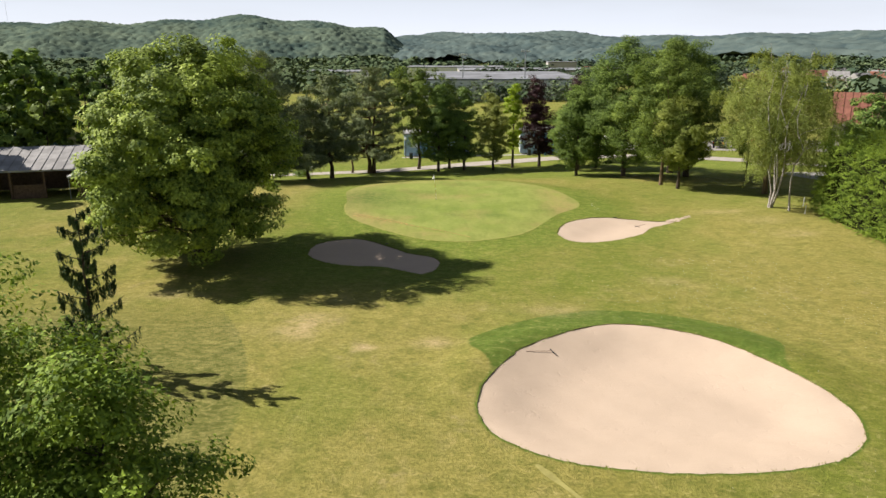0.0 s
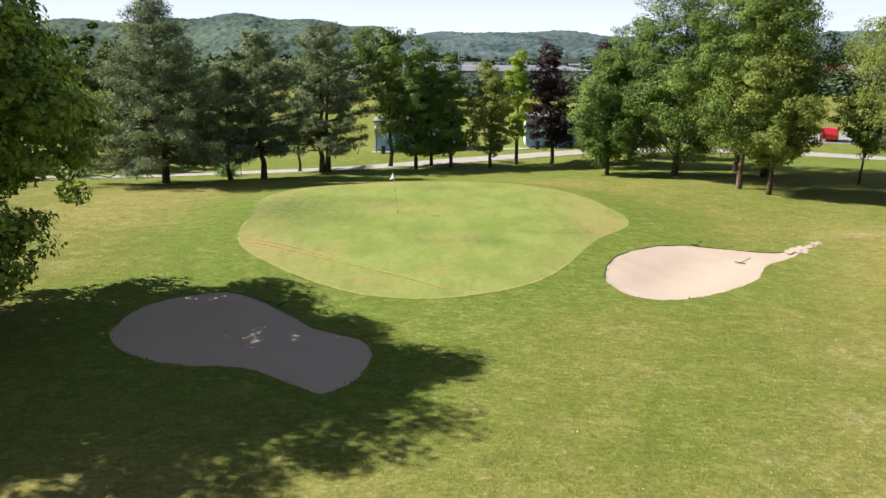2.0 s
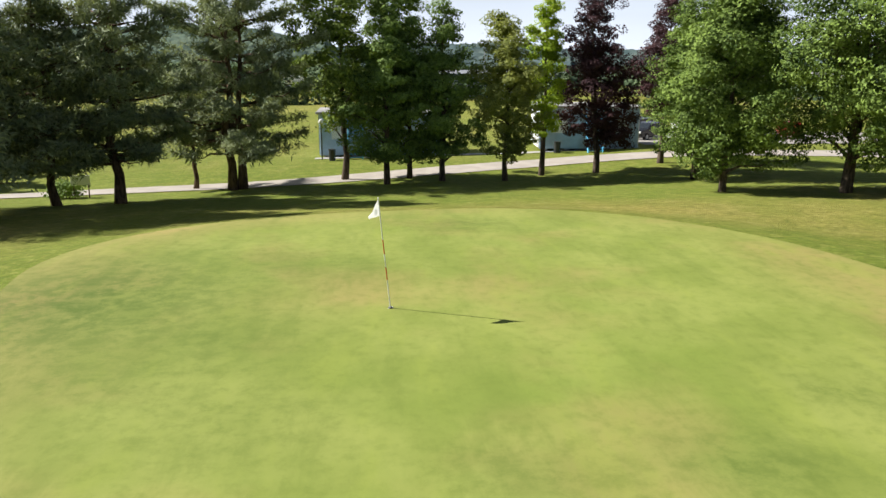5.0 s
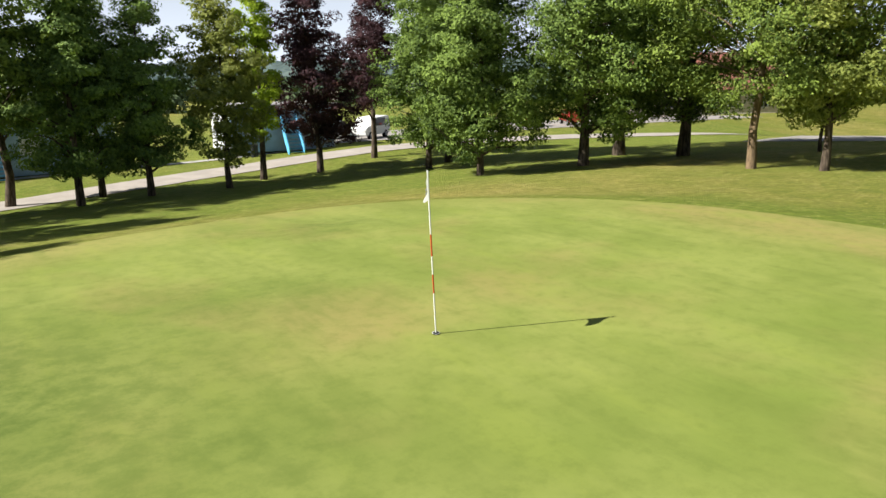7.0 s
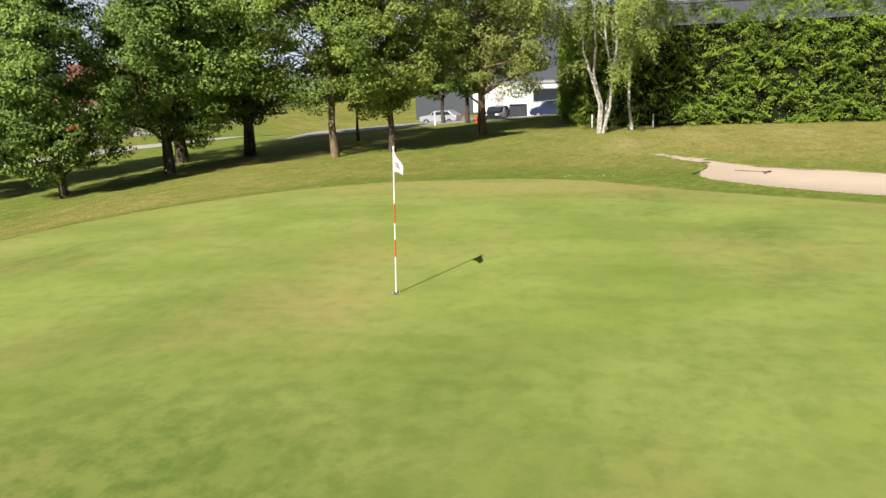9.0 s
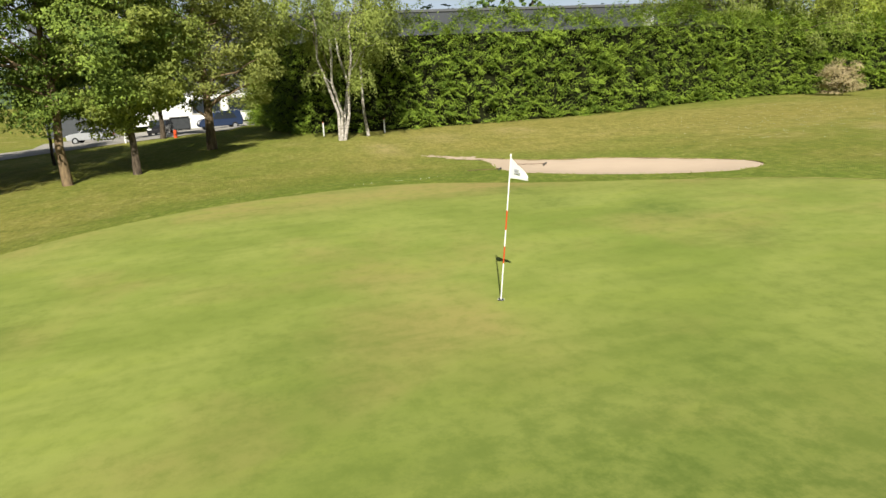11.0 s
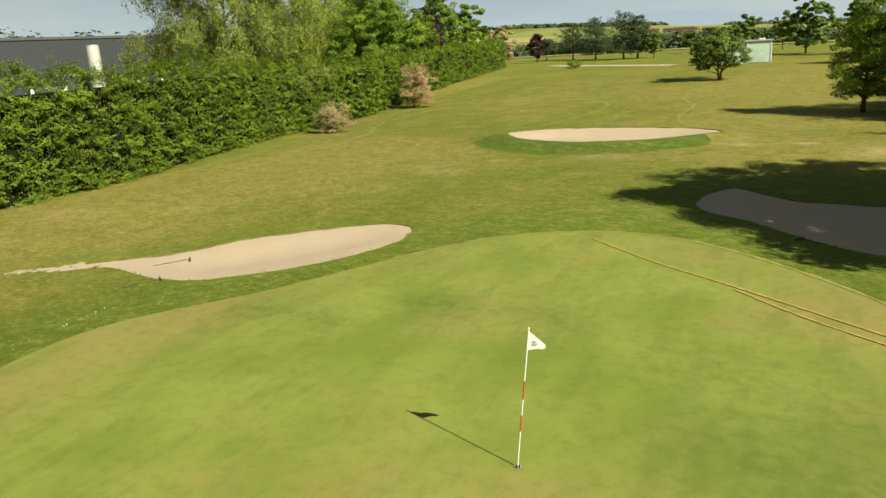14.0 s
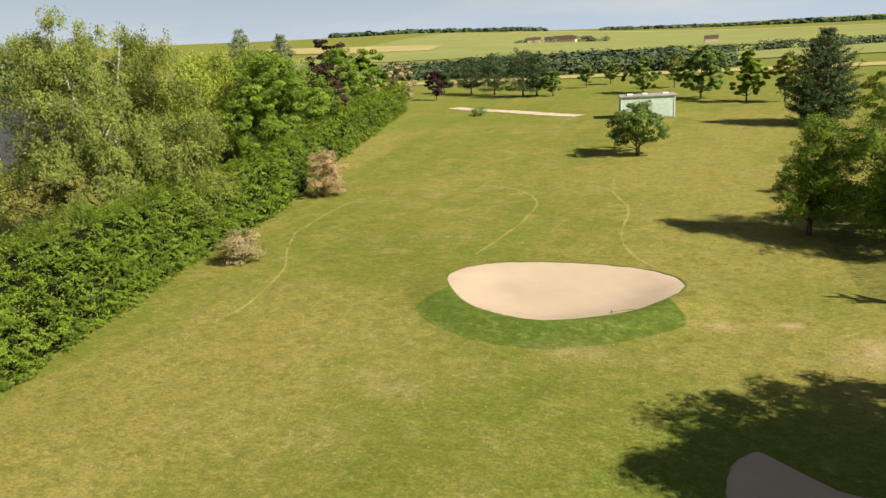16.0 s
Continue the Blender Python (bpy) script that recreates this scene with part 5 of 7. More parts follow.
broadleaf("lime_tree", -12.8, -69.4, 8.0, 2.9, 1.6, "oval", OLIVE, BARK, 6000, 0.34, 87, "olive-green tree by the tee", group="trees by the tee")
broadleaf("lime_tree", 6.0, -108.0, 7.4, 2.6, 1.4, "oval", OLIVE, BARK, 4000, 0.36, 88, "olive-green tree by the tee", group="trees by the tee")
pine("leyland_cypress", -14.4, -41.0, 12.0, 5.2, 0.3, 89, "broad dense dark conifer beside the fairway", 42000, SPRUCE, size=0.29, aspect=0.34, gap=0.4, whorl=(6, 9), rise=0.12, wild=0.2, tuft=0.35)
broadleaf("lime_tree", -20.5, -33.0, 7.6, 3.2, 0.8, "round", YELLOW, BARK, 6000, 0.3, 90, "yellow-green tree beside the fairway")
broadleaf("maple_tree", -19.0, 2.0, 10.2, 5.5, 0.6, "round", MID, BARK, 26000, 0.25, 91, "leafy green tree beside the fairway")
broadleaf("maple_tree", -14.2, 9.5, 7.4, 3.8, 0.5, "round", MID, BARK, 18000, 0.22, 92, "leafy green tree beside the fairway")
for i, (px, py, ph, pr) in enumerate(((54.8, -112, 8.6, 3.6), (47.2, -106, 9.4, 3.8), (38.5, -98.5, 10.2, 4.0), (35.6, -99.5, 9.2, 3.0), (64, -118, 5.2, 2.2))):
    pine("pine_tree", px, py, ph, pr * 1.15, 1.3, 95 + i, "dark pine beyond the tee", 12000, SPRUCE, size=0.29, aspect=0.4, gap=0.5, whorl=(5, 8), tuft=0.5, wild=0.45, shape=(0.9, 1.0, 0.95, 0.8, 0.2), group="pines beyond the tee")
for i, (px, py, ph, pr) in enumerate(((27, -118, 5.0, 1.9), (22, -126, 6.0, 2.6), (31.5, -97.5, 6.0, 2.6))):
    broadleaf("lime_tree", px, py, ph, pr, 1.2, "oval", MID, BARK, 2600, 0.36, 100 + i, "small green tree beyond the tee", group="trees by the tee")


def hedge_row():
    """One clipped conifer hedge, in lengths, with a near-black core for its inner shade, and hanging sprays."""
    line = open_curve([(53, 63.2), (45, 62.7), (38.5, 62.3), (33.4, 60.9), (31.5, 57.4), (31.5, 51), (31.6, 45.5), (33.1, 36.5), (35.6, 25.4), (38.3, 10), (45.2, -19), (57.0, -71)], 0.5)
    home = thing("hedge", 0, 0, 0, label="long tall bright green conifer hedge with a rough top", category="hedge")
    r = np.random.default_rng(77)
    step = 16
    for i in range(0, len(line) - 1, step):
        c = line[i:i + step + 1]
        if len(c) < 3:
            continue
        d = unit(np.gradient(c, axis=0))
        s = np.column_stack([d[:, 1], -d[:, 0]])
        length = np.linalg.norm(np.diff(c, axis=0), axis=1).sum()
        far = c[:, 1].mean()
        # boughs over face, top and back; each carries a fan of sprays
        n = int(length * 8.8 * (9.6 if far > 20 else 5.0 if far > -5 else 2.4))
        per = 44 if far > 20 else 30 if far > -5 else 15
        q = r.random(n) * 8.8
        t = r.random(n) * (len(c) - 1)
        j = np.minimum(t.astype(int), len(c) - 2)
        f = (t - j)[:, None]
        p2, sd = c[j] * (1 - f) + c[j + 1] * f, s[j]
        top = 5.22 + 0.66 * smooth(22, 42, p2[:, 1]) + 0.42 * np.sin(p2[:, 1] * 0.9) * np.sin(p2[:, 1] * 0.37 + 1) + 0.26 * np.sin(p2[:, 1] * 2.3)
        z = np.where(q < 5.3, q / 5.3 * top, np.where(q < 7.8, top, (8.8 - q) * top))
        side = np.where(q < 5.3, 1.0, np.where(q < 7.8, 1 - 2 * (q - 5.3) / 2.5, -1.0))
        face = np.abs(side) > 0.99
        poke = r.normal(0.05, 0.16, n)
        w = side * (1.05 - 0.02 * z) + np.where(face, side * poke, 0)
        z = np.where(face, z, z + np.abs(poke) * 1.3 + (r.random(n) < 0.12) * r.random(n) * 0.7)
        xy = p2 + sd * w[:, None]
        bough = np.column_stack([xy, ground_z(*xy.T) + np.maximum(z, 0.25)])
        out = np.column_stack([sd * (np.sign(side) * face)[:, None], np.where(face, 0.15, 1.0)])
        # a fan lies flat, points outwards and hangs a little at its tip
        reach = r.random((n, per)) ** 0.7 * r.uniform(0.25, 0.62, (n, 1))
        across = r.normal(0, 1, (n, per)) * (0.06 + 0.26 * reach)
        ax = unit(out + r.normal(0, 0.40, out.shape) * (1, 1, 0.6))
        bx = unit(unit(np.cross(ax, (0.01, 0.02, 1.0))) + (0, 0, 1) * r.normal(0, 0.55, (n, 1)))
        hang = np.where(face, r.uniform(-0.7, 0.75, n), 0.15)
        p = bough[:, None] - ax[:, None] * 0.18 + ax[:, None] * reach[..., None] + bx[:, None] * across[..., None]
        p[..., 2] += -hang[:, None] * reach + r.normal(0, 0.025, reach.shape)
        slope = unit(np.column_stack([ax[:, :2] * hang[:, None], np.ones(n)]))
        nrm = unit(0.75 * slope[:, None] + 0.4 * out[:, None] + r.normal(0, 0.33, p.shape)).reshape(-1, 3)
        way = (ax[:, None] + bx[:, None] * np.sign(across)[..., None] * 0.7 - (0, 0, 0.2)).reshape(-1, 3)
        p = p.reshape(-1, 3)
        # an even skin of sprays under the boughs
        m = int(length * 8.8 * (120 if far > 42 else 90 if far > 20 else 50 if far > -5 else 28))
        i2 = r.integers(0, n, m)
        slide = r.normal(0, 0.22, (m, 3))
        skin = bough[i2] + slide - out[i2] * (np.sum(slide * unit(out[i2]), 1, keepdims=True) + 0.22)
        p = np.vstack([p, skin])
        nrm = np.vstack([nrm, unit(out[i2] + (0, 0, 0.3) + r.normal(0, 0.45, (m, 3)))])
        way = np.vstack([way, out[i2] * 0.6 + r.normal(0, 0.6, (m, 3))])
        # upright leading shoots along the top
        m = int(length * 3)
        t = r.random(m) * (len(c) - 1)
        j = np.minimum(t.astype(int), len(c) - 2)
        f = (t - j)[:, None]
        xy = c[j] * (1 - f) + c[j + 1] * f + s[j] * r.uniform(-0.9, 0.9, (m, 1))
        tip = r.uniform(0.3, 1.05, m)
        u = r.random((m, 22)) ** 1.2
        shoot = np.stack([np.broadcast_to(xy[:, 0:1], u.shape), np.broadcast_to(xy[:, 1:2], u.shape), ground_z(*xy.T)[:, None] + 4.85 + 0.66 * smooth(22, 42, xy[:, 1:2]) + u * tip[:, None]], -1)
        side = unit(r.normal(0, 1, shoot.shape) * (1, 1, 0.3))
        shoot = shoot + side * (0.24 * (1.05 - u))[..., None]
        p = np.vstack([p, shoot.reshape(-1, 3)])
        nrm = np.vstack([nrm, unit(side + (0, 0, 0.6)).reshape(-1, 3)])
        way = np.vstack([way, (side + (0, 0, 0.9)).reshape(-1, 3)])
        p[:, 2] = np.maximum(p[:, 2], ground_z(p[:, 0], p[:, 1]) + 0.05)
        size = 0.122 if far > 20 else 0.19 if far > -5 else 0.29
        part_mesh("hedge_plant", leaf_mesh("hedge_plant", p, nrm, size, 0.42, HEDGE, r, way, 1.6), home)
        # added solid core, painted near-black as the shade behind the sprays
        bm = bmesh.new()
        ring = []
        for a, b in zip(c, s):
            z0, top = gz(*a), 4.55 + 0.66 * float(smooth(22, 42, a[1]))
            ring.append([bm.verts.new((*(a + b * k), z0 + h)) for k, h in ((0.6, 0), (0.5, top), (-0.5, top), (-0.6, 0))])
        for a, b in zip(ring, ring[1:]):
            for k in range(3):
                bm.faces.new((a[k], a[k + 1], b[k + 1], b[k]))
        part("inner_shade_core", bm, HEDGE_SHADE, home, "near-black core standing in for the shade inside the hedge")


hedge_row()


# ---- far woods and hills ----
def canopy(name, base, wide, tall, mat, seed, label, per=60, size=0.42):
    """Woodland seen from afar: for every tree a ragged crown of leafy sprays."""
    r = np.random.default_rng(seed)
    n = len(base)
    d = unit(r.normal(0, 1, (n, per, 3)) + (0, 0, 0.35))
    lump = 1 + 0.22 * np.sin(d[..., 0] * 5 + np.arange(n)[:, None]) * np.sin(d[..., 1] * 5 + d[..., 2] * 4)
    p = d * lump[..., None] * r.uniform(0.72, 1.04, (n, per, 1)) * np.stack([wide, wide, tall * 0.5], -1)[:, None]
    p += (base + np.column_stack([np.zeros((n, 2)), tall * 0.46]))[:, None]
    nrm = unit(0.6 * d + (0, 0, 0.6) + r.normal(0, 0.16, d.shape))
    me = leaf_mesh(name, p.reshape(-1, 3), nrm.reshape(-1, 3), np.repeat(wide * size, per) , 0.85, mat, r)
    return tagged(new(name, me), label, "woodland", kind="stuff")


def crowns(x, y, gap, seed):
    """Domes of tree tops over the plan: height 0..1 and a number 0..1 for each crown."""
    i, j = np.floor(x / gap).astype(int), np.floor(y / gap).astype(int)
    best, own = np.zeros(x.shape), np.zeros(x.shape)

    def hashed(a, b, k):
        v = np.sin(a * 127.1 + b * 311.7 + k * 74.7 + seed) * 43758.5453
        return v - np.floor(v)

    for di in (-1, 0, 1):
        for dj in (-1, 0, 1):
            a, b = i + di, j + dj
            cx, cy = (a + 0.15 + 0.7 * hashed(a, b, 1)) * gap, (b + 0.15 + 0.7 * hashed(a, b, 2)) * gap
            r = gap * (0.5 + 0.4 * hashed(a, b, 3))
            h = (0.55 + 0.45 * hashed(a, b, 4)) * np.sqrt(np.clip(1 - ((x - cx) ** 2 + (y - cy) ** 2) / r ** 2, 0, 1))
            own = np.where(h > best, hashed(a, b, 5), own)
            best = np.maximum(best, h)
    return best, own


def hill(name, az0, az1, near, far, crest, mat, seed, label, cell, gap, tall, clearing=0.0):
    """A long wooded hill between two bearings (degrees right of ahead), crest(bearing 0..1) metres high; its skin is the tree tops."""
    r = np.random.default_rng(seed)
    na = int(np.radians(az1 - az0) * (near + far) / 2 / cell)
    nd = int((far - near) / cell / 1.6)
    A, V = np.radians(np.linspace(az0, az1, na)), np.linspace(0, 1, nd)
    aa, vv = np.meshgrid(A, V, indexing="ij")
    uu = (aa - A[0]) / (A[-1] - A[0])
    dd = near + vv * (far - near)
    x, y = dd * np.sin(aa), dd * np.cos(aa)
    x, y = x + r.uniform(-0.25, 0.25, x.shape) * cell, y + r.uniform(-0.25, 0.25, x.shape) * cell
    base = ground_z(x, y) - 1
    z = base + (np.interp(uu, *crest) - base) * np.sin(np.clip(vv * 1.25, 0, 1) * math.pi / 2) ** 1.3
    h, own = crowns(x, y, gap, seed)
    z += tall * h * (1 + r.normal(0, 0.07, h.shape)) + 0.006 * near * np.sin(x * 0.017 + seed) * np.sin(y * 0.006 + 0.5) + 0.003 * near * np.sin(x * 0.041 + y * 0.012)
    i, j = np.meshgrid(np.arange(na - 1), np.arange(nd - 1), indexing="ij")
    k = (i * nd + j).ravel()
    me = mesh_of(name, np.stack([x, y, z], -1).reshape(-1, 3), np.stack([k, k + 1, k + nd + 1, k + nd], -1), mat, True)
    me.attributes.new("crown", "FLOAT", "POINT").data.foreach_set("value", own.ravel().astype(np.float32))
    tagged(new(name, me), label, "hill", kind="structure")


MEADOW = field_material("far_meadow", (0.17, 0.18, 0.055), (0.24, 0.22, 0.085))
CROP = field_material("young_crop", (0.22, 0.25, 0.085), (0.27, 0.28, 0.10))
WHEAT = field_material("dry_field", (0.42, 0.35, 0.16), (0.36, 0.31, 0.13))
hill("wooded_hill", -42, -2.6, 1100, 1800, ([0, 0.5, 0.72, 0.86, 0.95, 1], [42, 50, 64, 54, 36, -10]), HAZED_HILL_WOOD, 201, "long steep wooded hill over the valley", 3.4, 11, 6.5)
hill("low_hill", -5, 13.5, 1150, 2500, ([0, 0.2, 0.5, 0.8, 1], [24, 32, 36, 36, 24]), HAZED_HILL_DARK, 203, "low wooded hills beyond the town", 5.6, 15, 9)
hill("far_ridge", 8, 52, 1500, 4300, ([0, 0.2, 0.5, 0.8, 1], [30, 38, 52, 58, 54]), HAZED_HILL_DARK, 205, "distant ridge of woods", 13.0, 34, 12)
hill("near_wooded_slope", -41, -27.5, 86, 175, ([0, 0.6, 0.85, 1], [12, 9, 4, -3]), HAZED_HILL_WOOD, 207, "steep dark wooded slope behind the shed", 2.0, 6, 3)
r0 = np.random.default_rng(9)


def belt(name, a, b, depth, n, w, h, mat, seed, label, per=50, size=0.35):
    """A strip of woodland between two points."""
    r = np.random.default_rng(seed)
    a, b = np.array(a, float), np.array(b, float)
    d = (b - a) / np.linalg.norm(b - a)
    s = np.array([-d[1], d[0]])
    q = a + (b - a) * r.random((n, 1)) + s * (r.random((n, 1)) - 0.5) * depth
    canopy(name, np.column_stack([q, ground_z(*q.T) - 0.5]), w * r.uniform(0.6, 1.4, n), h * r.uniform(0.6, 1.25, n), mat, seed, label, per, size)


FACTORY_ROOF = plain("factory_roof_felt", (0.26, 0.27, 0.29), 0.9, 0.1, wear=0.2, scale=0.08)
# valley floor north of the course
belt("valley_wood", (-46, 283), (60, 286), 12, 90, 3.6, 8.5, HAZED_FOREST, 323, "trees before the factory", 60, 0.35)
belt("valley_wood", (-330, 400), (-80, 440), 120, 380, 6, 13, HAZED_FOREST, 301, "belt of trees in the valley", 34, 0.42)
belt("valley_wood", (-60, 700), (260, 760), 140, 320, 8, 13, FOREST_DARK, 302, "belt of trees beyond the factory", 30, 0.5)
belt("valley_wood", (92, 300), (330, 330), 60, 160, 5, 9, HAZED_FOREST, 303, "belt of trees before the town")
belt("valley_wood", (150, 240), (420, 300), 90, 240, 6, 11, FOREST_DARK, 304, "belt of dark trees in the valley", 36, 0.42)
belt("valley_wood", (250, 900), (1200, 1000), 300, 420, 12, 14, FOREST_DARK, 305, "belt of dark trees in the valley", 24, 0.6)
belt("valley_wood", (-700, 800), (-60, 1050), 200, 420, 11, 14, HAZED_FOREST, 306, "belt of trees under the wooded hill", 24, 0.6)
belt("valley_wood", (-240, 330), (-48, 395), 70, 230, 5.5, 12, HAZED_FOREST, 307, "belt of trees before the factory", 36, 0.42)
belt("valley_wood", (20, 430), (300, 450), 50, 260, 5.5, 10.5, FOREST_DARK, 308, "belt of trees before the factory", 36, 0.42)
belt("valley_wood", (-260, 640), (500, 800), 130, 420, 7, 13, HAZED_FOREST, 309, "belt of trees behind the factory", 40, 0.5)
# south: hedgerows and the wooded stream beyond the tee
belt("stream_wood", (120, -215), (-10, -190), 26, 420, 3.2, 5.0, HAZED_FOREST, 311, "line of trees and scrub beyond the tee", 46, 0.32)
belt("stream_wood", (150, -330), (10, -280), 60, 480, 5.5, 7.5, FOREST_DARK, 312, "line of trees along the stream", 46, 0.32)
belt("field_hedge", (30, -430), (-330, -520), 14, 260, 4.5, 6, FOREST_DARK, 313, "dark field hedge", 40, 0.35)
belt("ridge_wood", (900, -1700), (380, -1900), 60, 150, 13, 10, FOREST_DARK, 314, "wood on the skyline", 24, 0.6)
belt("ridge_wood", (-200, -2400), (-1500, -2300), 160, 300, 18, 12, FOREST_DARK, 315, "wood on the skyline", 24, 0.6)
belt("ridge_wood", (300, -2300), (-200, -2450), 90, 150, 15, 9, FOREST_DARK, 316, "wood on the skyline", 24, 0.6)
belt("east_wood", (290, 40), (390, -300), 60, 360, 9, 23, HAZED_FOREST, 317, "trees beyond the warehouse")
belt("east_wood", (120, 150), (330, 60), 50, 150, 6, 10, FOREST_DARK, 318, "trees beyond the warehouse")
# dark wood behind the shed
for i in range(26):
    a = r0.uniform(-0.76, -0.475)
    d = 82 + 62 * r0.random()
    broadleaf("forest_tree", d * math.sin(a), d * math.cos(a), r0.uniform(13, 18) + 3.5 * (a < -0.56) - 4.0 * (a > -0.5), r0.uniform(4.0, 5.5), 1.0, "oval", (DEEP, MID, DEEP, ASH)[i % 4], BARK, 1900, 0.88, 330 + i,
              "tall dark green forest tree behind the shed", group="forest behind the shed")

for i, (x, y, h) in enumerate(((-36, 98, 12.5), (-41, 101, 14.5), (-46, 95, 14.0), (-38, 109, 14.5), (-48, 106, 16.0), (-32, 112, 12.0))):
    broadleaf("forest_tree", x, y, h, 4.6, 1.0, "oval", (DEEP, MID)[i % 2], BARK, 7000, 0.45, 360 + i, "tall dark green forest tree behind the shed", group="forest behind the shed")

patch("crop_field", [(-900, -620), (420, -560), (520, -1500), (-1100, -1500)], CROP, 0.5, "bright green crop field", "field", 60)
patch("meadow_field", [(430, -300), (60, -300), (80, -540), (560, -560)], MEADOW, 0.5, "pale green meadow", "field", 40)
patch("crop_field", [(60, -310), (-600, -330), (-700, -560), (40, -540)], CROP, 0.5, "bright green crop field", "field", 40)
patch("wheat_field", [(-300, -1520), (380, -1500), (420, -1620), (-500, -1650)], WHEAT, 0.8, "dry straw-coloured field", "field", 60)
patch("wheat_field", [(560, -800), (300, -760), (330, -900), (640, -960)], WHEAT, 0.9, "dry straw-coloured field", "field", 40)
patch("wheat_field", [(140, -160), (-120, -150), (-120, -166), (140, -178)], WHEAT, 0.15, "strip of dry straw-coloured grass", "field", 10)


# ---- buildings ----
def windows(home, spots, w, h, frame_mat=WHITE_PAINT, depth=0.1):
    """Windows with frame, pane and sill on a wall that faces -y; spots are (x, y, z) of each centre."""
    for x, y, z in spots:
        bm = boxes(((w, depth, 0.07), (x, y, z + h / 2 - 0.035)), ((w, depth, 0.07), (x, y, z - h / 2 + 0.035)), ((0.07, depth, h - 0.14), (x - w / 2 + 0.035, y, z)), ((0.07, depth, h - 0.14), (x + w / 2 - 0.035, y, z)),
                   ((0.05, depth, h - 0.14), (x, y, z)))
        fr = part("window", bm, frame_mat, home, "white framed window")
        part("pane", boxes(((w - 0.14, 0.02, h - 0.14), (x, y, z))), GLASS, fr, "dark glass pane")


def site_hut(x, y, turn, length, label, stairs, gable):
    """A single-storey prefabricated hut with a flat roof on blocks."""
    home = thing("site_hut", x, y, turn=turn, label=label, category="building", group="site huts beyond the road")
    part("wall", boxes(((length, 5.0, 3.1), (0, 0, 1.70)), bevel=0.03), PREFAB, home)
    for k in (-1, 1):
        part("gable_panel", boxes(((0.06, 4.9, 3.0), (k * (length / 2 + 0.033), 0, 1.70))), gable, home, "end panel")
    part("roof", boxes(((length + 0.5, 5.5, 0.18), (0, 0, 3.34)), bevel=0.03), ROOF_GREY, home)
    for k in np.linspace(-length / 2 + 0.5, length / 2 - 0.5, 5):
        part("footing", boxes(((0.4, 4.6, 0.3), (k, 0, 0.05))), CONCRETE, home)
    spots = [(k, -2.53, 1.95) for k in np.linspace(-length / 2 + 1.5, length / 2 - 1.5, max(2, int(length / 2.6)))]
    windows(home, spots, 1.2, 1.15)
    for x0, y0, z0 in spots:
        part("roller_shutter", boxes(*(((1.04, 0.02, 0.09), (x0, y0 - 0.035, z0 - 0.45 + 0.1 * i)) for i in range(10))), WHITE_PAINT, home, "closed white shutter")
    for k in np.arange(-length / 2 + 1.25, length / 2, 1.25):
        part("cover_strip", boxes(((0.05, 0.03, 2.95), (k, -2.512, 1.70))), PREFAB, home)
    for k in (stairs - 0.55, stairs + 0.55):
        bm = bmesh.new()
        prism(bm, [(-1.1, 0.0), (-0.85, 0.0), (0.75, 2.35), (0.75, 2.8), (0.45, 2.8), (-1.1, 0.45)], 0.08)
        bmesh.ops.transform(bm, matrix=pose(k, -3.35, 0.0, 0, 0, 90), verts=bm.verts)
        part("stair_side", bm, STAIR_BLUE, home, "light blue painted stair side")
    for i in range(10):
        part("stair_tread", boxes(((1.0, 0.24, 0.05), (stairs, -4.2 + 0.165 * i, 0.2 + 0.235 * i))), STAIR_BLUE, home)
    return home


site_hut(-1.0, 108.2, 1, 9.4, "grey-blue prefabricated site hut in tree shade", -2.0, PREFAB)
site_hut(15.1, 107.6, -4, 7.6, "grey-blue prefabricated site hut with light blue stairs", 0.2, WHITE_PAINT)
for px, py in ((-5.4, 104.2), (9.9, 104.6)):
    home = thing("garden_lamp", px, py, label="short lamp post with a round white globe", category="lamp", group="lamps by the site huts")
    part("pole", rods(((0, 0, 0), (0, 0, 2.6), 0.05, 0.04)), DARK_STEEL, home)
    bm = bmesh.new()
    bmesh.ops.create_icosphere(bm, subdivisions=2, radius=0.2, matrix=pose(0, 0, 2.78))
    part("globe", bm, WHITE_PAINT, home, "white globe")
    part("collar", rods(((0, 0, 2.55), (0, 0, 2.63), 0.09, 0.09)), DARK_STEEL, home)
for px, py in ((-4.6, 103.4), (12.3, 104.3)):
    home = thing("litter_bin", px, py, label="dark cylindrical litter bin beside the road", category="bin", group="litter bins by the road")
    part("body", rods(((0, 0, 0), (0, 0, 0.8), 0.23, 0.27), seg=14), DARK_STEEL, home)
    part("rim", rods(((0, 0, 0.8), (0, 0, 0.85), 0.29, 0.29), seg=14), DARK_STEEL, home)


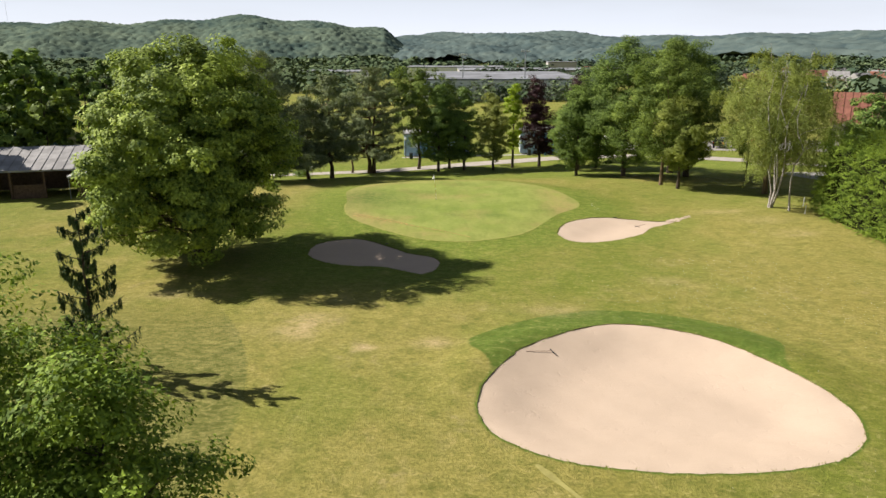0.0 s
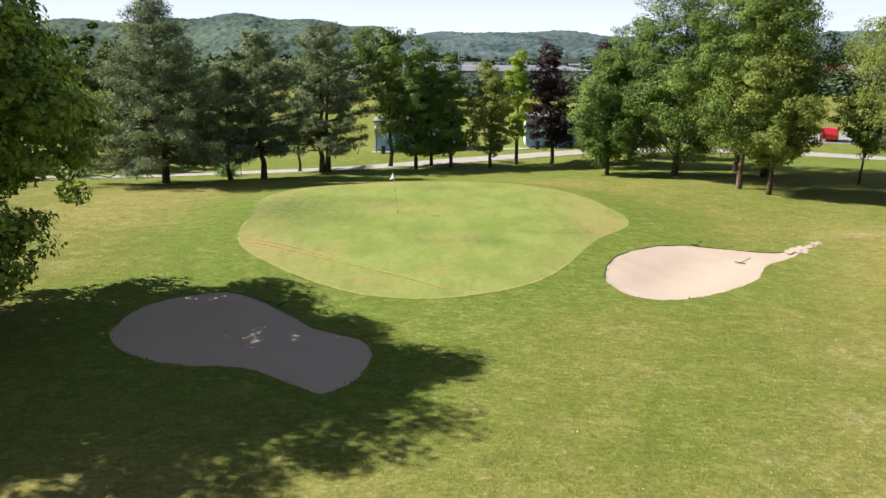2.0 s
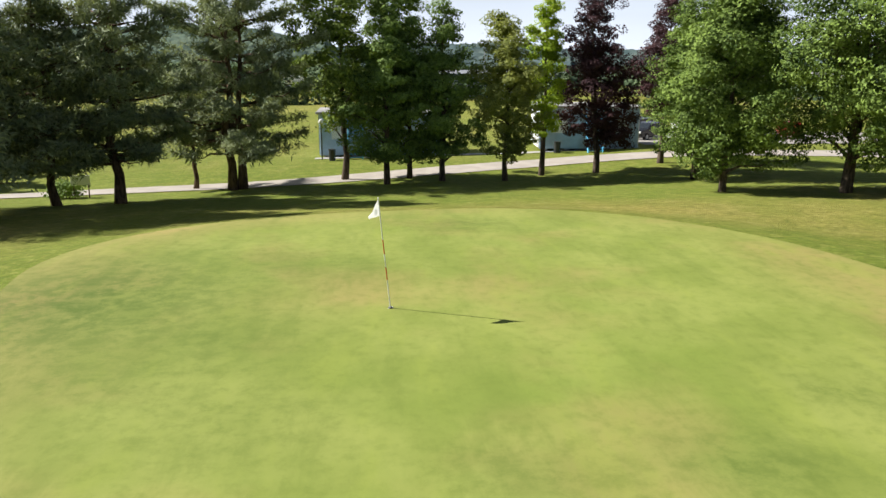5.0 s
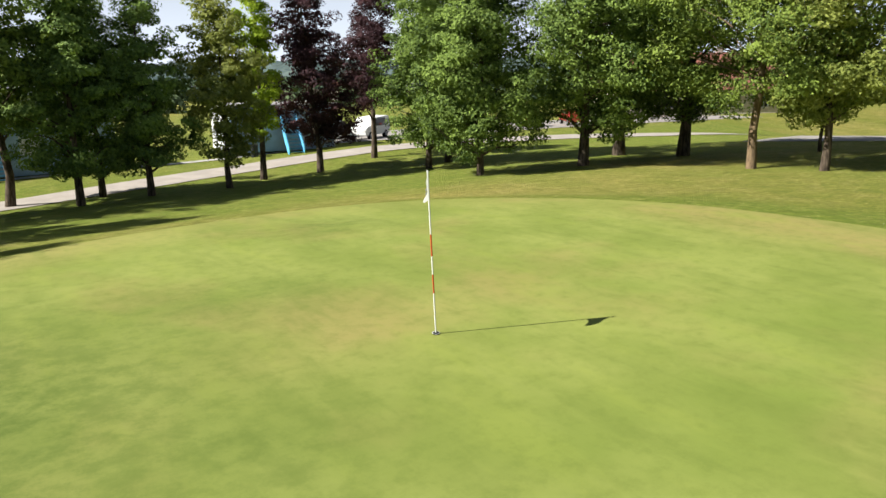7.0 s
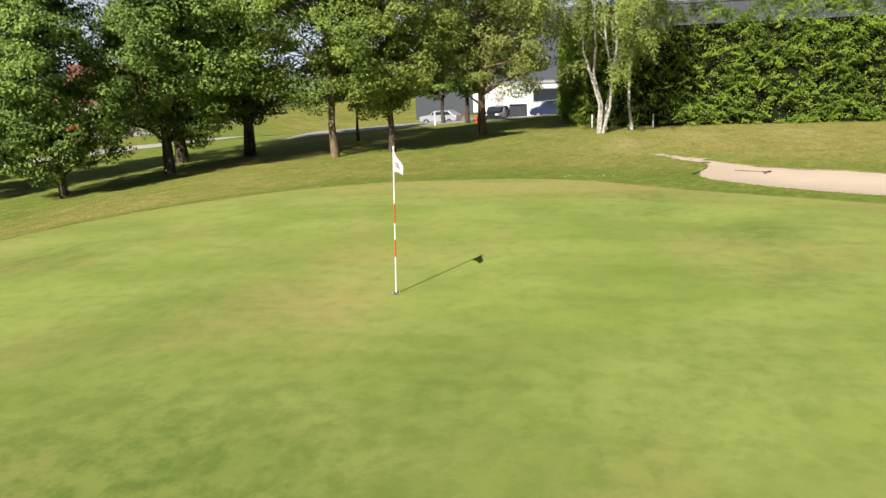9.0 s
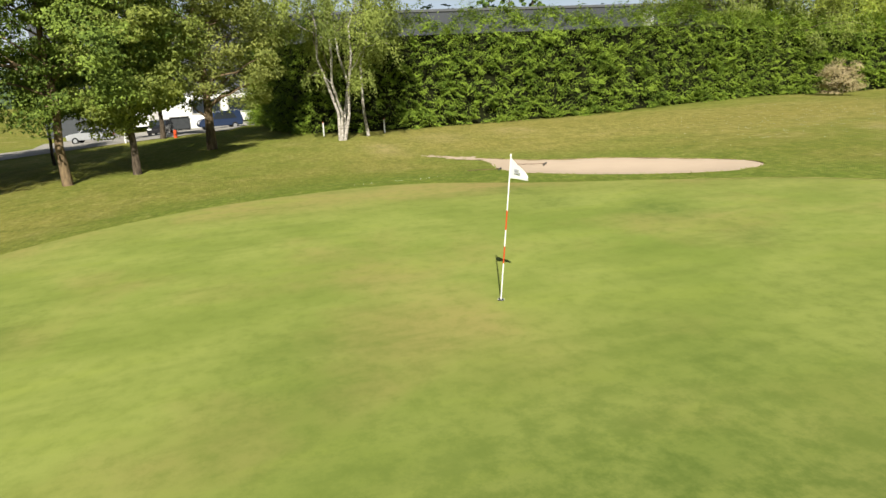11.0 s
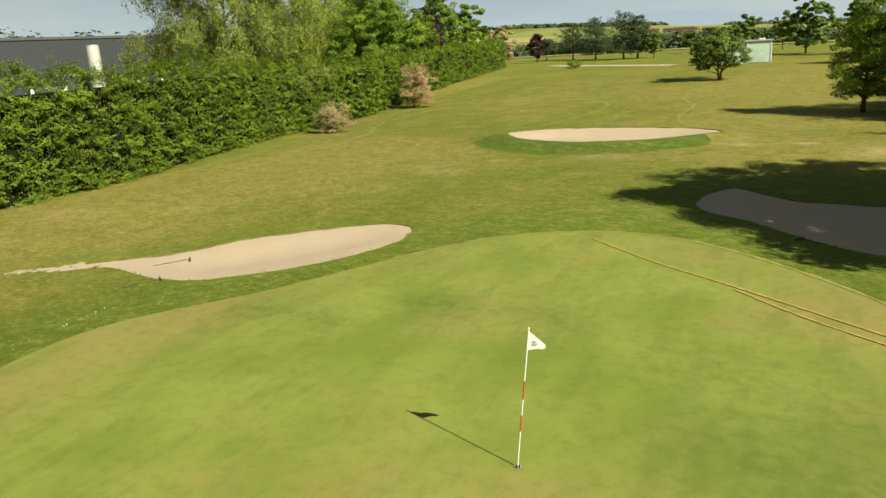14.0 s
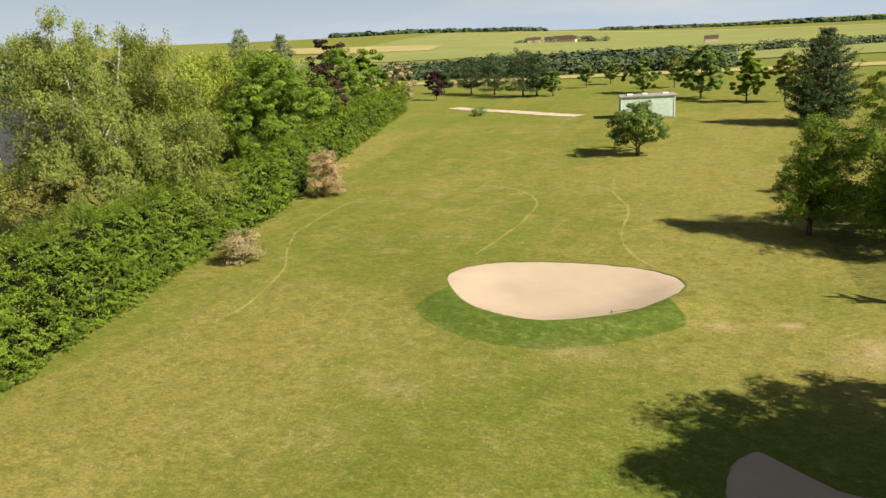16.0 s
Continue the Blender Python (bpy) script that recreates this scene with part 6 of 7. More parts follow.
def warehouse():
    home = thing("warehouse", 106, 36, z=-0.2, label="large flat-roofed anthracite-clad warehouse behind the hedge", category="building")
    L, W, H = 98.0, 48.0, 10.2
    part("wall", boxes(((W, L, H + 3), (0, 0, H / 2 - 1.5))), CLADDING, home, "dark grey cladding")
    part("roof", boxes(((W + 0.3, L + 0.3, 0.35), (0, 0, H + 0.17)), bevel=0.04), plain("dark_roof_edge", (0.10, 0.105, 0.115), 0.7, 0.3, wear=0.08), home)
    part("roof_patch", boxes(((14, 24, 0.12), (-14, -20, H + 0.42))), ROOF_RED, home, "reddish roof covering")
    for k in (-29.0, -24.5, -20.0, -15.5, -40.0, -36.0):
        fr = part("window", boxes(((0.12, 0.95, 2.2), (-W / 2 - 0.04, k, 4.6))), DARK_STEEL, home, "tall narrow dark window")
        part("pane", boxes(((0.03, 0.8, 2.0), (-W / 2 - 0.11, k, 4.6))), GLASS, fr)
        part("blind", boxes(((0.03, 0.5, 0.8), (-W / 2 - 0.125, k, 4.1))), WHITE_PAINT, fr, "white blind")
    for k in (-18.0, -26.0, -34.0):
        fr = part("loading_door", boxes(((0.12, 3.6, 2.6), (-W / 2 - 0.05, k, 1.3))), DARK_STEEL, home, "dark ground-floor opening")
        part("leaf", boxes(((0.05, 1.6, 2.3), (-W / 2 - 0.13, k, 1.15))), GLASS, fr)
    # fire stair
    part("stair_landing", boxes(((1.3, 3.0, 0.12), (-W / 2 - 0.75, -30.1, 4.5))), GALV, home, "galvanised stair landing")
    for i in range(14):
        part("stair_tread", boxes(((1.1, 0.28, 0.04), (-W / 2 - 0.75, -31.7 - 0.30 * i, 4.35 - 0.205 * i))), GALV, home)
    for k in (-0.2, -1.3):
        part("stair_stringer", rods(((-W / 2 + k, -31.6, 4.4), (-W / 2 + k, -36.0, 1.4), 0.08, 0.08)), GALV, home)
        part("stair_rail", rods(((-W / 2 + k, -31.6, 5.5), (-W / 2 + k, -36.0, 2.5), 0.04, 0.04), ((-W / 2 + k, -28.6, 5.5), (-W / 2 + k, -31.6, 5.5), 0.04, 0.04)), GALV, home)
        for i in range(6):
            part("rail_post", rods(((-W / 2 + k, -31.6 - 0.85 * i, 4.4 - 0.58 * i), (-W / 2 + k, -31.6 - 0.85 * i, 5.5 - 0.58 * i), 0.03, 0.03)), GALV, home)
    for k in (-28.8, -31.4):
        part("stair_leg", rods(((-W / 2 - 1.25, k, 0), (-W / 2 - 1.25, k, 4.5), 0.07, 0.07)), GALV, home)


warehouse()


def annex():
    home = thing("loading_annex", 78, 60.5, label="low white flat-roofed annex at the yard", category="building")
    part("wall", boxes(((7.6, 31, 3.1), (0, 0, 1.55)), bevel=0.02), WHITE_PAINT, home)
    part("roof", boxes(((8.0, 31.4, 0.2), (0, 0, 3.2))), ROOF_GREY, home)
    for k in (-12, -8.2, -4.4, -0.6, 3.2, 7.0):
        fr = part("window", boxes(((0.1, 3.2, 1.7), (-3.83, k, 1.75))), CONCRETE, home, "grey framed band window")
        part("pane", boxes(((0.04, 2.9, 1.4), (-3.88, k, 1.75))), GLASS, fr)
    part("door", boxes(((0.1, 1.0, 2.1), (-3.83, 12.4, 1.05))), CONCRETE, home, "grey door")


annex()


def silo():
    home = thing("silo", 77.7, 9.75, z=gz(77.7, 9.75) - 0.1, label="tall pale steel silo on a concrete base", category="silo")
    part("base", boxes(((3.4, 3.6, 0.9), (0, 0, 0.45)), bevel=0.05), CONCRETE, home, "concrete base")
    bm = bmesh.new()
    rod(bm, (0, 0, 0.9), (0, 0, 7.62), 0.76, 0.76, 36)
    body = part("body", bm, plain("pale_steel", (0.74, 0.73, 0.71), 0.4, 0.5, 0.35, wear=0.03), home)
    for z in (2.6, 4.3, 6.0):
        part("seam", rods(((0, 0, z), (0, 0, z + 0.03), 0.766, 0.766), seg=36), body.data.materials[0], body)
    part("cap", rods(((0, 0, 7.62), (0, 0, 7.70), 0.79, 0.73), seg=36), GALV, home)
    rail = part("rail", rods(((0, 1.8, 1.05), (0, 5.4, 1.05), 0.035, 0.035), ((0, 1.8, 0.3), (0, 5.4, 0.3), 0.03, 0.03)), GALV, home, "low galvanised rail")
    for k in np.arange(1.9, 5.5, 0.2):
        part("baluster", rods(((0, k, 0.0), (0, k, 1.05), 0.02, 0.02)), GALV, rail)



silo()


def shed():
    home = thing("machine_shed", -42.0, 66.2, turn=14, label="long open-fronted shed with a grey sheet roof", category="shed")
    L = 17.0
    bm = bmesh.new()
    prism(bm, [(-2.9, 2.5), (2.9, 3.9), (2.9, 4.05), (-2.9, 2.65)], L + 0.6)
    bmesh.ops.transform(bm, matrix=pose(0, 0, 0, 0, 0, 90), verts=bm.verts)
    part("roof", bm, ROOF_GREY, home, "grey fibre-cement sheet roof")
    for k in np.arange(-L / 2 + 0.4, L / 2 + 0.3, 0.9):
        bm = bmesh.new()
        prism(bm, [(-2.95, 2.66), (2.95, 4.06), (2.95, 4.10), (-2.95, 2.70)], 0.08)
        bmesh.ops.transform(bm, matrix=pose(k, 0, 0, 0, 0, 90), verts=bm.verts)
        part("roof_rib", bm, ROOF_GREY, home)
    part("back_wall", boxes(((L, 0.15, 3.6), (0, 2.5, 1.8))), WOOD, home, "dark boarded back wall")
    for k in (-L / 2, L / 2):
        part("end_wall", boxes(((0.15, 5.0, 2.5), (k, 0, 1.25))), WOOD, home)
    for i, k in enumerate(np.linspace(-L / 2 + 0.2, L / 2 - 0.2, 7)):
        part("post", boxes(((0.18, 0.18, 2.5), (k, -2.6, 1.25))), WOOD, home)
        if i % 2 == 0 and i < 6:
            part("front_board", boxes(((2.6, 0.08, 1.3), (k + 1.4, -2.55, 0.65))), WOOD, home)
    gaz = thing("gazebo", -32.6, 66.0, turn=10, label="white pop-up gazebo beside the shed", category="gazebo")
    for sx in (-1.2, 1.2):
        for sy in (-1.2, 1.2):
            part("pole", rods(((sx, sy, 0), (sx, sy, 2.0), 0.03, 0.03)), GALV, gaz)
    bm = bmesh.new()
    bmesh.ops.create_cone(bm, cap_ends=True, segments=4, radius1=1.85, radius2=0.05, depth=0.7, matrix=pose(0, 0, 2.45, 0, 0, 45))
    part("canopy", bm, FLAG_CLOTH, gaz, "white canopy")
    part("valance", boxes(((2.55, 0.02, 0.2), (0, -1.28, 2.02)), ((2.55, 0.02, 0.2), (0, 1.28, 2.02)), ((0.02, 2.5, 0.2), (-1.28, 0, 2.02)), ((0.02, 2.5, 0.2), (1.28, 0, 2.02))), FLAG_CLOTH, gaz)


shed()


def red_house():
    home = thing("red_roofed_house", 74, 116, turn=-28, label="cream house with a large red tiled roof", category="house")
    part("wall", boxes(((22, 11, 3.4), (0, 0, 1.7))), RENDERED, home)
    bm = bmesh.new()
    prism(bm, [(-6.2, 3.3), (6.2, 3.3), (0, 7.8)], 23)
    bmesh.ops.transform(bm, matrix=pose(0, 0, 0, 0, 0, 90), verts=bm.verts)
    part("roof", bm, ROOF_RED, home, "red tiled roof")
    for k in np.arange(-11, 11.1, 1.1):
        for sgn in (-1, 1):
            bm = rods(((k, sgn * 6.2, 3.36), (k, 0.02 * sgn, 7.84), 0.05, 0.05), seg=5)
            part("tile_rib", bm, ROOF_RED, home)
    windows(home, [(k, -5.53, 1.8) for k in (-8, -4, 0, 4, 8)], 1.2, 1.3)
    part("chimney", boxes(((0.9, 0.7, 1.8), (5, 1, 7.6))), RENDERED, home)


red_house()


def tee_hut():
    home = thing("tee_hut", 8.6, -53.6, turn=10, label="pale green flat-roofed hut beside the tee", category="hut")
    part("wall", boxes(((8.2, 3.6, 3.2), (0, 0, 1.6)), bevel=0.04), PALE_GREEN, home)
    part("roof", boxes(((8.6, 4.0, 0.22), (0, 0, 3.3)), bevel=0.04), ROOF_GREY, home)
    for k in (-2.8, 0.3, 2.6):
        part("roof_light", boxes(((0.9, 0.9, 0.25), (k, 0, 3.5)), bevel=0.05), WHITE_PAINT, home)
    fr = part("door", boxes(((0.08, 1.6, 2.3), (-4.13, 0, 1.15))), PALE_GREEN, home, "pale green double door")
    part("frame", boxes(((0.1, 0.08, 2.4), (-4.15, -0.85, 1.2)), ((0.1, 0.08, 2.4), (-4.15, 0.85, 1.2)), ((0.1, 1.78, 0.08), (-4.15, 0, 2.42))), WHITE_PAINT, fr)
    fr = part("shutter", boxes(((2.6, 0.06, 2.2), (-2.0, 1.83, 1.2))), PALE_GREEN, home, "pale green shutter")
    for k in np.arange(0.3, 2.2, 0.24):
        part("slat", boxes(((2.5, 0.03, 0.03), (-2.0, 1.87, k))), WHITE_PAINT, fr)
    for k in (-4.0, -0.6, 1.2, 4.0):
        part("corner_post", boxes(((0.1, 0.06, 3.2), (k, 1.84, 1.6))), WHITE_PAINT, home)


tee_hut()


def plain_block(name, x, y, size, turn, wall, roof, label, pitched=False, category="building", group=""):
    """A far building: walls, roof and a row of windows."""
    home = thing(name, x, y, turn=turn, label=label, category=category, group=group)
    w, d, h = size
    part("wall", boxes(((w, d, h), (0, 0, h / 2))), wall, home)
    if pitched:
        bm = bmesh.new()
        prism(bm, [(-d / 2 - 0.4, h), (d / 2 + 0.4, h), (0, h + d * 0.42)], w + 0.8)
        bmesh.ops.transform(bm, matrix=pose(0, 0, 0, 0, 0, 90), verts=bm.verts)
        part("roof", bm, roof, home)
    else:
        part("roof", boxes(((w + 0.6, d + 0.6, 0.6), (0, 0, h + 0.3))), roof, home)
    n = max(2, int(w / 5))
    for k in np.linspace(-w / 2 + w / n / 2, w / 2 - w / n / 2, min(n, 14)):
        part("window", boxes(((min(2.2, w / n * 0.5), 0.2, min(1.4, h * 0.3)), (k, -d / 2 - 0.05, h * 0.55))), GLASS, home)
    return home


for i, (x, y, w, d, h) in enumerate(((-90, 560, 60, 40, 8), (70, 520, 120, 50, 8), (-150, 470, 90, 40, 8), (10, 620, 80, 40, 10), (100, 640, 24, 18, 13), (135, 560, 60, 40, 8), (24, 338, 66, 84, 8.2))):
    plain_block("factory_hall", x, y, (w, d, h), r0.uniform(-6, 6), (WHITE_PAINT, CONCRETE, GALV)[i % 3], FACTORY_ROOF, "long pale flat-roofed factory hall in the valley", group="factory halls in the valley")
for i in range(26):
    a, d = math.radians(r0.uniform(5.5, 14)), r0.uniform(640, 900)
    plain_block("village_house", d * math.sin(a), d * math.cos(a), (r0.uniform(9, 15), 9, 5), r0.uniform(-60, 60), RENDERED, (ROOF_RED, ROOF_GREY)[i % 2], "small pale house in the valley", True, "house", "houses in the valley")
for i in range(22):
    a, d = math.radians(r0.uniform(22, 33)), r0.uniform(360, 640)
    plain_block("village_house", d * math.sin(a), d * math.cos(a), (r0.uniform(9, 15), 9, 5), r0.uniform(-60, 60), RENDERED, (ROOF_RED, ROOF_GREY)[i % 2], "small pale house in the valley", True, "house", "houses in the valley")
for x, y, w, d in ((205, -905, 17, 8), (185, -915, 15, 8), (160, -900, 22, 9), (140, -925, 13, 7), (172, -940, 26, 9), (-10, -700, 12, 7)):
    plain_block("farm_building", x, y, (w, d, 4), r0.uniform(-10, 10), RENDERED, ROOF_BROWN, "farm building with a dark brown roof on the hill", True, "farm", "hill farm")
belt("farm_trees", (225, -912), (105, -900), 20, 26, 5, 7, FOREST_DARK, 320, "trees round the hill farm")
for i in range(14):
    x, y = r0.uniform(230, 330), r0.uniform(-40, 60)
    plain_block("village_house", x, y, (r0.uniform(9, 14), 9, 5), r0.uniform(-60, 60), RENDERED, (ROOF_RED, ROOF_GREY)[i % 2], "small pale house beyond the warehouse", True, "house", "houses beyond the warehouse")


def mast(x, y, top, label, lamps=True):
    home = thing("floodlight_mast", x, y, label=label, category="mast", group="floodlight masts in the valley")
    z = top - gz(x, y)
    part("pole", rods(((0, 0, 0), (0, 0, z), 0.35, 0.15)), GALV, home)
    if lamps:
        part("crossbar", boxes(((3.4, 0.25, 0.3), (0, 0, z))), GALV, home)
        for k in (-1.4, -0.5, 0.5, 1.4):
            part("lamp", boxes(((0.6, 0.5, 0.6), (k, -0.2, z + 0.35))), WHITE_PAINT, home)


mast(7.5, 300, 9.0, "slim floodlight mast in the valley")
mast(32.5, 300, 10.5, "slim floodlight mast in the valley")
mast(-92, 300, 4.5, "slim floodlight mast in the valley")
mast(-980, 1700, 105, "thin radio mast on the wooded hill", False)
mast(205, 360, 2.5, "white chimney in the valley", False)


# ---- cars ----
def car(x, y, turn, paint, label, van=False):
    home = thing("parked_car", x, y, gz(x, y) + 0.04, turn, label, "car", "parked cars")
    L = 4.3
    side = [(-2.1, 0.35), (2.1, 0.35), (2.15, 0.75), (1.95, 0.92), (1.05, 1.0), (0.45, 1.45), (-1.2, 1.5), (-1.9, 1.05), (-2.15, 0.95)]
    if van:
        side = [(-2.1, 0.35), (2.1, 0.35), (2.15, 0.8), (1.9, 1.0), (1.2, 1.12), (0.6, 1.72), (-1.9, 1.8), (-2.15, 1.0)]
    bm = bmesh.new()
    prism(bm, side, 1.7)
    bmesh.ops.bevel(bm, geom=bm.edges[:], offset=0.05, segments=2, affect="EDGES")
    body = part("body", bm, paint, home)
    hi = 1.66 if van else 1.4
    for k in (-1, 1):
        bm = bmesh.new()
        prism(bm, [(-1.55, 1.05), (0.8, 1.05), (0.42, hi - 0.02), (-1.15, hi)], 0.03)
        bmesh.ops.translate(bm, vec=(0, k * 0.86, 0), verts=bm.verts)
        part("side_window", bm, GLASS, home)
        for s in (-1.3, 1.35):
            bm = rods(((s, k * 0.66, 0.32), (s, k * 0.88, 0.32), 0.32, 0.32), seg=16)
            wheel = part("wheel", bm, TYRE, home)
            part("rim", rods(((s, k * 0.87, 0.32), (s, k * 0.895, 0.32), 0.19, 0.19), seg=12), GALV, wheel)
        part("headlight", boxes(((0.08, 0.35, 0.16), (2.12, k * 0.6, 0.75)), bevel=0.02), WHITE_PAINT, home)
        part("tail_light", boxes(((0.08, 0.25, 0.2), (-2.14, k * 0.65, 0.85)), bevel=0.02), RED_PAINT, home)
    bm = bmesh.new()
    box(bm, (0.03, 1.4, 0.62), (0, 0, 0))
    bmesh.ops.transform(bm, matrix=pose(0.80, 0, 0.5 * (1.05 + hi) , 0, -49 if not van else -44, 0), verts=bm.verts)
    part("windscreen", bm, GLASS, home)
    return home


BLUE_CAR = plain("dark_blue_car_paint", (0.02, 0.035, 0.08), 0.25, 0.6, 0.2, wear=0.02)
BLACK_CAR = plain("black_car_paint", (0.015, 0.015, 0.018), 0.25, 0.6, 0.2, wear=0.02)
SILVER_CAR = plain("silver_car_paint", (0.45, 0.46, 0.48), 0.3, 0.6, 0.5, wear=0.02)
RED_CAR = plain("red_car_paint", (0.40, 0.015, 0.02), 0.3, 0.6, 0.1, wear=0.02)
car(66.0, 66.4, 100, BLUE_CAR, "dark blue parked car beside the annex", True)
car(66.0, 72.0, 172, BLACK_CAR, "black parked car by the asphalt yard")
car(66.5, 78.2, 80, SILVER_CAR, "silver parked car in the asphalt yard")
car(24.4, 109.6, 212, WHITE_PAINT, "white van parked on asphalt", True)
car(22.6, 113.4, 215, BLACK_CAR, "black car parked on asphalt")
car(22.8, 117.0, 215, BLACK_CAR, "black car parked on asphalt", True)
car(31.0, 111.0, 65, SILVER_CAR, "silver car parked on asphalt")
car(34.5, 111.5, 65, RED_CAR, "red car parked on asphalt")
car(46.0, 107.5, 60, RED_CAR, "red car parked on asphalt")
car(41.5, 109.0, 60, BLACK_CAR, "black car parked on asphalt")


# ---- flag, rakes and small things on the course ----
def flagstick():
    home = thing("flagstick", -0.55, 63.62, gz(-0.55, 63.62) + 0.012, 0, "white and red banded flagstick with a white flag", "flagstick")
    home.matrix_basis = home.matrix_basis @ pose(0, 0, 0, 3.6, -5.2, 0)
    for z0, z1, mat in ((0, 0.59, WHITE_PAINT), (0.59, 0.86, RED_PAINT), (0.86, 1.12, WHITE_PAINT), (1.12, 1.42, RED_PAINT), (1.42, 2.24, WHITE_PAINT)):
        part("pole_section", rods(((0, 0, z0), (0, 0, z1), 0.011, 0.011)), mat, home, "red band" if mat is RED_PAINT else "")
    part("finial", rods(((0, 0, 2.24), (0, 0, 2.27), 0.016, 0.008)), WHITE_PAINT, home)
    # hanging cloth, tapered to its free edge and rippled
    n, m = 14, 9
    d = Vector((-0.68, -0.73, 0)).normalized()
    s = Vector((d.y, -d.x, 0))
    verts, quads = [], []
    for i in range(n + 1):
        for j in range(m + 1):
            u, v = i / n, j / m
            p = d * (0.29 * u) + s * (0.028 * math.sin(u * 7 + v * 2) * u) + Vector((0, 0, 2.22 - v * (0.31 - 0.25 * u) - 0.25 * u))
            verts.append(p[:])
    quads = [(i * (m + 1) + j, (i + 1) * (m + 1) + j, (i + 1) * (m + 1) + j + 1, i * (m + 1) + j + 1) for i in range(n) for j in range(m)]
    flag = part_mesh("flag", mesh_of("flag", verts, quads, FLAG_CLOTH, True), home, "white cloth flag")
    for k, (u, v, w) in enumerate(((0.35, 0.42, 0.07), (0.4, 0.58, 0.09))):
        p = d * (0.29 * u) + Vector((0, 0, 2.22 - v * (0.31 - 0.25 * u) - 0.25 * u))
        bm = bmesh.new()
        box(bm, (w, 0.004, 0.025), (0, 0, 0), turn=Matrix.Rotation(math.atan2(d.y, d.x), 4, "Z"))
        bmesh.ops.translate(bm, vec=p + s * 0.012, verts=bm.verts)
        part("print_mark", bm, GREY_MARK, flag, "grey printed mark")
    bm = bmesh.new()
    bmesh.ops.create_circle(bm, cap_ends=False, segments=24, radius=0.048)
    ring = bm.edges[:]
    ex = bmesh.ops.extrude_edge_only(bm, edges=ring)
    bmesh.ops.scale(bm, vec=(1.12, 1.12, 1), verts=[v for v in ex["geom"] if isinstance(v, bmesh.types.BMVert)])
    bmesh.ops.translate(bm, vec=(0, 0, 0.006), verts=bm.verts)
    part("cup_rim", bm, WHITE_PAINT, home, "white hole rim")
    part("cup", rods(((0, 0, -0.1), (0, 0, 0.004), 0.047, 0.047), seg=20), DARK_STEEL, home, "dark hole cup")


flagstick()


def sand_level(line, deep):
    """The height of a bunker's sand as a function of the place."""
    return lambda x, y: gz(x, y) - 0.03 - deep * float(smooth(0, 3.2, distance(line, np.array([[x, y]]))[0]))


def rake(x, y, turn, level, label):
    """A rake that lies along the slope under it."""
    a = radians(turn)
    z = level(x, y)
    low, high = (level(x + k * math.cos(a), y + k * math.sin(a)) - z for k in (-0.6, 0.62))
    home = thing("bunker_rake", x, y, z, turn, label, "rake", "bunker rakes")
    part("handle", rods(((-0.6, 0, low + 0.012), (0.6, 0, high + 0.05), 0.010, 0.010)), WOOD, home)
    part("head", boxes(((0.04, 0.44, 0.03), (0.62, 0, high + 0.05))), DARK_STEEL, home, "dark rake head")
    for k in np.linspace(-0.2, 0.2, 7):
        part("tine", rods(((0.62, k, high + 0.05), (0.64, k, high - 0.02), 0.007, 0.004), seg=5), DARK_STEEL, home)


rake(4.33, 30.0, 15, sand_level(BUNKER_C, 0.42), "wooden rake lying in the large bunker")
rake(15.6, 55.75, -132, sand_level(BUNKER_A, 0.22), "wooden rake lying in the teardrop bunker")
rake(14.3, 58.2, 235, gz, "wooden rake lying on grass beside the bunker")
rake(-4.37, 49.27, -29, gz, "pale rake lying on grass by the shaded bunker")
for x, y in ((31.0, 61.4), (29.6, 58.2)):
    home = thing("marker_post", x, y, label="short white marker post by the hedge", category="post", group="marker posts")
    part("stake", rods(((0, 0, 0), (0, 0, 0.75), 0.035, 0.035)), WHITE_PAINT, home)
    part("cap", rods(((0, 0, 0.75), (0, 0, 0.79), 0.04, 0.02)), RED_PAINT, home)
home = thing("bench_sign", -16.4, 88.3, turn=15, label="small white hole sign on two posts", category="sign")
part("board", boxes(((0.9, 0.05, 0.5), (0, 0, 0.95)), bevel=0.01), WHITE_PAINT, home)
for k in (-0.35, 0.35):
    part("post", rods(((k, 0.04, 0), (k, 0.04, 1.15), 0.03, 0.03)), WOOD, home)
broadleaf("box_bush", -17.4, 88.6, 1.0, 1.1, 0.05, "round", DEEP, BARK, 1500, 0.14, 140, "low dark bush by the hole sign", category="bush", trunk_r=0.04, stems=3)
home = thing("fire_hydrant", 41.0, 69.7, label="small red fire hydrant by the yard", category="hydrant")
part("body", rods(((0, 0, 0), (0, 0, 0.42), 0.11, 0.11)), RED_PAINT, home)
part("cap", rods(((0, 0, 0.42), (0, 0, 0.52), 0.14, 0.05)), RED_PAINT, home)
part("outlet", rods(((-0.2, 0, 0.3), (0.2, 0, 0.3), 0.06, 0.06)), RED_PAINT, home)
home = thing("waste_container", 70.4, 70.3, turn=4, label="dark grey wheeled waste container before the annex", category="container")
part("body", boxes(((1.2, 1.9, 1.15), (0, 0, 0.72)), bevel=0.06), DARK_STEEL, home)
part("lid", boxes(((1.3, 2.0, 0.1), (0, 0, 1.35)), bevel=0.03), TYRE, home, "black lid")
for a in (-0.5, 0.5):
    for c in (-0.8, 0.8):
        part("wheel", rods(((a - 0.04, c, 0.1), (a + 0.04, c, 0.1), 0.1, 0.1)), TYRE, home)
home = thing("white_cabinet", 70.6, 68.7, turn=4, label="low white cabinet before the annex", category="cabinet")
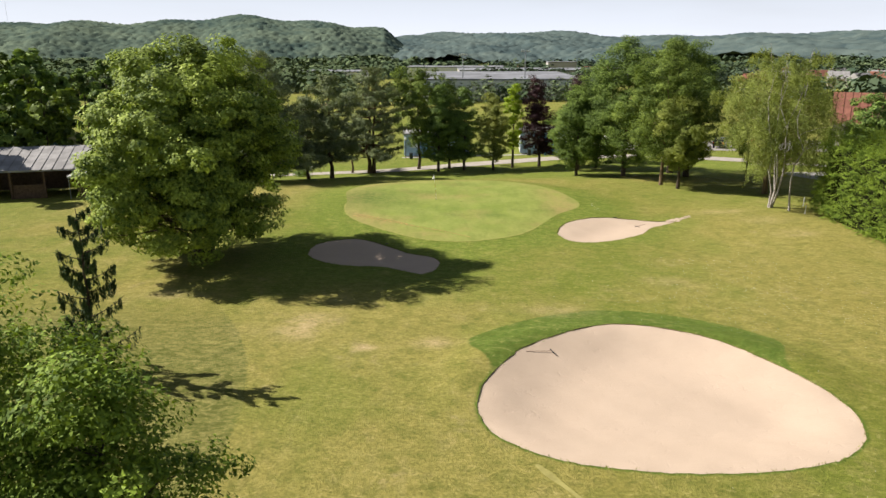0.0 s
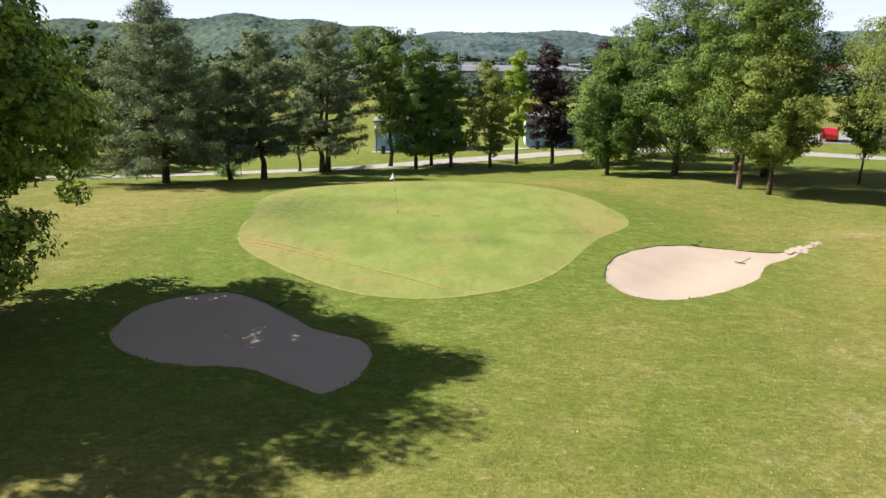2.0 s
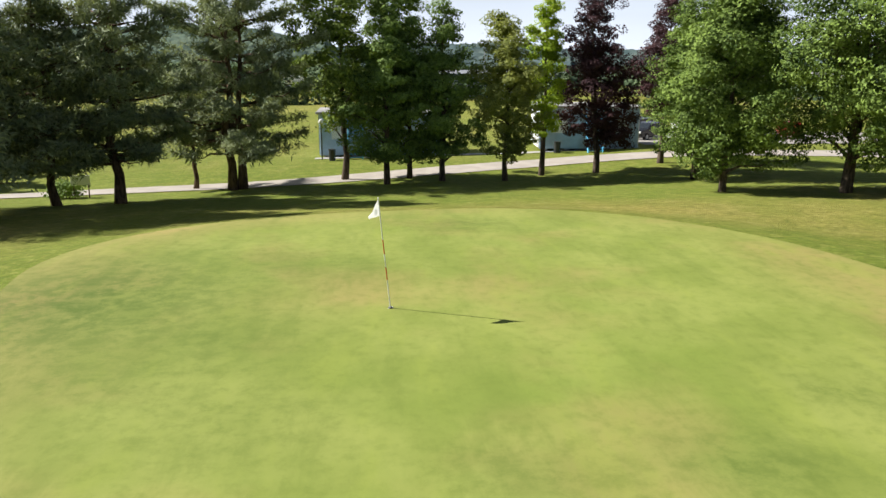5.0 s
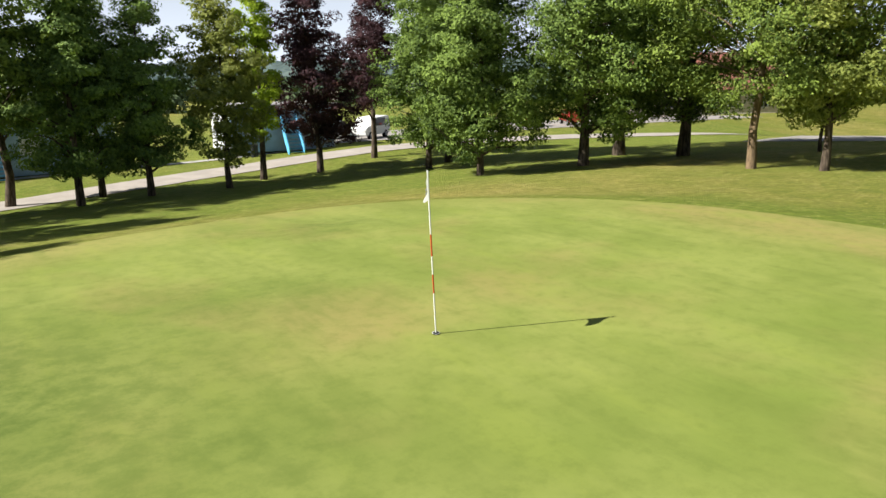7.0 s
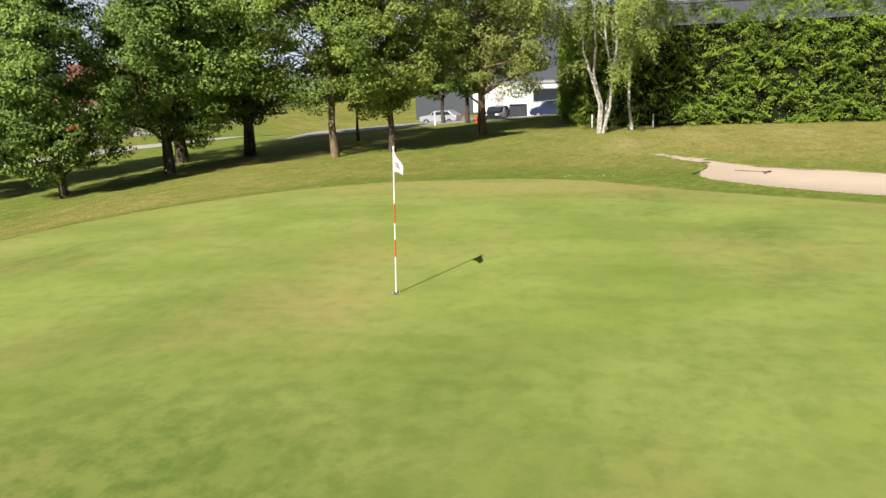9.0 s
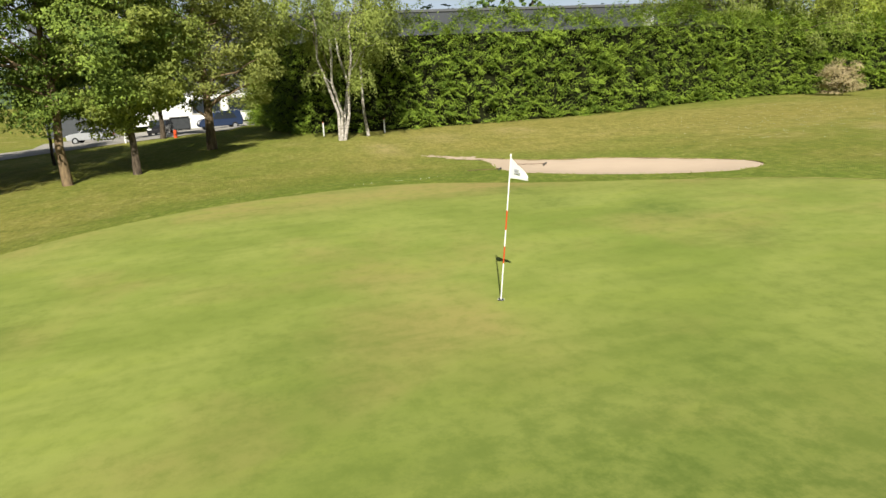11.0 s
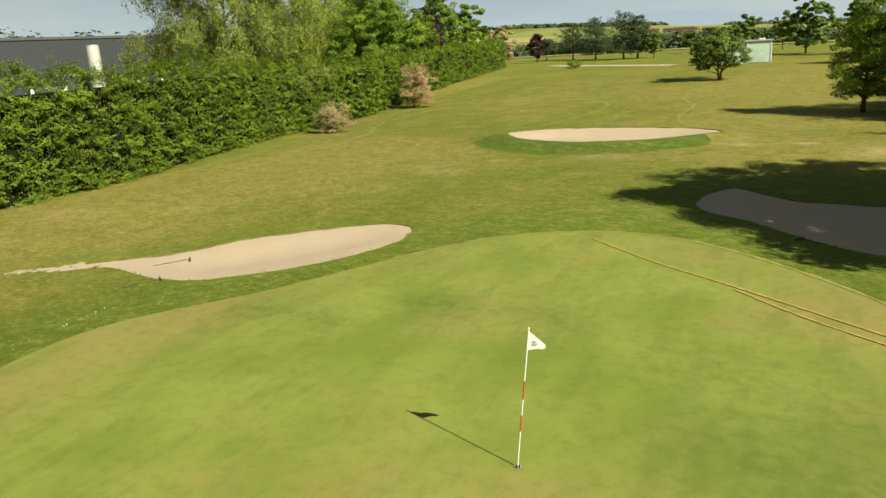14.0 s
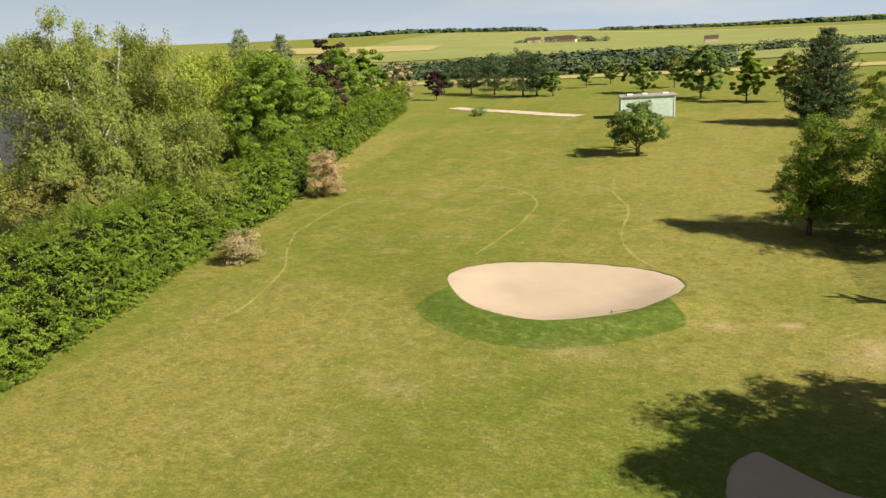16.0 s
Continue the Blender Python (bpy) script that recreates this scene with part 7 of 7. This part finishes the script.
part("body", boxes(((0.8, 1.5, 1.1), (0, 0, 0.6)), bevel=0.03), WHITE_PAINT, home)
part("plinth", boxes(((0.7, 1.4, 0.1), (0, 0, 0.05))), CONCRETE, home)
part("door", boxes(((0.03, 0.7, 0.9), (-0.415, 0.35, 0.6)), ((0.03, 0.7, 0.9), (-0.415, -0.36, 0.6))), WHITE_PAINT, home)
home = thing("marker_post", 41.1, 72.8, label="white post beside the service road", category="post", group="marker posts")
part("stake", rods(((0, 0, 0), (0, 0, 0.95), 0.06, 0.06)), WHITE_PAINT, home)
part("cap", rods(((0, 0, 0.95), (0, 0, 1.0), 0.065, 0.03)), WHITE_PAINT, home)


def scatter(name, line, count, spread, sizes, mat, seed, label, category):
    """Small ragged flakes of loose stuff strewn along a line, fewer towards its end."""
    r = np.random.default_rng(seed)
    c = open_curve(line, 0.1)
    verts, faces = [], []
    for i in range(count):
        f = r.random() ** 1.4
        q = c[min(len(c) - 1, int(f * len(c)))] + r.normal(0, spread, 2) * (1 - 0.5 * f)
        size = r.uniform(*sizes) * (1 - 0.6 * f)
        a = np.linspace(0, 2 * math.pi, 10)[:-1] + r.normal(0, 0.12, 9)
        rad = size * r.uniform(0.45, 1.1, 9)
        turn = r.random() * 3
        edge = np.column_stack([np.cos(a) * rad * 1.5, np.sin(a) * rad])
        edge = q + edge @ np.array([[math.cos(turn), math.sin(turn)], [-math.sin(turn), math.cos(turn)]])
        k = len(verts)
        verts += [(*p, gz(*p) + 0.012 + 0.002 * (i % 4)) for p in edge] + [(*q, gz(*q) + 0.024)]
        faces += [(k + j, k + (j + 1) % 9, k + 9) for j in range(9)]
    tagged(new(name, mesh_of(name, np.array(verts), faces, mat, True)), label, category, kind="stuff")


scatter("sand_spill", [(18.3, 57.0), (18.9, 57.5), (19.5, 58.0), (20.3, 58.6)], 90, 0.16, (0.06, 0.24), SAND, 5, "loose sand strewn on the grass", "sand")
scatter("chalk_marks", [(13.1, 60.3), (13.1, 60.9), (12.95, 61.9), (13.0, 62.5), (12.5, 63.7)], 18, 0.07, (0.012, 0.035), WHITE_PAINT, 6, "white chalk specks on the grass", "chalk")


def daisies():
    """Small white flowers scattered over the fairway."""
    r = np.random.default_rng(61)
    spots = []
    for x, y, a, b, n in ((17.5, 42.0, 3.5, 3.0, 420), (19.5, 38.0, 4.0, 4.0, 380), (20.0, 17.0, 4.5, 4.0, 360), (16.0, 8.0, 5.0, 4.0, 260), (12.0, 36.0, 3.0, 2.0, 300), (16.0, 34.0, 3.0, 2.5, 260)):
        spots.append(np.column_stack([r.normal(x, a, n), r.normal(y, b, n)]))
    q = np.vstack(spots)
    q = q[~inside(BUNKER_C, q) & ~inside(BUNKER_A, q) & ~inside(GREEN_EDGE, q)]
    p = np.column_stack([q, ground_z(*q.T) + 0.05])
    up = unit(r.normal(0, 0.25, p.shape) + (0, 0, 1))
    tagged(new("daisy_flowers", leaf_mesh("daisy_flowers", p, up, 0.024, 1.0, FLAG_CLOTH, r)), "small white daisies scattered in the grass", "flowers", kind="stuff")


daisies()
